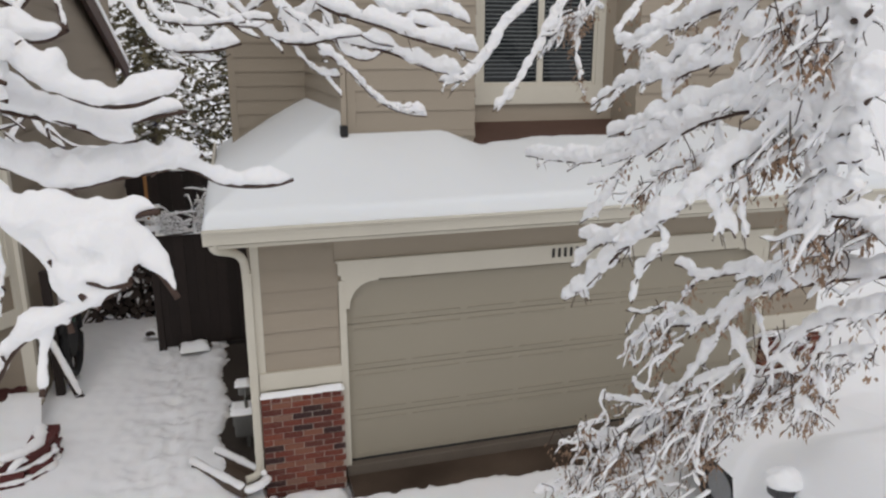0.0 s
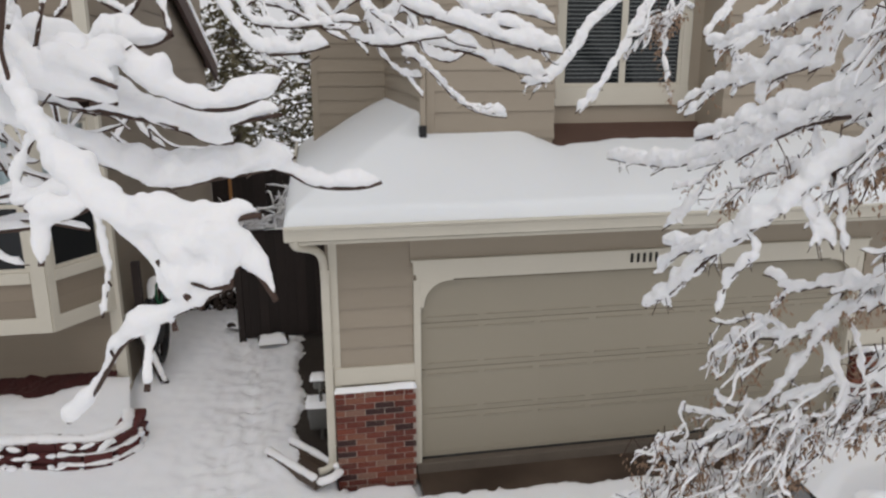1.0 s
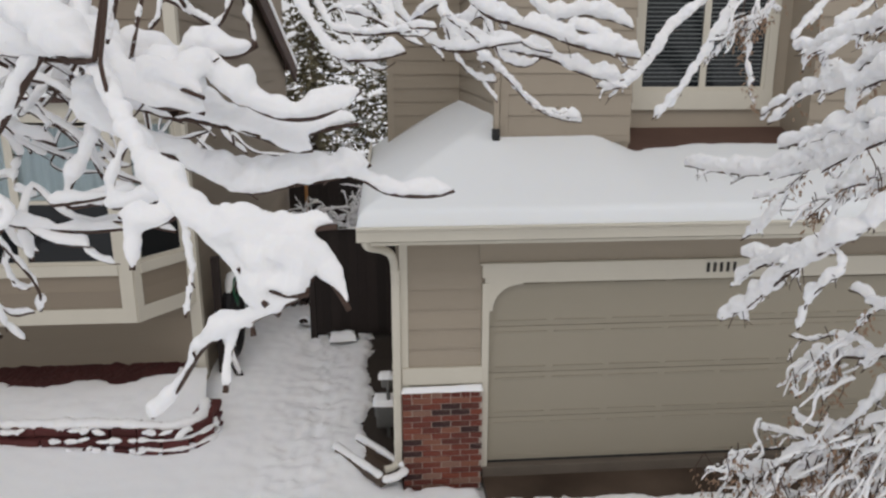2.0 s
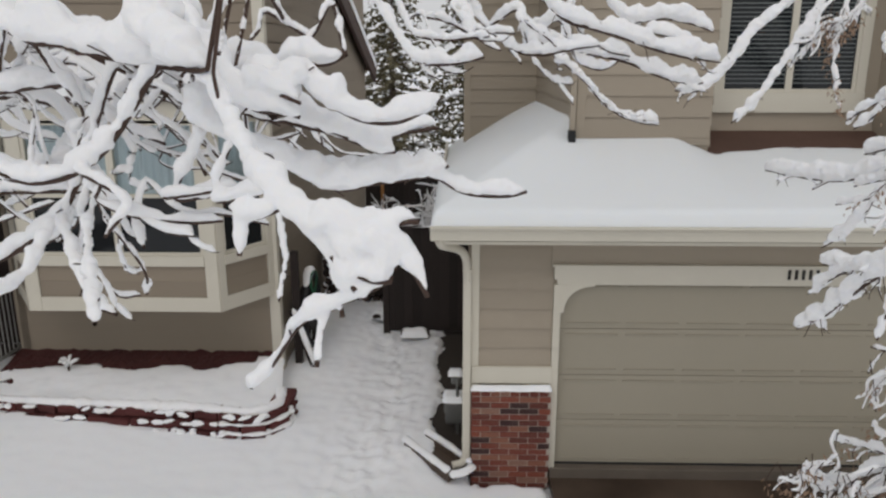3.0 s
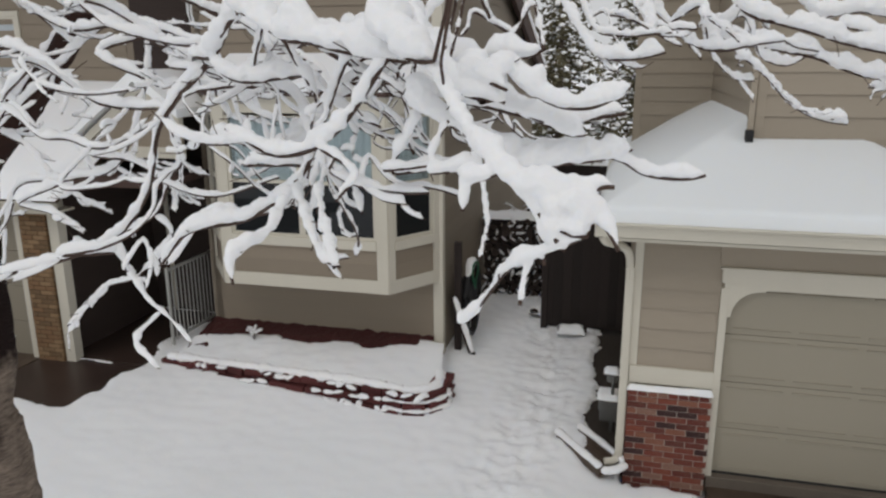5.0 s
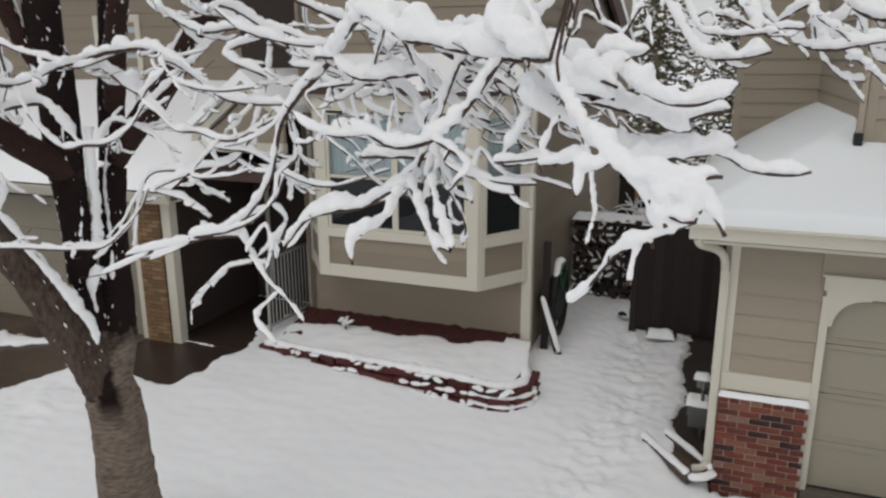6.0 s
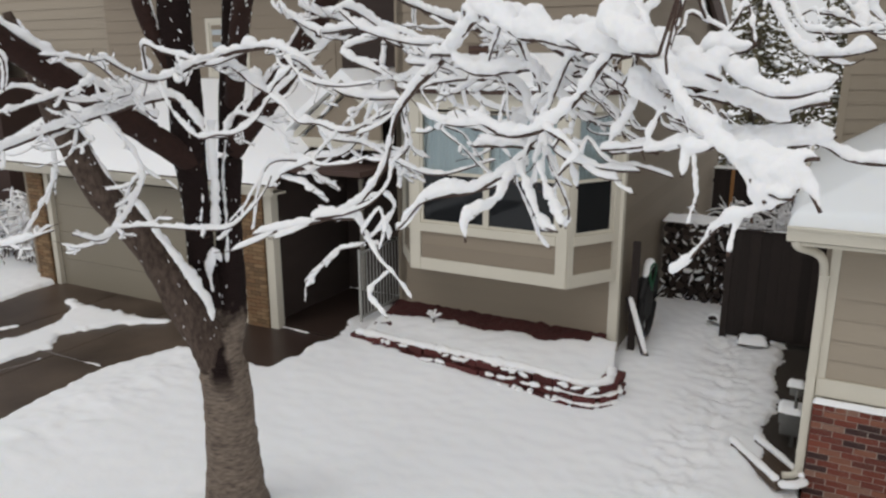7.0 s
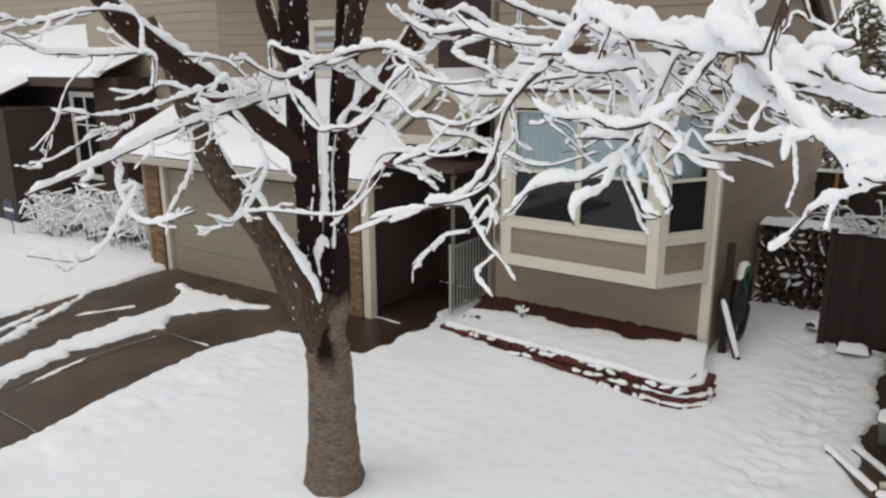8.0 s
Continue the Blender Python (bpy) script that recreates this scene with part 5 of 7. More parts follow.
    for _ in range(int(rng.integers(6, 12))):
        o = at + rng.normal(0, 0.02, 3) * np.array((1, 1, 1.6)) + np.array((0, 0, -0.03))
        a = rng.uniform(0, 6.28)
        s, w = rng.uniform(0.02, 0.036), rng.uniform(0.005, 0.010)
        u = np.array((math.cos(a), math.sin(a), 0.0)) * w
        d = np.array((rng.normal(0, 0.4), rng.normal(0, 0.4), -1.0)) * s
        n = np.cross(u, d)
        n = n / (np.linalg.norm(n) + 1e-9) * 0.003
        v = np.array([o, o + d * 0.45 + u + n, o + d, o + d * 0.45 - u + n])
        tree.leaves.add(v, np.array([[0, 1, 2, 3]]))


def seed_patch(tree, at, spread, count):
    """A thicket of seed stalks, each a short hanging twig with a little snow and its bunch."""
    rng, heap = tree.rng, Heap()
    at = np.array(at)
    for _ in range(count):
        c = at + np.clip(rng.normal(0, 0.85, 3), -1.4, 1.4) * spread
        q = curve_through([c + rng.normal(0, 0.03, 3) + (0, 0, 0.07), c + rng.normal(0, 0.015, 3), c + np.array((0, 0, -0.05))], 0.02)
        tree.twigs.add(*tube_arrays(q, np.linspace(0.003, 0.002, len(q)), 5))
        seed_cluster(tree, c)
        if rng.random() < 0.75:
            e = np.array((-0.05, 0.02, -0.055)) + rng.normal(0, 0.03, 3)
            r = curve_through([c - e * 0.9 + (0, 0, 0.03), c + rng.normal(0, 0.016, 3) + (0, 0, 0.025), c + e * 0.7 + rng.normal(0, 0.012, 3), c + e * 1.2 + (0, 0, -0.015)], 0.015)
            tree.twigs.add(*tube_arrays(r, np.full(len(r), 0.0025), 5))
            heap.add(*snow_tube(r, 0.003, rng.uniform(0.009, 0.019), tree.count + c[0] * 9, False, 0.6))
        tree.count += 1
    if heap.n:
        heap.link("snow", SNOW_FINE, tree.ob)["kind"] = "stuff"


CRUMB = bpy.data.textures.new("snow_crumb", "CLOUDS")
CRUMB.noise_scale, CRUMB.noise_depth = 0.026, 3
PUFF = bpy.data.textures.new("snow_puff", "CLOUDS")
PUFF.noise_scale, PUFF.noise_depth = 0.065, 1


def settle(heap, parent, voxel):
    """Links a heap of branch snow; with a voxel size its ridges melt together and take a crumbly skin."""
    ob = heap.link("snow", SNOW_FINE, parent)
    ob["kind"] = "stuff"
    if voxel:
        melt = ob.modifiers.new("melt", "REMESH")
        melt.mode, melt.voxel_size, melt.use_smooth_shade = "VOXEL", voxel, True
        soft = ob.modifiers.new("soften", "SMOOTH")
        soft.factor, soft.iterations = 0.5, 1
        for tex, strength in ((PUFF, voxel * 2.8), (CRUMB, voxel * 1.7)):
            d = ob.modifiers.new("crumble", "DISPLACE")
            d.texture, d.texture_coords, d.strength, d.mid_level = tex, "GLOBAL", strength, 0.5
    return ob


CLUMP, UPPER = Heap(), Heap()


def bough(tree, points, r0, r1, snow, twigs, twig_len, fine=False, bark=None, joined=True, pile=None):
    """A branch through a few points, with its ridge of snow and side twigs; its root is led back to the nearest limb."""
    pts = [np.array(p) for p in points]
    rng = tree.rng
    if joined and tree.bones:
        cloud = np.vstack(tree.bones)
        dist = np.linalg.norm(cloud - pts[0], axis=1)
        i = int(dist.argmin())
        if 0.03 < dist[i]:
            root = cloud[i]
            out = pts[0] - pts[1]
            out = out / (np.linalg.norm(out) + 1e-9)
            if dist[i] > 0.25:
                pts = [root, root * 0.45 + pts[0] * 0.55 + out * 0.12 * dist[i] + np.array((0, 0, 0.04 * dist[i]))] + pts
            else:
                pts = [root] + pts
    total = sum(np.linalg.norm(b - a) for a, b in zip(pts, pts[1:]))
    step = 0.012
    p = curve_through(pts, step)
    p = p + 0.35 * r0 * np.stack([wave(np.arange(len(p)) * step * 9, 1.3 + tree.count + c) for c in range(3)], 1)
    rad = np.linspace(r0, r1, len(p))
    v, f = tube_arrays(p, rad, 7 if r0 < 0.03 else 14, 1.0, None, 0.05, tree.count)
    limb = link_mesh("branch", v, f, bark or TWIG, tree.ob, True)
    tree.bones.append(p[:: max(1, len(p) // 25)])
    tree.count += 1
    heap = Heap() if pile is None else pile
    if snow > 0:
        heap.add(*snow_tube(p, r0, snow, tree.count * 1.37, not fine, 1.0, 0.92 if fine else 0.6))
    n = int(total * twigs * (1.5 if tree.droop else 1.35))
    tan = np.gradient(p, axis=0)
    for _ in range(n):
        i = int(rng.uniform(0.12, 0.98) * (len(p) - 1))
        t = tan[i] / (np.linalg.norm(tan[i]) + 1e-9)
        s = np.cross(t, (0, 0, 1.0)) * (1 if rng.random() < 0.5 else -1)
        d = t * rng.uniform(0.5, 0.95) + s * rng.uniform(0.3, 0.9) + np.array((0, 0, rng.uniform(-0.5, 0.05) if tree.droop else rng.uniform(-0.3, 0.3)))
        twig(tree, p[i], d, twig_len * (rng.uniform(0.3, 0.95) if tree.droop else rng.uniform(0.3, 1.1)), min(0.0035, r0 * 0.6), min(snow * 0.8, rng.uniform(0.024, 0.042) if tree.droop else rng.uniform(0.011, 0.019)), heap, 1 if twig_len < 0.2 else 0, 0.013 if fine else 0.006)
    if fine:
        # bare buds and stubs that poke out of the snow
        for _ in range(int(total * 3.5)):
            i = int(rng.uniform(0.1, 0.98) * (len(p) - 1))
            d = rng.normal(0, 0.7, 3) + np.array((0.1, -0.5, -0.2))
            d /= np.linalg.norm(d)
            q = curve_through([p[i], p[i] + d * snow * 1.1, p[i] + d * (snow * 1.25 + 0.012)], 0.01)
            tree.twigs.add(*tube_arrays(q, np.linspace(0.0022, 0.0017, len(q)), 5))
    if heap.n and pile is None:
        settle(heap, limb, 0.0085 if fine and tree.droop else 0.0065 if fine else 0.0)
    return limb


def trunk_part(tree, points, radii, name, bark, snow=0.0, sides=24):
    p = curve_through(points, 0.05)
    rad = np.interp(np.linspace(0, 1, len(p)), np.linspace(0, 1, len(radii)), radii)
    v, f = tube_arrays(p, rad, sides, 1.0, None, 0.03, 3 + tree.count)
    # ridges of the bark
    ctr = np.repeat(p, sides, 0)
    d = v - ctr
    n = np.array([noise.noise((q[0] * 14, q[1] * 14, q[2] * 2.2)) for q in v])
    v = ctr + d * (1 + 0.09 * n)[:, None]
    ob = link_mesh(name, v, f, bark, tree.ob, True)
    tree.bones.append(p[::2])
    tree.count += 1
    h = Heap()
    if name == "limb":
        # snow plastered along the upper side, and streaks of it caught in the bark
        tan = np.gradient(p, axis=0)
        tan /= np.linalg.norm(tan, axis=1)[:, None] + 1e-9
        up = np.array((0, 0, 1.0)) - tan[:, 2:] * tan + np.array((0.05, -0.03, 0))
        up /= np.linalg.norm(up, axis=1)[:, None] + 1e-9
        a = max(2, len(p) // 6)
        if len(p) - a > 4:
            q = curve_through((p + up * rad[:, None] * 0.86)[a::2], 0.02)
            h.add(*snow_tube(q, 0.0, max(snow, 0.03), 3.3 + tree.count, True, 1.0))
        for _ in range(int(len(p) * 2.2)):
            i = int(tree.rng.uniform(0.12, 0.95) * (len(p) - 4))
            d = tree.rng.normal(0, 1, 3)
            d -= d.dot(tan[i]) * tan[i]
            d /= np.linalg.norm(d) + 1e-9
            q = curve_through(p[i:i + 2] + d * rad[i:i + 2, None] * 0.985, 0.008)[:int(tree.rng.integers(3, 7))]
            w = tree.rng.uniform(0.0015, 0.009) * tree.rng.uniform(0.5, 1.0) * np.sin(np.linspace(0.2, 2.95, len(q)))
            h.add(*tube_arrays(q, w, 6, 1.0, None, 0.35, i))
    if h.n:
        h.link("snow", SNOW_FINE, ob)["kind"] = "stuff"
    return ob


ash_ob = thing("tree", "bare yard tree with a forked grey trunk and snow-laden boughs", "tree", (0, 0, 0))
ash = Tree(ash_ob, 11, False, False)
trunk_part(ash, [(-4.84, -3.16, -0.12), (-4.80, -3.20, 0.1), (-4.70, -3.30, 0.7), (-4.60, -3.40, 1.35), (-4.54, -3.49, 1.8), (-4.55, -3.50, 2.12)], [0.34, 0.275, 0.232, 0.216, 0.205, 0.12], "trunk", TRUNK_BARK)
trunk_part(ash, [(-4.55, -3.50, 1.6), (-4.56, -3.51, 1.88), (-4.61, -3.5, 2.24), (-4.68, -3.48, 2.64), (-4.71, -3.46, 3.05), (-4.73, -3.46, 3.45), (-4.75, -3.44, 3.83), (-4.76, -3.43, 4.2), (-4.78, -3.45, 4.6), (-4.7, -3.4, 6.2)], [0.09, 0.12, 0.11, 0.11, 0.128, 0.13, 0.125, 0.10, 0.08, 0.03], "limb", TRUNK_BARK)
trunk_part(ash, [(-4.57, -3.49, 1.5), (-4.56, -3.51, 1.76), (-4.61, -3.56, 2.04), (-4.71, -3.66, 2.31), (-4.83, -3.76, 2.68), (-4.97, -3.91, 3.04), (-5.07, -4.04, 3.27), (-5.15, -4.13, 3.54), (-5.22, -4.21, 3.84), (-5.26, -4.36, 4.3), (-5.3, -4.45, 4.6)], [0.12, 0.17, 0.17, 0.155, 0.14, 0.125, 0.115, 0.105, 0.095, 0.06, 0.03], "limb", BROWN_BARK, 0.04)
trunk_part(ash, [(-4.54, -3.47, 1.6), (-4.53, -3.45, 1.86), (-4.55, -3.34, 2.26), (-4.59, -3.26, 2.66), (-4.64, -3.17, 3.11), (-4.64, -3.1, 3.52), (-4.64, -3.04, 4.01), (-4.6, -3.0, 4.5), (-4.53, -3.0, 5.05), (-4.4, -2.9, 6.4)], [0.12, 0.15, 0.118, 0.10, 0.098, 0.10, 0.095, 0.09, 0.075, 0.03], "limb", TRUNK_BARK)
trunk_part(ash, [(-4.70, -3.44, 3.45), (-4.78, -3.77, 3.71), (-4.83, -4.27, 4.05), (-4.89, -4.86, 4.46), (-4.83, -5.18, 4.76), (-4.7, -5.9, 5.6)], [0.10, 0.10, 0.09, 0.075, 0.06, 0.02], "limb", WET_BARK, 0.06, 16)
trunk_part(ash, [(-4.65, -3.10, 3.52), (-4.29, -2.87, 4.06), (-3.95, -2.74, 4.58), (-3.67, -2.71, 5.02), (-3.2, -2.6, 5.9)], [0.10, 0.095, 0.085, 0.07, 0.03], "limb", WET_BARK, 0.05, 16)
trunk_part(ash, [(-4.76, -3.43, 4.07), (-4.90, -3.59, 4.53), (-4.94, -3.67, 4.97), (-5.0, -3.8, 5.8)], [0.07, 0.065, 0.055, 0.02], "limb", WET_BARK, 0.0, 14)
trunk_part(ash, [(-4.62, -3.05, 3.9), (-3.9, -3.6, 4.75), (-2.9, -4.3, 5.05), (-1.8, -4.9, 5.0), (-0.9, -5.2, 4.85)], [0.08, 0.07, 0.055, 0.035, 0.012], "limb", WET_BARK, 0.05, 14)
trunk_part(ash, [(-3.7, -3.75, 4.82), (-2.5, -3.6, 5.15), (-1.2, -3.7, 5.2), (0.0, -3.8, 5.0)], [0.05, 0.045, 0.03, 0.012], "limb", WET_BARK, 0.045, 12)

h = Heap()
fork = curve_through([(-4.45, -3.64, 2.21), (-4.48, -3.66, 2.38), (-4.56, -3.72, 2.56), (-4.64, -3.79, 2.76), (-4.72, -3.86, 2.94), (-4.79, -3.91, 3.12), (-4.90, -4.02, 3.35)], 0.015)
h.add(*snow_tube(fork, 0.0, 0.058, 77.0, False, 1.3, 0.7))
crack = curve_through([(-4.57, -3.36, 3.81), (-4.57, -3.38, 3.55), (-4.57, -3.38, 3.26), (-4.56, -3.42, 2.94)], 0.02)
h.add(*tube_arrays(crack, 0.036 * (1 + 0.5 * wave(np.arange(len(crack)) * 0.35, 4)), 8, 1.0, None, 0.2, 5))
puff = curve_through([(-4.57, -3.52, 2.54), (-4.56, -3.50, 2.64), (-4.54, -3.47, 2.70), (-4.50, -3.44, 2.66)], 0.015)
h.add(*snow_tube(puff, 0.0, 0.075, 41.0, False, 1.4, 0.8))
h.link("fork_snow", SNOW_FINE, ash_ob)

hung_ob = thing("tree", "drooping tree with dry brown seed clusters under heavy snow", "tree", (0, 0, 0))
hung = Tree(hung_ob, 23, True, True)
trunk_part(hung, [(7.6, -5.6, -0.15), (7.55, -5.6, 0.9), (7.4, -5.6, 2.0), (7.2, -5.5, 3.2)], [0.26, 0.2, 0.17, 0.15], "trunk", BARK)
trunk_part(hung, [(7.2, -5.5, 3.1), (6.2, -5.4, 4.4), (5.0, -5.3, 5.1), (3.8, -5.2, 5.2), (2.7, -5.2, 4.9)], [0.13, 0.11, 0.085, 0.06, 0.02], "limb", WET_BARK, 0.06, 14)
trunk_part(hung, [(7.2, -5.5, 3.0), (6.3, -4.8, 4.0), (5.2, -4.1, 4.4), (4.2, -3.6, 4.3), (3.4, -3.3, 3.9)], [0.12, 0.1, 0.08, 0.05, 0.02], "limb", WET_BARK, 0.05, 14)
trunk_part(hung, [(7.2, -5.5, 3.15), (6.4, -4.6, 5.0), (5.0, -3.6, 6.0), (3.4, -2.8, 6.1), (2.2, -2.6, 5.7)], [0.12, 0.1, 0.07, 0.05, 0.02], "limb", WET_BARK, 0.05, 14)

bough(ash, [(-0.636, -5.658, 4.304), (-0.566, -5.790, 4.234), (-0.508, -5.895, 4.179), (-0.458, -5.986, 4.138), (-0.414, -6.051, 4.107), (-0.370, -6.086, 4.077)], 0.0028, 0.004, 0.021, 0, 0.1, True, pile=CLUMP)
bough(ash, [(-0.370, -6.086, 4.075), (-0.332, -6.098, 4.051), (-0.311, -6.109, 4.018), (-0.290, -6.121, 3.982), (-0.264, -6.130, 3.964)], 0.0028, 0.004, 0.033, 0, 0.1, True, pile=CLUMP)
bough(ash, [(-0.451, -6.008, 4.137), (-0.414, -6.051, 4.107), (-0.370, -6.086, 4.077), (-0.335, -6.097, 4.051)], 0.0028, 0.004, 0.025, 0, 0.1, True, pile=CLUMP)
bough(ash, [(-0.293, -6.115, 4.043), (-0.257, -6.124, 4.029), (-0.220, -6.133, 4.010)], 0.0028, 0.004, 0.033, 0, 0.1, True, pile=CLUMP)
bough(ash, [(-0.283, -6.137, 4.004), (-0.253, -6.144, 3.994), (-0.228, -6.137, 3.993)], 0.0028, 0.004, 0.029, 0, 0.1, True, pile=CLUMP)
bough(ash, [(-0.320, -6.118, 4.059), (-0.295, -6.127, 4.036), (-0.269, -6.138, 4.007)], 0.0028, 0.004, 0.031, 0, 0.1, True, pile=CLUMP)
bough(ash, [(-0.362, -6.089, 4.071), (-0.329, -6.107, 4.056), (-0.310, -6.111, 4.050), (-0.283, -6.114, 4.053), (-0.250, -6.108, 4.054), (-0.216, -6.108, 4.069), (-0.190, -6.111, 4.072)], 0.0028, 0.004, 0.029, 0, 0.1, True, pile=CLUMP)
bough(ash, [(-0.342, -6.099, 4.083), (-0.317, -6.114, 4.075), (-0.294, -6.119, 4.068)], 0.0028, 0.004, 0.033, 0, 0.1, True, pile=CLUMP)
bough(ash, [(-0.293, -6.119, 4.029), (-0.263, -6.122, 4.031), (-0.233, -6.125, 4.035), (-0.211, -6.122, 4.018), (-0.191, -6.131, 3.994), (-0.177, -6.139, 3.971)], 0.0028, 0.004, 0.029, 0, 0.1, True, pile=CLUMP)
bough(ash, [(-0.263, -6.124, 4.024), (-0.244, -6.130, 4.011), (-0.227, -6.136, 3.996)], 0.0028, 0.004, 0.029, 0, 0.1, True, pile=CLUMP)
bough(ash, [(-0.312, -6.128, 4.026), (-0.293, -6.137, 4.000), (-0.277, -6.144, 3.981)], 0.0028, 0.004, 0.025, 0, 0.1, True, pile=CLUMP)
bough(ash, [(-0.227, -6.127, 3.993), (-0.253, -6.127, 3.978), (-0.280, -6.127, 3.967), (-0.314, -6.117, 3.946), (-0.351, -6.107, 3.927), (-0.378, -6.090, 3.899), (-0.402, -6.065, 3.862), (-0.434, -6.042, 3.815), (-0.468, -6.027, 3.779)], 0.0028, 0.004, 0.014, 0, 0.1, True, pile=CLUMP)
bough(ash, [(-0.320, -6.115, 3.951), (-0.344, -6.106, 3.936), (-0.358, -6.106, 3.927)], 0.0028, 0.004, 0.022, 0, 0.1, True, pile=CLUMP)
bough(ash, [(-0.320, -6.116, 3.948), (-0.331, -6.112, 3.917), (-0.336, -6.119, 3.890), (-0.340, -6.126, 3.860)], 0.0028, 0.004, 0.011, 0, 0.1, True, pile=CLUMP)
bough(ash, [(-0.302, -6.118, 3.948), (-0.300, -6.122, 3.934)], 0.0028, 0.004, 0.011, 0, 0.1, True, pile=CLUMP)
bough(ash, [(-0.388, -6.082, 4.084), (-0.419, -6.081, 4.071), (-0.443, -6.079, 4.067), (-0.449, -6.083, 4.048), (-0.451, -6.092, 4.016)], 0.0028, 0.004, 0.018, 0, 0.1, True, pile=CLUMP)
bough(ash, [(-0.433, -6.078, 4.077), (-0.467, -6.072, 4.082)], 0.0028, 0.004, 0.016, 0, 0.1, True, pile=CLUMP)
bough(ash, [(-0.50, -5.72, 4.06), (-0.47, -5.76, 3.94), (-0.47, -5.77, 3.89), (-0.48, -5.78, 3.84)], 0.003, 0.002, 0.012, 0, 0.1, True)
bough(ash, [(-0.66, -5.61, 4.30), (-0.61, -5.66, 4.24), (-0.56, -5.67, 4.21), (-0.52, -5.66, 4.19), (-0.48, -5.66, 4.19), (-0.45, -5.65, 4.18)], 0.005, 0.004, 0.046, 1, 0.12, True, pile=UPPER)
bough(ash, [(-0.53, -5.67, 4.24), (-0.49, -5.68, 4.23), (-0.44, -5.69, 4.21)], 0.005, 0.004, 0.036, 1, 0.12, True, pile=UPPER)
bough(ash, [(-0.68, -5.45, 4.30), (-0.62, -5.46, 4.28), (-0.58, -5.44, 4.28), (-0.54, -5.43, 4.27)], 0.005, 0.004, 0.030, 1, 0.12, True, pile=UPPER)
bough(ash, [(-0.55, -5.43, 4.28), (-0.49, -5.42, 4.28), (-0.43, -5.43, 4.28), (-0.39, -5.43, 4.30)], 0.005, 0.004, 0.032, 1, 0.12, True, pile=UPPER)
bough(ash, [(-0.45, -5.61, 4.26), (-0.41, -5.63, 4.22), (-0.37, -5.63, 4.19), (-0.32, -5.63, 4.17), (-0.26, -5.64, 4.17), (-0.21, -5.63, 4.19), (-0.17, -5.63, 4.22)], 0.004, 0.004, 0.031, 1, 0.12, True, pile=UPPER)
bough(ash, [(-0.64, -5.50, 4.20), (-0.57, -5.51, 4.17), (-0.51, -5.52, 4.16), (-0.46, -5.53, 4.15), (-0.41, -5.54, 4.14), (-0.36, -5.53, 4.12), (-0.31, -5.55, 4.10), (-0.27, -5.55, 4.10)], 0.005, 0.004, 0.040, 1, 0.12, True, pile=UPPER)
bough(ash, [(-0.47, -5.54, 4.17), (-0.42, -5.55, 4.15), (-0.37, -5.55, 4.13)], 0.005, 0.004, 0.036, 1, 0.12, True, pile=UPPER)
bough(ash, [(-0.36, -5.53, 4.14), (-0.31, -5.53, 4.13), (-0.24, -5.52, 4.14), (-0.18, -5.53, 4.15)], 0.005, 0.004, 0.025, 1, 0.12, True, pile=UPPER)
bough(ash, [(-0.69, -5.56, 4.17), (-0.64, -5.56, 4.14), (-0.57, -5.54, 4.10), (-0.53, -5.52, 4.08), (-0.49, -5.51, 4.05), (-0.44, -5.51, 4.03), (-0.40, -5.51, 4.01), (-0.33, -5.49, 4.02), (-0.26, -5.49, 4.03), (-0.21, -5.48, 4.04), (-0.16, -5.47, 4.06)], 0.005, 0.004, 0.036, 1, 0.12, True, pile=UPPER)
bough(ash, [(-0.43, -5.49, 4.05), (-0.37, -5.49, 4.04), (-0.31, -5.49, 4.04)], 0.005, 0.004, 0.026, 1, 0.12, True, pile=UPPER)
bough(ash, [(-0.22, -5.47, 4.04), (-0.18, -5.47, 4.03), (-0.13, -5.46, 4.00), (-0.08, -5.46, 3.99), (-0.02, -5.46, 3.99), (0.02, -5.46, 4.00)], 0.005, 0.004, 0.024, 1, 0.12, True, pile=UPPER)
bough(ash, [(-0.668, -5.711, 4.285), (-0.620, -5.752, 4.271), (-0.584, -5.777, 4.274)], 0.008, 0.004, 0.044, 1, 0.12, True, pile=UPPER)
bough(ash, [(-0.75, -5.63, 4.34), (-0.68, -5.68, 4.30), (-0.62, -5.73, 4.28)], 0.008, 0.004, 0.048, 1, 0.12, True, pile=UPPER)
bough(ash, [(-0.537, -5.794, 4.433), (-0.544, -5.811, 4.362), (-0.551, -5.827, 4.299), (-0.554, -5.834, 4.271), (-0.545, -5.846, 4.227)], 0.0045, 0.0035, 0.000, 0, 0.1, True)
bough(ash, [(-0.541, -5.750, 4.400), (-0.551, -5.764, 4.342), (-0.555, -5.795, 4.300)], 0.004, 0.003, 0.008, 0, 0.1, True)
bough(ash, [(-0.43, -5.34, 4.42), (-0.46, -5.38, 4.36), (-0.49, -5.40, 4.32), (-0.51, -5.42, 4.29)], 0.006, 0.005, 0.012, 0, 0.1, True)
bough(ash, [(-0.59, -5.32, 4.40), (-0.60, -5.35, 4.36), (-0.62, -5.38, 4.33)], 0.005, 0.004, 0.010, 0, 0.1, True)
bough(ash, [(-0.98, -5.21, 4.25), (-0.84, -5.34, 4.22), (-0.75, -5.42, 4.18), (-0.67, -5.48, 4.16)], 0.006, 0.004, 0.014, 2, 0.2)
bough(ash, [(-0.69, -5.56, 4.27), (-0.69, -5.57, 4.22), (-0.66, -5.59, 4.17)], 0.005, 0.004, 0.008, 1, 0.15)
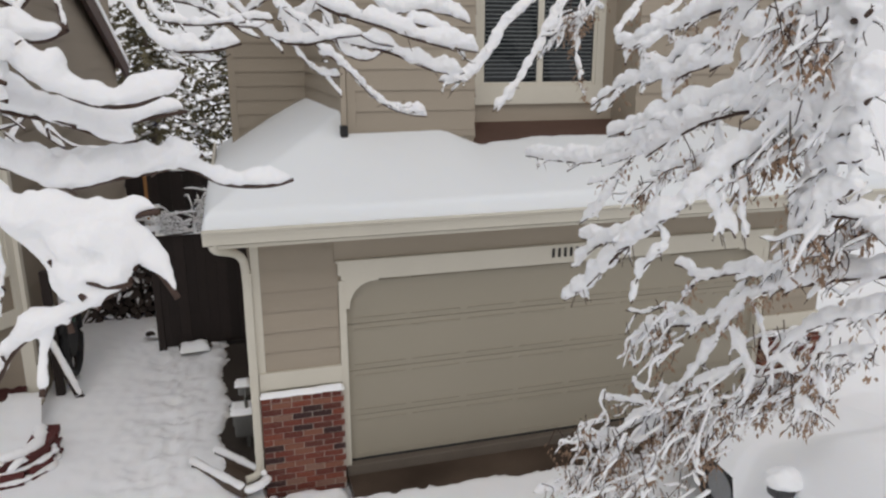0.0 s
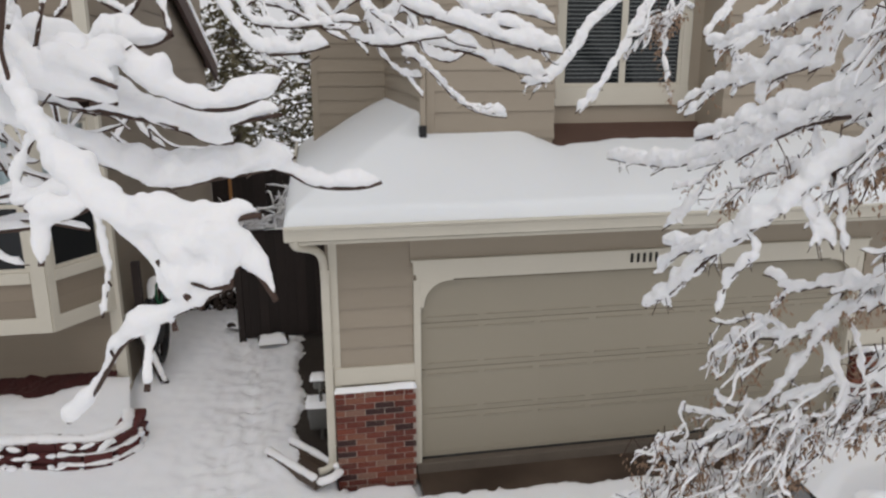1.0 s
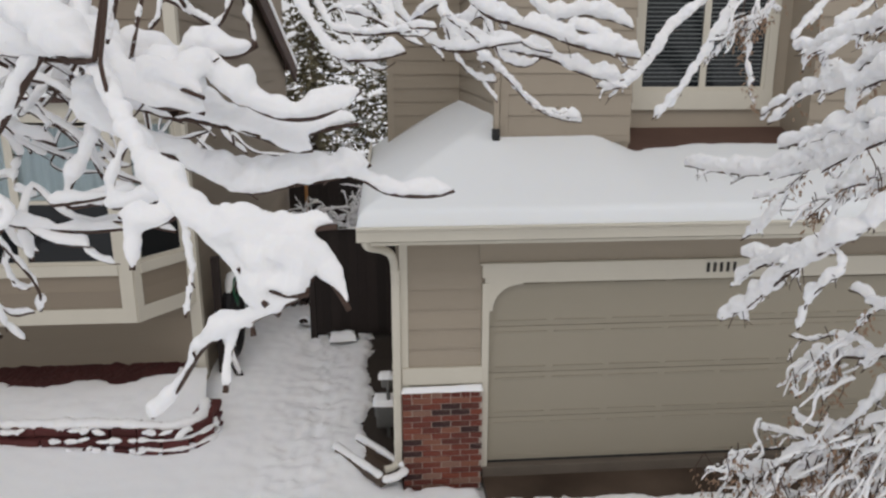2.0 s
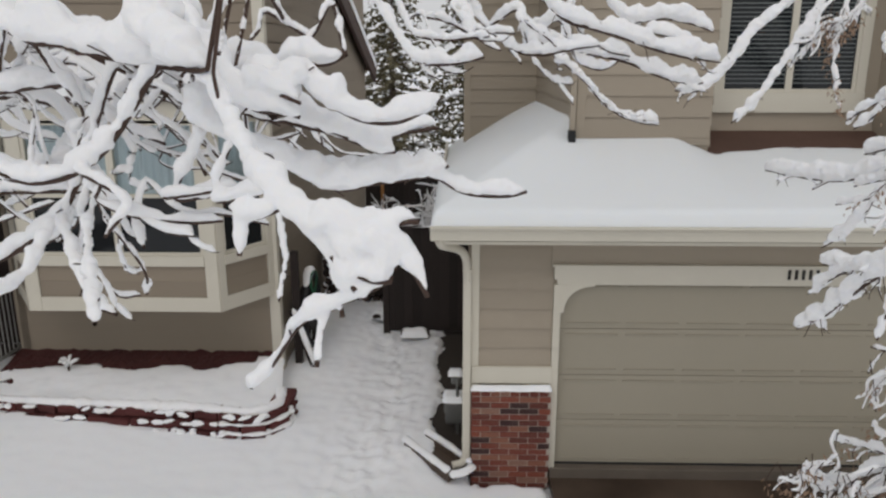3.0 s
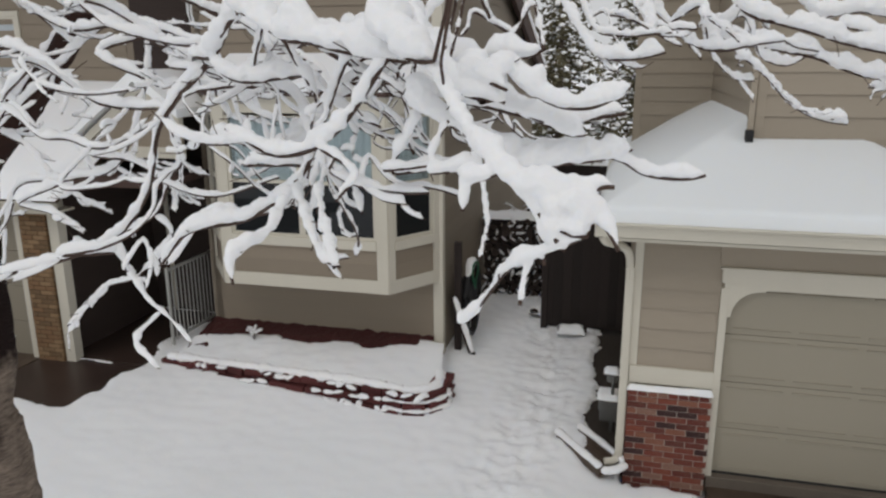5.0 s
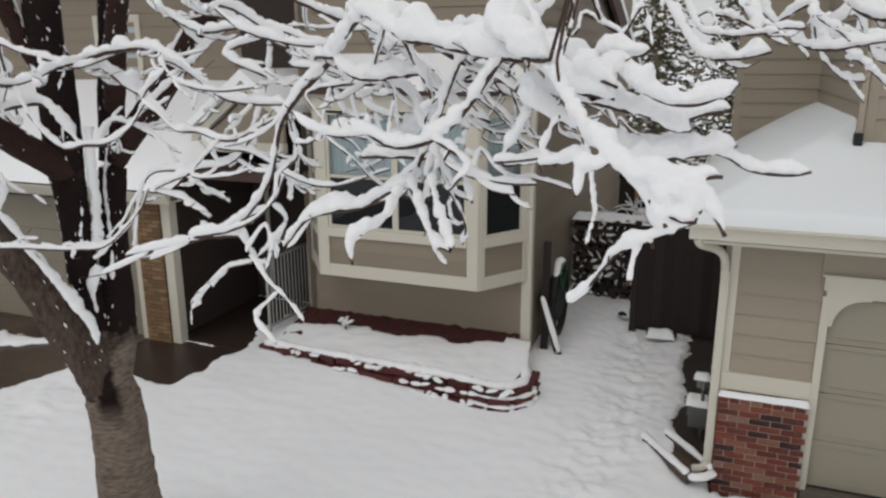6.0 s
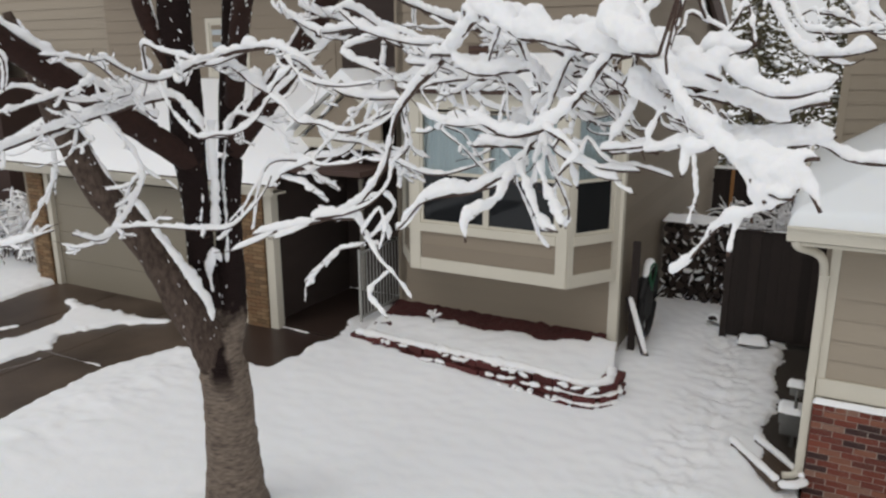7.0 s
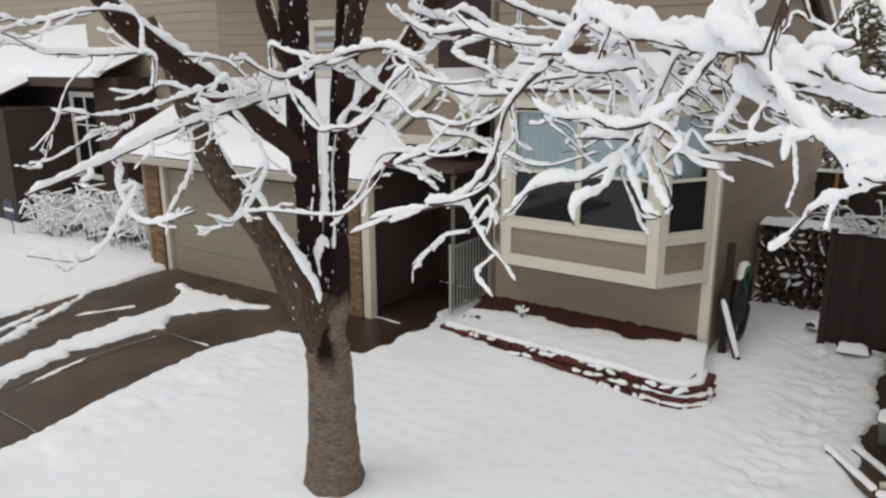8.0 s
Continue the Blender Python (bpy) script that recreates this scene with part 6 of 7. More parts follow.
bough(ash, [(-0.70, -5.27, 4.18), (-0.64, -5.28, 4.17), (-0.56, -5.29, 4.16), (-0.54, -5.29, 4.15)], 0.004, 0.003, 0.008, 2, 0.15)
bough(ash, [(-0.68, -5.20, 4.06), (-0.61, -5.21, 4.03), (-0.54, -5.23, 4.01), (-0.51, -5.24, 3.98)], 0.004, 0.003, 0.010, 2, 0.15)
bough(ash, [(-0.55, -5.14, 4.12), (-0.51, -5.16, 4.08), (-0.47, -5.17, 4.05)], 0.004, 0.003, 0.012, 1, 0.12)
bough(ash, [(-0.73, -5.36, 4.21), (-0.66, -5.37, 4.19), (-0.58, -5.39, 4.17), (-0.53, -5.40, 4.16)], 0.004, 0.002, 0.006, 2, 0.1)
bough(ash, [(-0.66, -5.42, 4.20), (-0.60, -5.44, 4.18), (-0.54, -5.45, 4.16), (-0.48, -5.46, 4.15)], 0.003, 0.002, 0.005, 2, 0.1)
bough(ash, [(-0.68, -5.32, 4.18), (-0.61, -5.34, 4.15), (-0.54, -5.35, 4.14), (-0.50, -5.36, 4.11)], 0.003, 0.002, 0.007, 2, 0.1)
bough(ash, [(-0.64, -5.29, 4.11), (-0.59, -5.30, 4.10), (-0.55, -5.30, 4.11), (-0.52, -5.31, 4.12)], 0.003, 0.002, 0.007, 2, 0.1)
bough(ash, [(-0.62, -5.40, 4.09), (-0.56, -5.42, 4.07), (-0.49, -5.43, 4.04), (-0.45, -5.45, 4.02)], 0.003, 0.002, 0.005, 2, 0.1)
bough(ash, [(-0.63, -5.30, 4.07), (-0.57, -5.32, 4.03), (-0.51, -5.33, 4.02), (-0.49, -5.34, 3.99)], 0.003, 0.002, 0.009, 2, 0.1)
bough(ash, [(-0.88, -5.22, 4.26), (-0.83, -5.24, 4.23), (-0.79, -5.25, 4.19), (-0.75, -5.28, 4.10)], 0.003, 0.002, 0.006, 2, 0.1)
bough(ash, [(-0.93, -5.13, 4.19), (-0.88, -5.14, 4.17), (-0.81, -5.16, 4.14), (-0.77, -5.19, 4.05)], 0.003, 0.002, 0.007, 2, 0.1)
bough(ash, [(-0.81, -5.25, 4.17), (-0.80, -5.27, 4.10), (-0.78, -5.29, 4.05), (-0.77, -5.30, 4.02)], 0.003, 0.002, 0.006, 2, 0.1)
bough(ash, [(-1.01, -5.03, 4.14), (-0.94, -5.04, 4.11), (-0.90, -5.04, 4.15)], 0.003, 0.002, 0.006, 2, 0.1)
bough(ash, [(-0.93, -5.16, 4.07), (-0.88, -5.17, 4.07), (-0.83, -5.17, 4.09)], 0.003, 0.002, 0.008, 2, 0.1)
bough(ash, [(-0.94, -5.17, 4.03), (-0.90, -5.18, 4.01), (-0.83, -5.19, 4.01), (-0.81, -5.19, 4.01)], 0.003, 0.002, 0.007, 2, 0.1)
bough(ash, [(-0.49, -5.21, 4.10), (-0.44, -5.23, 4.06), (-0.36, -5.24, 4.05), (-0.34, -5.24, 4.04)], 0.003, 0.002, 0.005, 2, 0.1)
bough(ash, [(-0.73, -5.31, 3.99), (-0.69, -5.32, 3.97), (-0.64, -5.33, 3.98)], 0.003, 0.002, 0.006, 2, 0.1)
bough(ash, [(-0.58, -5.20, 4.09), (-0.53, -5.22, 4.05), (-0.48, -5.23, 4.03)], 0.003, 0.002, 0.006, 2, 0.1)
bough(ash, [(-0.37, -5.47, 4.14), (-0.34, -5.48, 4.13)], 0.003, 0.002, 0.000, 2, 0.1)
bough(ash, [(-1.29, -5.33, 4.42), (-1.19, -5.39, 4.38), (-1.09, -5.45, 4.33), (-0.99, -5.49, 4.32), (-0.90, -5.52, 4.30), (-0.80, -5.54, 4.28), (-0.71, -5.54, 4.27)], 0.01, 0.004, 0.046, 1, 0.2, True)
bough(ash, [(-1.45, -5.22, 4.30), (-1.42, -5.23, 4.25), (-1.37, -5.24, 4.22), (-1.31, -5.23, 4.21), (-1.23, -5.22, 4.22), (-1.13, -5.22, 4.23)], 0.007, 0.004, 0.032, 1, 0.2, True)
bough(ash, [(-1.13, -5.22, 4.22), (-1.06, -5.23, 4.17), (-0.99, -5.23, 4.12), (-0.89, -5.24, 4.08)], 0.005, 0.004, 0.022, 3, 0.2, True)
bough(ash, [(-1.14, -5.35, 4.33), (-1.13, -5.31, 4.28), (-1.11, -5.27, 4.22), (-1.10, -5.23, 4.16), (-1.11, -5.25, 4.08)], 0.006, 0.004, 0.026, 2, 0.2, True)
bough(ash, [(-0.70, -5.53, 4.27), (-0.72, -5.49, 4.23), (-0.75, -5.46, 4.19)], 0.005, 0.004, 0.010, 2, 0.2, True)
bough(ash, [(-0.95, -5.25, 4.23), (-0.89, -5.27, 4.15), (-0.82, -5.28, 4.10), (-0.77, -5.30, 4.01)], 0.004, 0.004, 0.012, 4, 0.2, True)
bough(ash, [(-0.57, -5.47, 4.46), (-0.59, -5.50, 4.37), (-0.61, -5.52, 4.28)], 0.005, 0.004, 0.010, 1, 0.2, True)
bough(ash, [(-0.77, -5.51, 4.00), (-0.72, -5.50, 3.99), (-0.66, -5.50, 4.00), (-0.62, -5.50, 3.99)], 0.004, 0.004, 0.024, 1, 0.2, True)
bough(ash, [(-0.61, -5.70, 4.02), (-0.61, -5.69, 4.06), (-0.60, -5.67, 4.10), (-0.58, -5.66, 4.14)], 0.004, 0.004, 0.020, 1, 0.2, True)
bough(ash, [(-0.48, -3.97, 4.59), (-0.43, -4.07, 4.45), (-0.36, -4.11, 4.35), (-0.29, -4.15, 4.28), (-0.22, -4.17, 4.27), (-0.13, -4.19, 4.28), (-0.04, -4.20, 4.30)], 0.009, 0.004, 0.034, 2, 0.18, True)
bough(ash, [(-0.40, -3.90, 4.52), (-0.33, -4.05, 4.40), (-0.25, -4.08, 4.37), (-0.13, -4.11, 4.37), (-0.02, -4.13, 4.38)], 0.006, 0.004, 0.018, 3, 0.18, True)
bough(ash, [(-0.29, -3.99, 4.47), (-0.25, -4.08, 4.37), (-0.21, -4.10, 4.32)], 0.004, 0.004, 0.010, 1, 0.18, True)
bough(ash, [(-0.06, -3.80, 4.38), (-0.01, -3.82, 4.35), (0.04, -3.84, 4.33)], 0.005, 0.004, 0.016, 1, 0.18, True)
bough(ash, [(-0.14, -3.40, 4.64), (-0.05, -3.46, 4.49), (0.04, -3.45, 4.40), (0.14, -3.44, 4.33), (0.25, -3.42, 4.31), (0.36, -3.44, 4.33), (0.54, -3.42, 4.36)], 0.01, 0.004, 0.036, 2, 0.18, True)
bough(ash, [(0.10, -3.43, 4.34), (0.14, -3.45, 4.30), (0.16, -3.46, 4.27)], 0.004, 0.004, 0.014, 0, 0.18, True)
bough(ash, [(0.30, -2.30, 4.35), (0.35, -2.23, 4.27), (0.43, -2.16, 4.19), (0.53, -2.10, 4.13), (0.58, -2.13, 4.06), (0.62, -2.15, 4.00)], 0.007, 0.004, 0.027, 1, 0.18, True)
bough(ash, [(0.49, -2.08, 4.15), (0.57, -2.11, 4.14), (0.62, -2.12, 4.13)], 0.005, 0.004, 0.026, 0, 0.18, True)
bough(ash, [(0.33, -2.38, 4.50), (0.46, -2.24, 4.33), (0.58, -2.19, 4.24), (0.71, -2.14, 4.13), (0.86, -2.00, 3.99), (1.04, -1.86, 3.89), (1.21, -1.70, 3.84), (1.33, -1.63, 3.82)], 0.008, 0.004, 0.031, 1, 0.18, True)
bough(ash, [(1.12, -1.78, 3.87), (1.23, -1.70, 3.86), (1.31, -1.62, 3.83)], 0.006, 0.004, 0.040, 0, 0.18, True)
bough(ash, [(0.14, -3.35, 4.68), (0.37, -3.35, 4.49), (0.51, -3.34, 4.44), (0.68, -3.34, 4.39), (0.80, -3.32, 4.35), (0.95, -3.32, 4.31), (1.08, -3.30, 4.29), (1.18, -3.27, 4.28)], 0.014, 0.004, 0.050, 2, 0.18, True)
bough(ash, [(0.81, -3.31, 4.42), (0.96, -3.30, 4.38), (1.08, -3.28, 4.35)], 0.008, 0.004, 0.045, 0, 0.18, True)
bough(ash, [(0.30, -2.93, 4.39), (0.58, -2.91, 4.32), (0.77, -2.91, 4.28), (0.91, -2.90, 4.23), (1.04, -2.90, 4.18), (1.17, -2.93, 4.16), (1.21, -2.94, 4.17)], 0.011, 0.004, 0.050, 2, 0.18, True)
bough(ash, [(0.54, -3.01, 4.70), (0.75, -3.01, 4.50), (0.93, -3.05, 4.50), (1.08, -3.09, 4.47), (1.18, -3.13, 4.43)], 0.01, 0.004, 0.044, 2, 0.18, True)
bough(ash, [(0.37, -3.13, 4.49), (0.43, -3.12, 4.41), (0.47, -3.10, 4.31), (0.53, -3.07, 4.26), (0.62, -3.10, 4.24), (0.70, -3.10, 4.28)], 0.008, 0.004, 0.030, 1, 0.18, True)
bough(ash, [(0.55, -3.10, 4.38), (0.66, -3.09, 4.33), (0.77, -3.06, 4.31)], 0.005, 0.004, 0.024, 1, 0.18, True)
bough(ash, [(0.12, -3.60, 4.51), (0.17, -3.63, 4.45), (0.25, -3.61, 4.40), (0.31, -3.58, 4.35)], 0.006, 0.004, 0.026, 2, 0.18, True)
bough(ash, [(-0.17, -3.74, 4.51), (-0.10, -3.78, 4.45), (-0.03, -3.80, 4.41), (0.10, -3.84, 4.40)], 0.006, 0.004, 0.020, 2, 0.18, True)
bough(ash, [(-1.77, -4.75, 4.24), (-1.53, -4.83, 4.23), (-1.32, -4.83, 4.28), (-1.18, -4.88, 4.18), (-1.08, -4.96, 4.03)], 0.007, 0.004, 0.023, 4, 0.3)
bough(ash, [(-0.88, -5.07, 4.31), (-1.05, -5.15, 4.16), (-1.18, -5.11, 4.06), (-1.33, -4.97, 3.98)], 0.007, 0.004, 0.032, 4, 0.3, True)
bough(ash, [(-1.24, -5.15, 4.01), (-1.34, -5.2, 4.01), (-1.5, -5.18, 4.04)], 0.005, 0.004, 0.028, 3, 0.25, True)
bough(ash, [(-1.11, -5.2, 3.96), (-1.2, -5.25, 3.96), (-1.36, -5.23, 3.95)], 0.006, 0.004, 0.034, 2, 0.2, True)
bough(ash, [(-1.0, -5.37, 3.98), (-0.92, -5.4, 3.92), (-0.88, -5.45, 3.86)], 0.004, 0.004, 0.019, 1, 0.15, True)
bough(ash, [(-1.01, -5.38, 3.98), (-0.99, -5.49, 3.9), (-0.79, -5.88, 3.83)], 0.004, 0.004, 0.015, 1, 0.12, True)
bough(ash, [(-1.03, -5.38, 4.02), (-1.0, -5.38, 3.92), (-0.96, -5.29, 3.76), (-0.99, -5.22, 3.67)], 0.003, 0.004, 0.013, 2, 0.12, True)
bough(ash, [(-1.51, -4.9, 4.5), (-1.61, -4.95, 4.29), (-1.88, -4.89, 4.06), (-1.98, -4.87, 3.8), (-2.13, -4.89, 3.6), (-2.37, -4.98, 3.49), (-2.61, -5.09, 3.44)], 0.014, 0.006, 0.036, 3, 0.35)
bough(ash, [(-1.92, -5.05, 3.41), (-1.83, -5.03, 3.31), (-1.76, -5.02, 3.22)], 0.004, 0.004, 0.021, 2, 0.15)
bough(ash, [(-1.9, -5.15, 3.27), (-1.81, -5.19, 3.2), (-1.79, -5.18, 3.18)], 0.003, 0.004, 0.023, 0, 0.15)
bough(ash, [(-0.96, -5.31, 4.29), (-1.05, -5.35, 4.05), (-1.13, -5.36, 3.91), (-1.3, -5.35, 3.8), (-1.47, -5.39, 3.76), (-1.6, -5.38, 3.64)], 0.010, 0.004, 0.026, 3, 0.25, True)
bough(ash, [(-1.13, -5.36, 3.91), (-1.15, -5.5, 3.8), (-1.21, -5.6, 3.75), (-1.2, -5.62, 3.68)], 0.004, 0.004, 0.023, 1, 0.15, True)
bough(ash, [(-1.13, -5.35, 3.91), (-1.02, -5.49, 3.81), (-0.97, -5.54, 3.75), (-0.9, -5.58, 3.74)], 0.004, 0.004, 0.019, 1, 0.15, True)
bough(ash, [(-0.75, -5.56, 4.3), (-0.92, -5.52, 4.09), (-1.1, -5.49, 4.02), (-1.28, -5.46, 4.09)], 0.009, 0.004, 0.024, 3, 0.25, True)
bough(ash, [(-0.96, -5.54, 4.05), (-0.86, -5.56, 3.99), (-0.9, -5.59, 3.92)], 0.004, 0.004, 0.019, 1, 0.15, True)
bough(ash, [(-0.5, -5.6, 4.21), (-0.78, -5.26, 4.3), (-1.12, -4.84, 4.37), (-1.61, -4.39, 4.38), (-2.41, -3.69, 4.55), (-3.51, -3.01, 4.91)], 0.019, 0.008, 0.032, 3, 0.4)
bough(ash, [(-3.68, -3.24, 4.64), (-2.84, -3.84, 4.48), (-2.21, -4.37, 4.34), (-1.74, -4.68, 4.29)], 0.013, 0.005, 0.033, 3, 0.4)
bough(ash, [(-2.57, -4.3, 3.78), (-2.86, -4.29, 3.7), (-3.24, -4.23, 3.64), (-3.36, -4.26, 3.38), (-3.59, -4.25, 3.21), (-3.9, -4.3, 3.18)], 0.008, 0.004, 0.027, 3, 0.3)
bough(ash, [(-3.08, -4.02, 4.24), (-3.29, -4.08, 4.05), (-3.59, -4.12, 3.81), (-3.86, -4.12, 3.77)], 0.009, 0.004, 0.033, 3, 0.35)
bough(ash, [(-1.96, -4.85, 3.82), (-1.73, -4.83, 3.76), (-1.46, -4.79, 3.84)], 0.005, 0.004, 0.013, 3, 0.2)
bough(ash, [(-2.6, -4.29, 4.3), (-2.12, -4.44, 4.16), (-1.66, -4.64, 4.13), (-1.48, -4.79, 3.93)], 0.009, 0.004, 0.025, 4, 0.35)
bough(ash, [(-1.9, -4.77, 4.25), (-1.64, -4.85, 4.22), (-1.52, -4.9, 4.12)], 0.006, 0.004, 0.023, 4, 0.3)
bough(ash, [(-4.18, -4.13, 4.02), (-4.16, -4.72, 3.93), (-4.07, -5.28, 3.83), (-4.08, -5.7, 3.7), (-4.06, -6.13, 3.59)], 0.015, 0.005, 0.041, 3, 0.4)
bough(ash, [(-4.12, -5.57, 3.65), (-4.01, -5.64, 3.5), (-3.84, -5.61, 3.36), (-3.62, -5.44, 3.43)], 0.007, 0.004, 0.032, 2, 0.25)
bough(ash, [(-3.98, -5.56, 3.56), (-3.93, -5.76, 3.34), (-3.9, -5.96, 3.22), (-3.94, -6.24, 3.3)], 0.006, 0.004, 0.029, 2, 0.3)
bough(ash, [(-3.98, -4.57, 3.54), (-3.77, -5.02, 3.29), (-3.73, -5.27, 3.36)], 0.007, 0.004, 0.029, 4, 0.25)
bough(ash, [(-3.5, -4.3, 4.29), (-2.97, -4.38, 4.32), (-2.47, -4.51, 4.1), (-2.0, -4.69, 4.08)], 0.014, 0.004, 0.036, 4, 0.4)
bough(ash, [(-3.63, -3.88, 4.14), (-3.56, -4.35, 4.26), (-3.48, -4.84, 4.16), (-3.34, -5.28, 4.29)], 0.010, 0.004, 0.032, 4, 0.35)
bough(ash, [(-4.1, -4.33, 4.22), (-4.11, -4.49, 4.07), (-4.13, -4.84, 4.03), (-4.23, -5.13, 4.12), (-4.22, -5.3, 4.06)], 0.009, 0.004, 0.029, 4, 0.3)
bough(ash, [(-4.28, -4.48, 3.38), (-4.17, -4.75, 3.15), (-4.21, -4.92, 3.26)], 0.005, 0.004, 0.023, 4, 0.25)
bough(ash, [(-3.72, -3.97, 3.91), (-3.34, -4.05, 3.84), (-3.06, -4.12, 3.63), (-2.77, -4.17, 3.52)], 0.008, 0.004, 0.027, 5, 0.25)
bough(ash, [(-2.01, -4.6, 3.87), (-2.11, -4.55, 3.77), (-2.23, -4.53, 3.59), (-2.53, -4.52, 3.46)], 0.008, 0.004, 0.027, 4, 0.3)
bough(ash, [(-1.14, -5.18, 4.01), (-1.22, -5.12, 3.85), (-1.39, -5.1, 3.76), (-1.59, -5.08, 3.76), (-1.71, -5.04, 3.65)], 0.007, 0.004, 0.025, 4, 0.22)
bough(ash, [(-1.23, -5.13, 3.82), (-1.13, -5.12, 3.64), (-1.06, -5.11, 3.63)], 0.004, 0.004, 0.017, 4, 0.16)
bough(ash, [(-3.21, -4.07, 4.58), (-2.92, -4.09, 4.43), (-2.42, -4.24, 4.44), (-1.95, -4.43, 4.34)], 0.009, 0.004, 0.030, 5, 0.3)
bough(ash, [(-1.22, -5.31, 4.38), (-1.3, -5.23, 4.24), (-1.24, -5.21, 4.18), (-1.26, -5.22, 4.04)], 0.005, 0.004, 0.017, 5, 0.2)
bough(ash, [(-1.14, -5.18, 4.03), (-1.23, -5.1, 4.16), (-1.43, -5.07, 4.19), (-1.68, -4.97, 4.17)], 0.007, 0.004, 0.025, 4, 0.22)
bough(ash, [(-1.1, -5.27, 4.02), (-1.25, -5.23, 3.98), (-1.43, -5.18, 4.06)], 0.006, 0.004, 0.025, 4, 0.2)
bough(ash, [(-0.93, -5.54, 3.99), (-0.86, -5.52, 3.95), (-0.75, -5.49, 3.93), (-0.68, -5.47, 3.93)], 0.005, 0.004, 0.019, 4, 0.16)
bough(ash, [(-1.61, -5.05, 4.02), (-1.46, -5.1, 3.92), (-1.4, -5.08, 3.85)], 0.004, 0.004, 0.013, 4, 0.16)
bough(ash, [(-2.75, -4.35, 3.9), (-2.62, -4.39, 3.84), (-2.34, -4.45, 3.82), (-2.13, -4.46, 3.69)], 0.007, 0.004, 0.027, 5, 0.25)
bough(ash, [(-2.16, -4.51, 3.5), (-2.33, -4.55, 3.31), (-2.51, -4.56, 3.24), (-2.69, -4.62, 3.06)], 0.005, 0.004, 0.023, 5, 0.22)
bough(ash, [(-1.03, -5.26, 3.91), (-1.0, -5.26, 3.85), (-0.96, -5.25, 3.83)], 0.004, 0.004, 0.021, 3, 0.12)
bough(ash, [(-4.16, -4.7, 4.15), (-4.12, -4.81, 4.12), (-4.14, -5.18, 4.02), (-4.14, -5.56, 3.96), (-4.18, -5.83, 4.0)], 0.008, 0.004, 0.023, 5, 0.28)
bough(ash, [(-4.18, -5.43, 3.89), (-4.19, -5.65, 3.85), (-4.2, -5.9, 3.74), (-4.16, -6.06, 3.73)], 0.006, 0.004, 0.017, 5, 0.24)
bough(ash, [(-4.11, -5.31, 4.31), (-4.17, -5.58, 4.3), (-4.22, -5.87, 4.32), (-4.2, -6.06, 4.41)], 0.007, 0.004, 0.023, 5, 0.28)
bough(ash, [(-4.13, -5.05, 3.64), (-4.08, -5.2, 3.47), (-4.04, -5.38, 3.28)], 0.006, 0.004, 0.023, 4, 0.22)
bough(ash, [(-4.19, -5.62, 4.26), (-4.17, -5.78, 4.14), (-4.2, -5.87, 3.93), (-4.22, -5.95, 3.72)], 0.004, 0.004, 0.010, 5, 0.22)
bough(ash, [(-4.16, -4.27, 3.9), (-4.13, -4.52, 4.11), (-4.08, -4.76, 4.26), (-4.08, -5.08, 4.3)], 0.008, 0.004, 0.025, 5, 0.26)
bough(ash, [(-4.21, -5.29, 4.52), (-4.17, -5.6, 4.54), (-4.21, -5.87, 4.47), (-4.22, -6.12, 4.49)], 0.007, 0.004, 0.023, 5, 0.28)
bough(ash, [(-1.48, -5.05, 4.45), (-1.40, -5.08, 4.39), (-1.28, -5.11, 4.33), (-1.18, -5.15, 4.25), (-1.08, -5.19, 4.19), (-1.00, -5.18, 4.12), (-0.91, -5.16, 4.04)], 0.006, 0.004, 0.020, 3, 0.2)
bough(ash, [(-1.09, -5.36, 4.39), (-0.99, -5.33, 4.33), (-0.90, -5.31, 4.31), (-0.82, -5.28, 4.28), (-0.75, -5.26, 4.28)], 0.008, 0.004, 0.034, 2, 0.2)
bough(ash, [(-0.99, -5.25, 4.21), (-0.91, -5.23, 4.21), (-0.84, -5.20, 4.20), (-0.79, -5.19, 4.16), (-0.74, -5.17, 4.17)], 0.006, 0.004, 0.012, 3, 0.15)
bough(ash, [(-0.75, -5.25, 4.28), (-0.81, -5.29, 4.26), (-0.81, -5.30, 4.20), (-0.77, -5.31, 4.11), (-0.72, -5.31, 4.04)], 0.006, 0.004, 0.009, 3, 0.15)
bough(ash, [(-1.40, -5.07, 4.25), (-1.31, -5.05, 4.21), (-1.23, -5.01, 4.23), (-1.18, -4.99, 4.24)], 0.006, 0.004, 0.024, 2, 0.2)
bough(ash, [(-1.07, -5.25, 4.34), (-0.97, -5.23, 4.27), (-0.90, -5.22, 4.22), (-0.86, -5.21, 4.17)], 0.005, 0.004, 0.012, 3, 0.15)
bough(ash, [(-1.00, -5.26, 4.21), (-0.91, -5.24, 4.14), (-0.82, -5.22, 4.09), (-0.76, -5.21, 4.05)], 0.004, 0.004, 0.011, 4, 0.15)
bough(ash, [(-0.93, -5.24, 4.17), (-0.83, -5.23, 4.07), (-0.78, -5.23, 4.02), (-0.70, -5.21, 3.98)], 0.004, 0.004, 0.011, 4, 0.15)
bough(ash, [(-0.98, -5.18, 4.08), (-0.89, -5.16, 4.04), (-0.80, -5.12, 4.04)], 0.004, 0.004, 0.012, 4, 0.14)
bough(ash, [(-0.85, -5.47, 4.02), (-0.80, -5.47, 3.97), (-0.75, -5.46, 3.94), (-0.69, -5.44, 3.94), (-0.59, -5.41, 3.91)], 0.004, 0.004, 0.012, 1, 0.2)
bough(ash, [(-0.77, -5.56, 4.00), (-0.68, -5.53, 4.01), (-0.63, -5.50, 4.02)], 0.004, 0.004, 0.018, 1, 0.2)
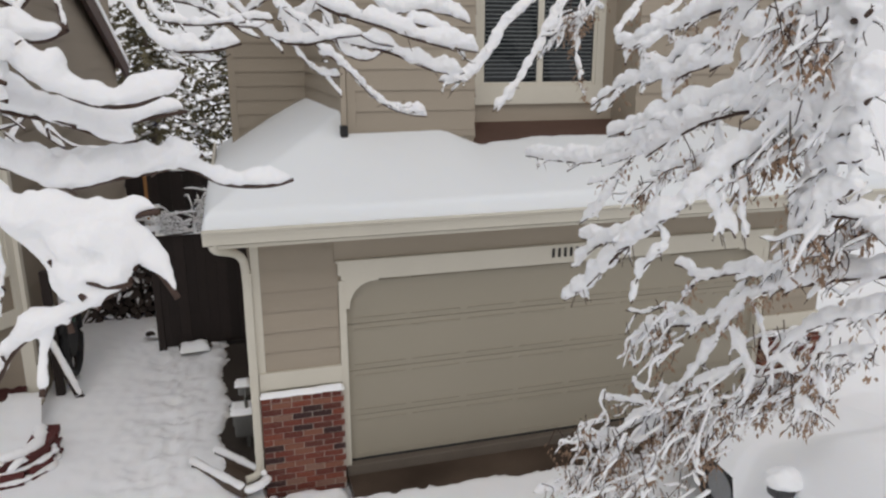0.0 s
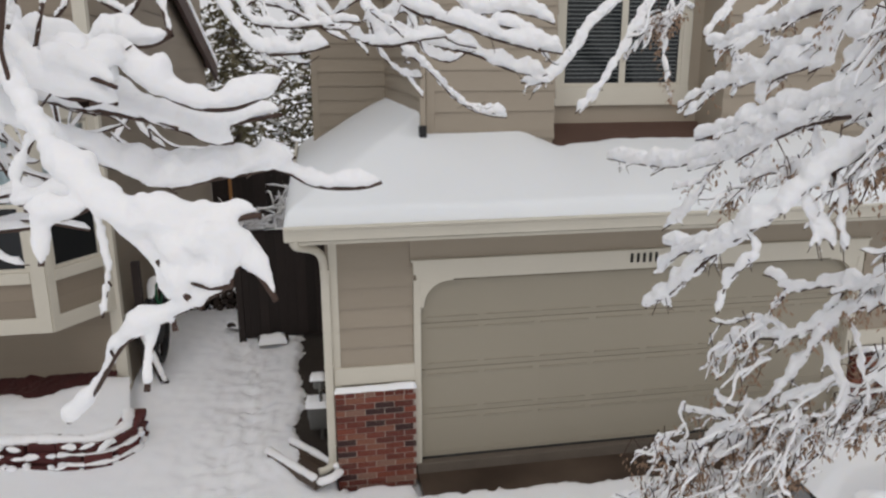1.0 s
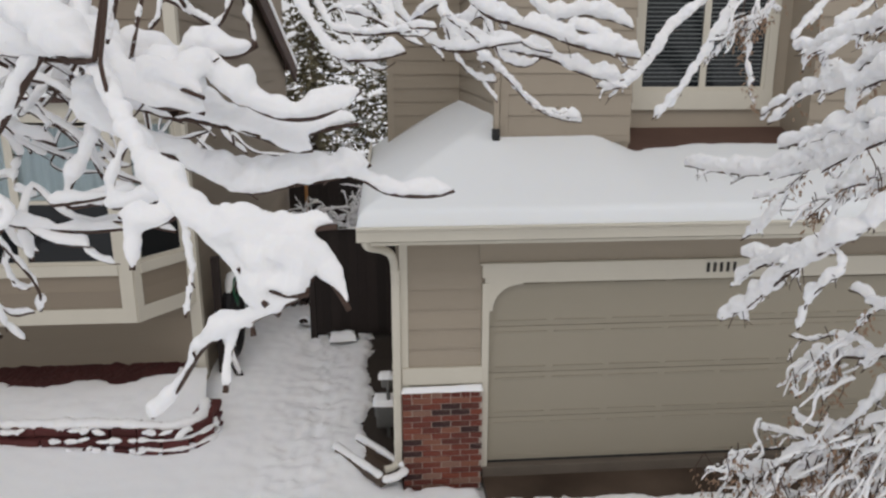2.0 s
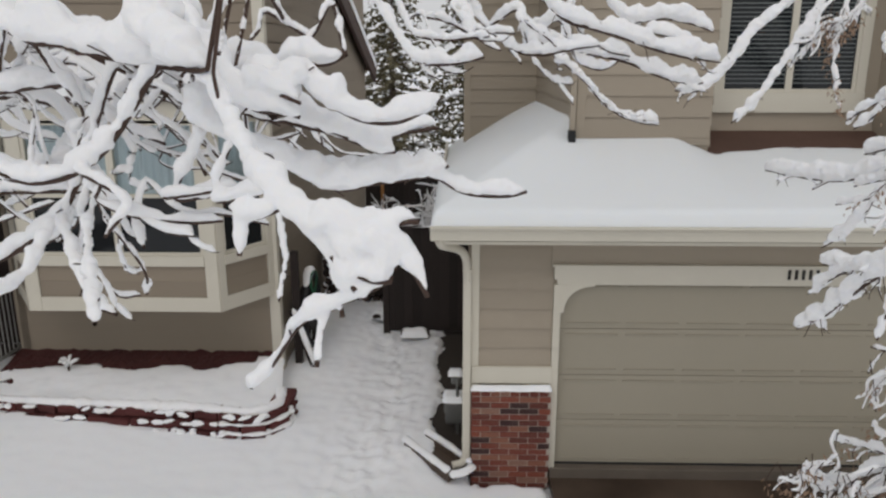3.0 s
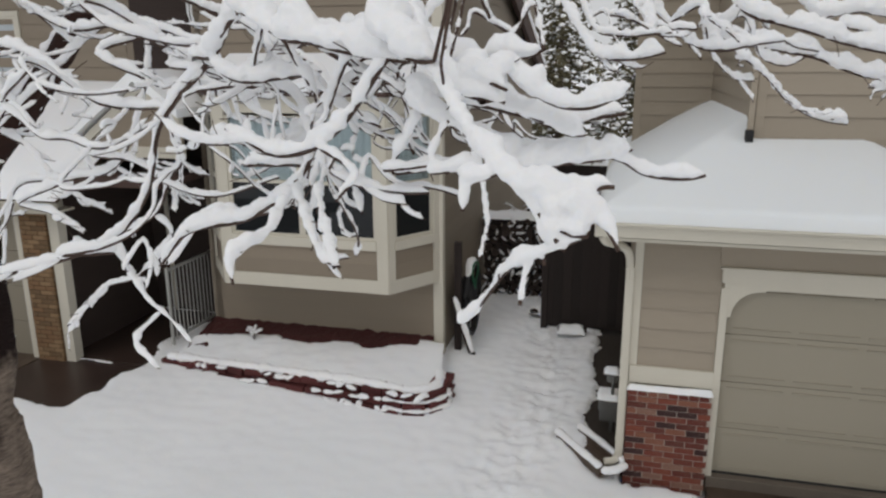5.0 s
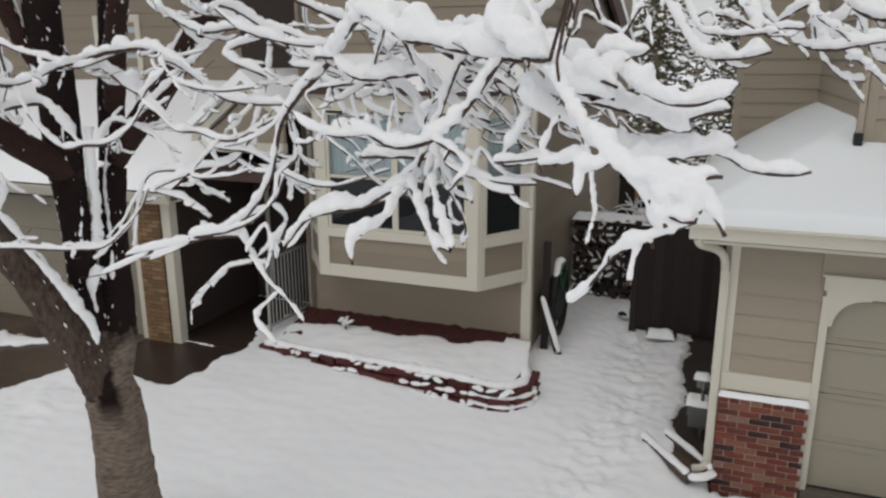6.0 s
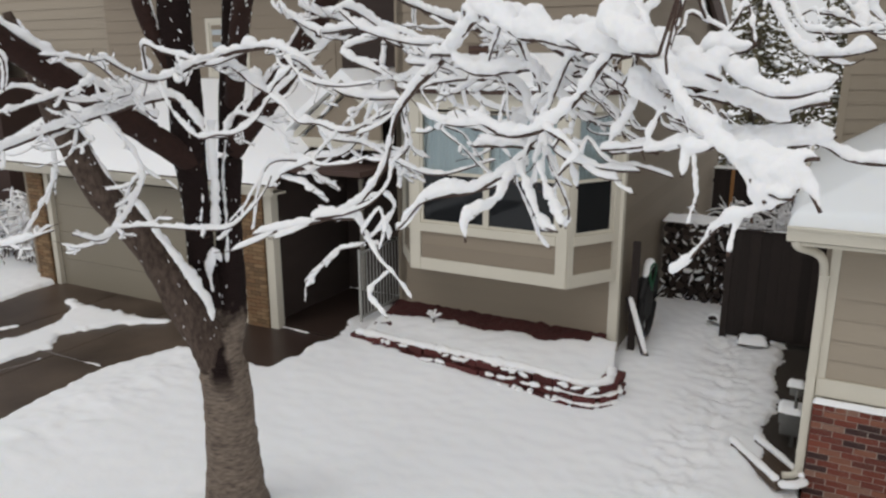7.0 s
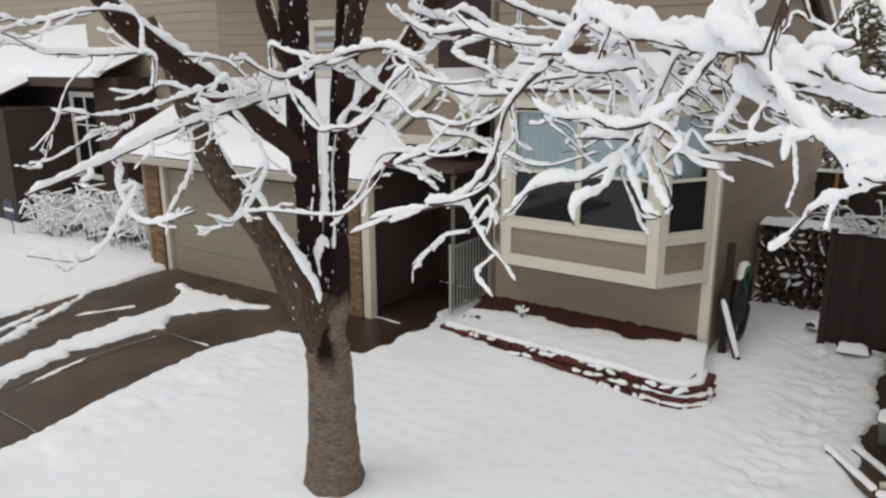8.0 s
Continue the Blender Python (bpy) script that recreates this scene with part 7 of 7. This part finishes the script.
bough(ash, [(-1.71, -5.00, 4.14), (-1.64, -5.00, 4.05), (-1.60, -5.00, 4.00), (-1.53, -4.98, 3.97), (-1.48, -4.97, 3.91), (-1.44, -4.97, 3.86)], 0.004, 0.004, 0.008, 2, 0.15)
bough(ash, [(-2.27, -4.78, 4.50), (-2.21, -4.77, 4.44), (-2.12, -4.76, 4.39), (-1.99, -4.71, 4.35), (-1.85, -4.67, 4.33), (-1.76, -4.63, 4.34)], 0.008, 0.004, 0.028, 2, 0.25)
bough(ash, [(-2.61, -4.75, 4.27), (-2.54, -4.75, 4.19), (-2.44, -4.72, 4.15), (-2.32, -4.68, 4.14), (-2.18, -4.62, 4.16)], 0.005, 0.004, 0.016, 2, 0.2)
bough(ash, [(-2.75, -4.74, 4.11), (-2.67, -4.73, 4.03), (-2.59, -4.72, 3.96), (-2.49, -4.69, 3.95), (-2.30, -4.73, 3.92), (-2.19, -4.68, 3.97), (-2.09, -4.62, 4.03)], 0.007, 0.004, 0.024, 2, 0.22)
bough(ash, [(-3.33, -4.71, 3.85), (-3.23, -4.66, 3.86), (-3.12, -4.62, 3.87), (-3.02, -4.56, 3.95), (-2.87, -4.57, 4.08), (-2.69, -4.64, 3.99)], 0.007, 0.004, 0.021, 1, 0.22)
bough(ash, [(-3.96, -4.47, 4.36), (-3.84, -4.44, 4.32), (-3.69, -4.39, 4.28), (-3.54, -4.35, 4.24), (-3.40, -4.28, 4.29), (-3.18, -4.29, 4.34), (-3.03, -4.24, 4.32)], 0.008, 0.004, 0.024, 2, 0.25)
bough(ash, [(-2.37, -4.90, 3.79), (-2.22, -4.85, 3.78), (-2.11, -4.80, 3.82)], 0.005, 0.004, 0.014, 2, 0.18)
bough(ash, [(-2.58, -4.90, 3.71), (-2.45, -4.86, 3.66), (-2.34, -4.84, 3.58)], 0.006, 0.004, 0.026, 3, 0.12)
bough(ash, [(-3.37, -4.76, 3.32), (-3.18, -4.68, 3.33), (-3.00, -4.69, 3.45), (-2.93, -4.63, 3.56), (-2.83, -4.68, 3.66)], 0.006, 0.004, 0.017, 2, 0.2)
bough(ash, [(-2.20, -5.12, 3.57), (-2.08, -5.07, 3.59), (-1.97, -5.02, 3.64), (-1.91, -4.97, 3.72), (-1.90, -4.94, 3.81), (-1.86, -4.91, 3.86)], 0.008, 0.004, 0.027, 2, 0.2)
bough(ash, [(-1.99, -5.05, 3.52), (-1.93, -5.01, 3.61), (-1.90, -5.02, 3.52), (-1.91, -5.05, 3.43)], 0.005, 0.004, 0.018, 3, 0.16)
bough(hung, [(1.90, -2.61, 4.80), (1.79, -2.63, 4.64), (1.69, -2.63, 4.54), (1.56, -2.63, 4.43), (1.48, -2.65, 4.30), (1.39, -2.65, 4.19), (1.28, -2.65, 4.11), (1.15, -2.62, 4.11)], 0.01, 0.004, 0.049, 3, 0.16, True)
bough(hung, [(1.97, -2.65, 4.70), (1.87, -2.68, 4.50), (1.77, -2.71, 4.33), (1.66, -2.73, 4.15), (1.54, -2.74, 4.01), (1.46, -2.74, 3.93)], 0.008, 0.004, 0.037, 5, 0.2, True)
bough(hung, [(2.06, -2.69, 4.67), (2.02, -2.73, 4.47), (1.99, -2.77, 4.30), (2.00, -2.81, 4.13)], 0.006, 0.004, 0.024, 8, 0.22, True)
bough(hung, [(2.17, -2.70, 4.70), (2.09, -2.73, 4.53), (1.93, -2.72, 4.43), (1.81, -2.72, 4.30)], 0.006, 0.004, 0.027, 7, 0.2, True)
bough(hung, [(2.41, -2.79, 4.60), (2.30, -2.80, 4.47), (2.23, -2.80, 4.38)], 0.006, 0.004, 0.027, 3, 0.15, True)
bough(hung, [(2.67, -2.85, 4.60), (2.54, -2.84, 4.50), (2.45, -2.84, 4.44)], 0.007, 0.004, 0.037, 4, 0.15, True)
bough(hung, [(1.94, -4.53, 4.53), (1.97, -4.32, 4.47), (1.98, -4.06, 4.43), (2.02, -3.74, 4.38), (2.04, -3.44, 4.33), (2.03, -3.22, 4.32)], 0.012, 0.004, 0.051, 6, 0.18, True)
bough(hung, [(2.04, -3.44, 4.33), (2.04, -3.32, 4.28), (2.03, -3.30, 4.21)], 0.006, 0.004, 0.037, 2, 0.12, True)
bough(hung, [(1.97, -4.27, 4.35), (1.97, -4.09, 4.30), (2.01, -3.85, 4.26), (2.02, -3.73, 4.20), (2.03, -3.54, 4.18), (2.04, -3.45, 4.24)], 0.007, 0.004, 0.037, 5, 0.16, True)
bough(hung, [(1.99, -3.96, 4.18), (2.02, -3.63, 4.14), (2.03, -3.36, 4.11), (2.00, -3.18, 4.05), (1.97, -3.04, 3.97)], 0.008, 0.004, 0.037, 4, 0.14, True)
bough(hung, [(2.01, -3.30, 4.07), (2.00, -3.22, 3.99), (1.98, -3.11, 3.93)], 0.005, 0.004, 0.029, 2, 0.1, True)
bough(hung, [(2.04, -3.45, 4.28), (2.03, -3.52, 4.18), (2.03, -3.49, 4.06)], 0.005, 0.004, 0.024, 3, 0.12, True)
bough(hung, [(1.83, -5.11, 4.39), (1.88, -4.91, 4.34), (1.91, -4.74, 4.26), (1.92, -4.56, 4.14), (1.95, -4.31, 4.07), (1.98, -4.00, 4.01), (2.01, -3.68, 3.93), (2.01, -3.45, 3.87), (1.98, -3.25, 3.81)], 0.014, 0.004, 0.054, 6, 0.18, True)
bough(hung, [(1.96, -4.15, 4.22), (2.00, -3.90, 4.17), (2.01, -3.78, 4.09), (2.01, -3.79, 4.02)], 0.008, 0.004, 0.059, 4, 0.14, True)
bough(hung, [(1.90, -4.76, 4.10), (1.92, -4.58, 4.05), (1.94, -4.43, 4.03), (1.95, -4.21, 3.98), (1.98, -3.97, 3.90), (2.00, -3.72, 3.79), (2.00, -3.63, 3.74)], 0.014, 0.004, 0.054, 6, 0.18, True)
bough(hung, [(1.98, -4.02, 3.93), (2.01, -3.65, 3.84), (2.00, -3.40, 3.75), (1.95, -3.12, 3.65), (1.88, -2.81, 3.62), (1.81, -2.45, 3.61)], 0.009, 0.004, 0.054, 5, 0.14, True)
bough(hung, [(2.01, -3.66, 3.81), (2.00, -3.46, 3.72), (1.96, -3.23, 3.64)], 0.006, 0.004, 0.049, 4, 0.14, True)
bough(hung, [(2.00, -3.47, 3.70), (1.98, -3.40, 3.60), (1.96, -3.32, 3.48), (1.93, -3.20, 3.35), (1.90, -3.10, 3.27)], 0.006, 0.004, 0.039, 4, 0.14, True)
bough(hung, [(1.98, -3.37, 3.60), (1.96, -3.25, 3.56), (1.93, -3.13, 3.52)], 0.004, 0.004, 0.024, 3, 0.1, True)
bough(hung, [(1.99, -3.89, 3.78), (1.99, -3.82, 3.66), (1.99, -3.78, 3.54), (1.98, -3.73, 3.42)], 0.006, 0.004, 0.037, 5, 0.14, True)
bough(hung, [(1.94, -4.30, 3.79), (1.96, -4.12, 3.77), (1.98, -3.91, 3.72), (2.00, -3.70, 3.65)], 0.006, 0.004, 0.041, 6, 0.16, True)
bough(hung, [(2.02, -4.79, 4.10), (1.86, -4.78, 4.00), (1.77, -4.73, 3.91), (1.69, -4.69, 3.85), (1.62, -4.66, 3.77), (1.55, -4.61, 3.68), (1.52, -4.52, 3.61), (1.51, -4.38, 3.51), (1.51, -4.20, 3.37), (1.54, -3.92, 3.16), (1.53, -3.70, 3.01)], 0.014, 0.004, 0.056, 4, 0.14, True)
bough(hung, [(1.53, -4.54, 3.63), (1.51, -4.37, 3.53), (1.52, -4.19, 3.46), (1.56, -3.80, 3.37)], 0.007, 0.004, 0.037, 3, 0.12, True)
bough(hung, [(1.52, -4.19, 3.46), (1.53, -4.01, 3.38), (1.55, -3.79, 3.25)], 0.006, 0.004, 0.034, 3, 0.12, True)
bough(hung, [(1.53, -4.58, 3.54), (1.50, -4.53, 3.46), (1.50, -4.44, 3.36), (1.50, -4.40, 3.23)], 0.006, 0.004, 0.032, 2, 0.1, True)
bough(hung, [(1.63, -4.66, 3.78), (1.65, -4.70, 3.70), (1.68, -4.75, 3.64), (1.70, -4.77, 3.59)], 0.006, 0.004, 0.037, 5, 0.14, True)
bough(hung, [(1.71, -4.71, 3.86), (1.73, -4.75, 3.76), (1.72, -4.77, 3.66), (1.73, -4.80, 3.60)], 0.006, 0.004, 0.029, 6, 0.16, True)
bough(hung, [(1.88, -4.94, 4.22), (1.90, -4.83, 4.20), (1.91, -4.75, 4.16), (1.91, -4.68, 4.06), (1.90, -4.80, 3.97), (1.88, -4.90, 3.94)], 0.01, 0.004, 0.061, 6, 0.18, True)
bough(hung, [(1.83, -5.14, 4.06), (1.86, -5.00, 3.97), (1.87, -4.94, 3.89), (1.88, -4.88, 3.78), (1.88, -4.87, 3.67), (1.88, -4.85, 3.58)], 0.009, 0.004, 0.044, 7, 0.18, True)
bough(hung, [(1.89, -4.88, 4.44), (1.92, -4.75, 4.41), (1.92, -4.64, 4.34), (1.93, -4.52, 4.28), (1.95, -4.39, 4.20)], 0.01, 0.004, 0.049, 8, 0.2, True)
bough(hung, [(1.83, -5.11, 4.18), (1.85, -5.04, 4.08), (1.86, -5.00, 3.99), (1.85, -5.04, 3.85)], 0.009, 0.004, 0.054, 7, 0.2, True)
bough(hung, [(1.92, -4.69, 4.40), (1.93, -4.54, 4.37), (1.94, -4.45, 4.26), (1.95, -4.40, 4.15)], 0.007, 0.004, 0.037, 8, 0.2, True)
bough(hung, [(1.87, -4.95, 3.72), (1.87, -4.88, 3.63), (1.87, -4.88, 3.53)], 0.006, 0.004, 0.039, 5, 0.14, True)
bough(hung, [(1.85, -5.04, 4.45), (1.89, -4.90, 4.40), (1.92, -4.70, 4.37), (1.93, -4.53, 4.32), (1.95, -4.39, 4.35)], 0.009, 0.004, 0.061, 4, 0.16, True)
bough(hung, [(1.86, -5.02, 4.28), (1.88, -4.93, 4.27), (1.90, -4.79, 4.24), (1.91, -4.71, 4.18), (1.92, -4.61, 4.11)], 0.009, 0.004, 0.063, 4, 0.16, True)
bough(hung, [(1.81, -5.18, 4.14), (1.85, -5.06, 4.12), (1.87, -4.95, 4.08), (1.89, -4.88, 4.01)], 0.009, 0.004, 0.068, 4, 0.16, True)
bough(hung, [(1.82, -5.17, 3.94), (1.86, -5.02, 3.90), (1.88, -4.92, 3.84), (1.88, -4.90, 3.76)], 0.008, 0.004, 0.056, 5, 0.16, True)
bough(hung, [(1.96, -4.40, 4.46), (1.96, -4.31, 4.35), (1.96, -4.26, 4.24), (1.96, -4.16, 4.19)], 0.007, 0.004, 0.049, 5, 0.16, True)
bough(hung, [(1.83, -5.14, 3.83), (1.85, -5.03, 3.77), (1.86, -4.99, 3.70), (1.86, -4.96, 3.59)], 0.008, 0.004, 0.051, 5, 0.16, True)
bough(hung, [(2.09, -4.99, 3.67), (2.13, -4.81, 3.54), (2.14, -4.67, 3.45), (2.15, -4.55, 3.39), (2.15, -4.46, 3.34)], 0.009, 0.004, 0.044, 6, 0.16, True)
bough(hung, [(2.03, -5.20, 3.56), (2.12, -4.84, 3.41), (2.14, -4.64, 3.32), (2.15, -4.42, 3.22), (2.12, -4.28, 3.10), (2.08, -4.11, 2.97), (2.03, -3.92, 2.89), (1.98, -3.78, 2.81), (1.94, -3.73, 2.69), (1.94, -3.76, 2.60)], 0.012, 0.004, 0.044, 6, 0.16, True)
bough(hung, [(2.14, -4.64, 3.33), (2.15, -4.39, 3.30), (2.13, -4.21, 3.25), (2.09, -4.04, 3.18), (2.08, -3.94, 3.21), (2.06, -3.87, 3.21)], 0.007, 0.004, 0.037, 4, 0.13, True)
bough(hung, [(2.09, -4.04, 3.18), (2.06, -3.97, 3.05), (2.04, -3.93, 2.95)], 0.005, 0.004, 0.029, 3, 0.12, True)
bough(hung, [(2.14, -4.33, 3.26), (2.13, -4.26, 3.14), (2.11, -4.23, 3.04)], 0.006, 0.004, 0.034, 3, 0.12, True)
bough(hung, [(2.08, -4.11, 2.96), (2.06, -4.00, 3.00), (2.03, -3.86, 2.98), (1.98, -3.75, 2.91), (1.94, -3.63, 2.89)], 0.004, 0.004, 0.017, 3, 0.12, True)
bough(hung, [(1.97, -3.70, 2.90), (1.95, -3.68, 2.84), (1.93, -3.66, 2.76)], 0.003, 0.004, 0.015, 0, 0.1, True)
bough(hung, [(2.03, -3.92, 2.88), (1.99, -3.82, 2.78), (1.96, -3.80, 2.66)], 0.005, 0.004, 0.029, 4, 0.13, True)
bough(hung, [(2.12, -4.29, 3.08), (2.10, -4.21, 2.93), (2.07, -4.14, 2.78), (2.03, -4.07, 2.62), (1.99, -3.96, 2.47), (1.92, -3.82, 2.30), (1.87, -3.69, 2.13)], 0.009, 0.004, 0.044, 7, 0.16, True)
bough(hung, [(2.04, -4.09, 2.64), (1.97, -3.88, 2.51), (1.93, -3.77, 2.51)], 0.004, 0.004, 0.022, 3, 0.1, True)
bough(hung, [(1.97, -3.93, 2.44), (1.91, -3.75, 2.40), (1.85, -3.55, 2.33)], 0.004, 0.004, 0.024, 3, 0.12, True)
bough(hung, [(1.89, -3.76, 2.20), (1.84, -3.60, 2.12), (1.80, -3.48, 2.08), (1.79, -3.45, 2.16)], 0.006, 0.004, 0.039, 3, 0.12, True)
bough(hung, [(1.87, -3.69, 2.13), (1.82, -3.58, 2.04), (1.77, -3.44, 2.05)], 0.005, 0.004, 0.037, 3, 0.12, True)
bough(hung, [(2.12, -4.27, 3.03), (2.12, -4.37, 2.91), (2.12, -4.45, 2.81), (2.10, -4.44, 2.67)], 0.007, 0.004, 0.037, 6, 0.15, True)
bough(hung, [(2.12, -4.39, 2.89), (2.10, -4.30, 2.78), (2.07, -4.18, 2.69), (2.04, -4.10, 2.59)], 0.006, 0.004, 0.034, 6, 0.15, True)
bough(hung, [(2.14, -4.46, 3.06), (2.13, -4.51, 2.97), (2.13, -4.56, 2.90), (2.12, -4.57, 2.80), (2.11, -4.48, 2.68)], 0.004, 0.004, 0.020, 2, 0.1, True)
bough(hung, [(2.02, -4.03, 2.59), (1.98, -3.96, 2.40), (1.92, -3.86, 2.21), (1.83, -3.65, 1.95), (1.75, -3.51, 1.76), (1.57, -3.31, 1.61)], 0.008, 0.004, 0.044, 6, 0.16, True)
bough(hung, [(2.07, -4.24, 2.60), (2.03, -4.14, 2.46), (2.03, -4.21, 2.31), (2.03, -4.27, 2.22)], 0.005, 0.004, 0.024, 6, 0.14, True)
bough(hung, [(1.99, -4.01, 2.40), (1.96, -3.99, 2.19), (1.89, -3.86, 1.97), (1.85, -3.77, 1.79)], 0.006, 0.004, 0.037, 7, 0.15, True)
bough(hung, [(2.04, -4.23, 2.38), (2.02, -4.23, 2.23), (2.03, -4.28, 2.17)], 0.004, 0.004, 0.017, 3, 0.1, True)
bough(hung, [(2.03, -5.23, 3.45), (2.11, -4.88, 3.26), (2.13, -4.69, 3.12), (2.13, -4.62, 3.00), (2.12, -4.70, 2.93)], 0.009, 0.004, 0.037, 6, 0.16, True)
bough(hung, [(2.11, -4.88, 3.24), (2.11, -4.83, 3.11), (2.12, -4.77, 2.96), (2.11, -4.76, 2.85), (2.11, -4.83, 2.84)], 0.006, 0.004, 0.027, 9, 0.16, True)
bough(hung, [(2.07, -5.11, 3.23), (2.10, -4.91, 3.12), (2.11, -4.86, 3.00), (2.10, -4.89, 2.92)], 0.006, 0.004, 0.027, 8, 0.16, True)
seed_patch(hung, (2.09, -4.1, 2.38), 0.12, 69)
seed_patch(hung, (1.91, -3.92, 2.04), 0.22, 120)
seed_patch(hung, (1.8, -3.69, 1.89), 0.15, 45)
seed_patch(hung, (2.36, -4.52, 2.79), 0.12, 54)
seed_patch(hung, (1.8, -4.85, 3.93), 0.06, 15)
seed_patch(hung, (1.79, -4.73, 3.82), 0.06, 13)
seed_patch(hung, (1.93, -4.2, 3.8), 0.04, 7)
seed_patch(hung, (1.9, -3.74, 3.57), 0.03, 6)
seed_patch(hung, (2.18, -4.4, 2.7), 0.07, 21)
seed_patch(hung, (1.72, -5.03, 4.27), 0.05, 12)
seed_patch(hung, (1.82, -4.72, 4.33), 0.06, 12)
seed_patch(hung, (2.02, -4.99, 3.62), 0.12, 33)
seed_patch(hung, (1.97, -2.8, 4.46), 0.06, 12)
seed_patch(hung, (1.98, -3.93, 2.8), 0.08, 18)

settle(CLUMP, ash_ob, 0.0045)
settle(UPPER, ash_ob, 0.006)
for tree in (ash, hung):
    tagged(tree.twigs.link("fine_twig", TWIG, tree.ob), kind="stuff")
    if tree.leaves.n:
        tagged(tree.leaves.link("dry_seed", SEED, tree.ob, False), "dry brown winged seeds", kind="stuff")


# ---- background conifers and shrubs ----
def conifer(x, y, h, r, seed):
    t = thing("tree", "dark evergreen tree loaded with snow behind the houses", "tree", (x, y, 0), "evergreens behind the houses")
    rng = np.random.default_rng(seed)
    p = np.array([(0, 0, -0.2), (0, 0, h * 0.5), (0.03, 0, h)])
    v, f = tube_arrays(curve_through(p, 0.4), np.linspace(0.16, 0.02, len(curve_through(p, 0.4))), 9)
    link_mesh("trunk", v, f, BARK, t, True)
    green, white = Heap(), Heap()
    for i in range(150):
        z = h * (0.06 + 0.92 * (i / 150) ** 0.9)
        reach = r * (1 - z / h) ** 0.8 * rng.uniform(0.65, 1.15) + 0.12
        a = i * 2.4 + rng.uniform(-0.4, 0.4)
        u = np.array((math.cos(a), math.sin(a), 0))
        path = curve_through([(0, 0, z), u * reach * 0.55 + (0, 0, z - 0.05 * reach), u * reach + (0, 0, z - 0.30 * reach)], 0.16)
        green.add(*tube_arrays(path, np.linspace(0.02, 0.006, len(path)), 4))
        for q in path[1:]:
            for _ in range(6):
                d = u * rng.uniform(0.0, 0.6) + rng.normal(0, 0.5, 3) * np.array((1, 1, 0.4)) + np.array((0, 0, -0.2))
                d = d / np.linalg.norm(d) * rng.uniform(0.12, 0.28)
                w = np.cross(d, rng.normal(0, 1, 3))
                w = w / (np.linalg.norm(w) + 1e-9) * rng.uniform(0.03, 0.065)
                green.add(np.array([q, q + d * 0.5 + w, q + d, q + d * 0.5 - w]), np.array([[0, 1, 2, 3]]))
            if rng.random() < 0.40:
                e = u * rng.uniform(0.08, 0.2) + np.array((0, 0, -0.03))
                s = q + np.array((rng.normal(0, 0.06), rng.normal(0, 0.06), 0.03))
                white.add(*tube_arrays(np.array([s - e, s, s + e]), [0.01, rng.uniform(0.05, 0.12), 0.01], 7, 0.6, None, 0.2, i))
    tagged(green.link("needles", NEEDLE, t, False), kind="stuff")
    tagged(white.link("snow", SNOW_FINE, t), kind="stuff")


for i, (x, y, h, r) in enumerate(((-2.3, 16.5, 8.0, 2.2), (0.2, 17.5, 8.5, 2.2), (-4.6, 18.5, 9.0, 2.4), (2.6, 20.0, 9.0, 2.4), (-17.3, 10.5, 9.0, 2.2))):
    conifer(x, y, h, r, 40 + i)


def snowy_bush(x, y, w, h, n, seed, label):
    t = thing("bush", label, "bush", (x, y, -0.22), "snowy bushes")
    rng = np.random.default_rng(seed)
    stems, white = Heap(), Heap()
    for i in range(n):
        a = rng.uniform(0, 6.28)
        l = h * rng.uniform(0.6, 1.15)
        o = np.array((rng.uniform(-0.3, 0.3) * w, rng.uniform(-0.3, 0.3) * w * 0.6, 0))
        e = np.array((math.cos(a), math.sin(a) * 0.7, 0)) * w * 0.5 * rng.uniform(0.3, 1.0)
        p = curve_through([o, o + e * 0.45 + (0, 0, l * 0.7), o + e + (0, 0, l * rng.uniform(0.55, 0.95))], 0.07)
        stems.add(*tube_arrays(p, np.linspace(0.012, 0.004, len(p)), 5))
        for k in range(4):
            b = p[int(rng.uniform(0.3, 0.95) * (len(p) - 1))]
            q = b + rng.normal(0, 0.15, 3) * np.array((1, 1, 0.5)) * h
            m = curve_through([b, (b + q) / 2 + (0, 0, 0.02), q], 0.05)
            stems.add(*tube_arrays(m, np.linspace(0.005, 0.003, len(m)), 4))
            if len(m) > 2:
                white.add(*snow_tube(m, 0.004, rng.uniform(0.018, 0.035), seed + i + k * 0.3))
        white.add(*snow_tube(p[len(p) // 3:], 0.008, rng.uniform(0.025, 0.045), seed + i * 0.7))
    tagged(stems.link("stem", TWIG, t), kind="stuff")
    tagged(white.link("snow", SNOW_FINE, t), kind="stuff")


snowy_bush(-16.4, 1.7, 3.0, 1.75, 80, 61, "tangled bare bush bowed under snow")
snowy_bush(-18.5, 1.5, 2.6, 1.5, 60, 62, "tangled bare bush bowed under snow")
snowy_bush(-14.9, 1.8, 1.7, 1.7, 44, 63, "tangled bare bush bowed under snow")
snowy_bush(-1.5, 7.4, 1.5, 2.0, 34, 65, "tangled bare bush bowed under snow")
snowy_bush(-0.6, 8.4, 1.5, 2.1, 34, 66, "tangled bare bush bowed under snow")
snowy_bush(7.5, 0.4, 1.0, 0.6, 22, 64, "low dark bush under snow beside the brick pier")
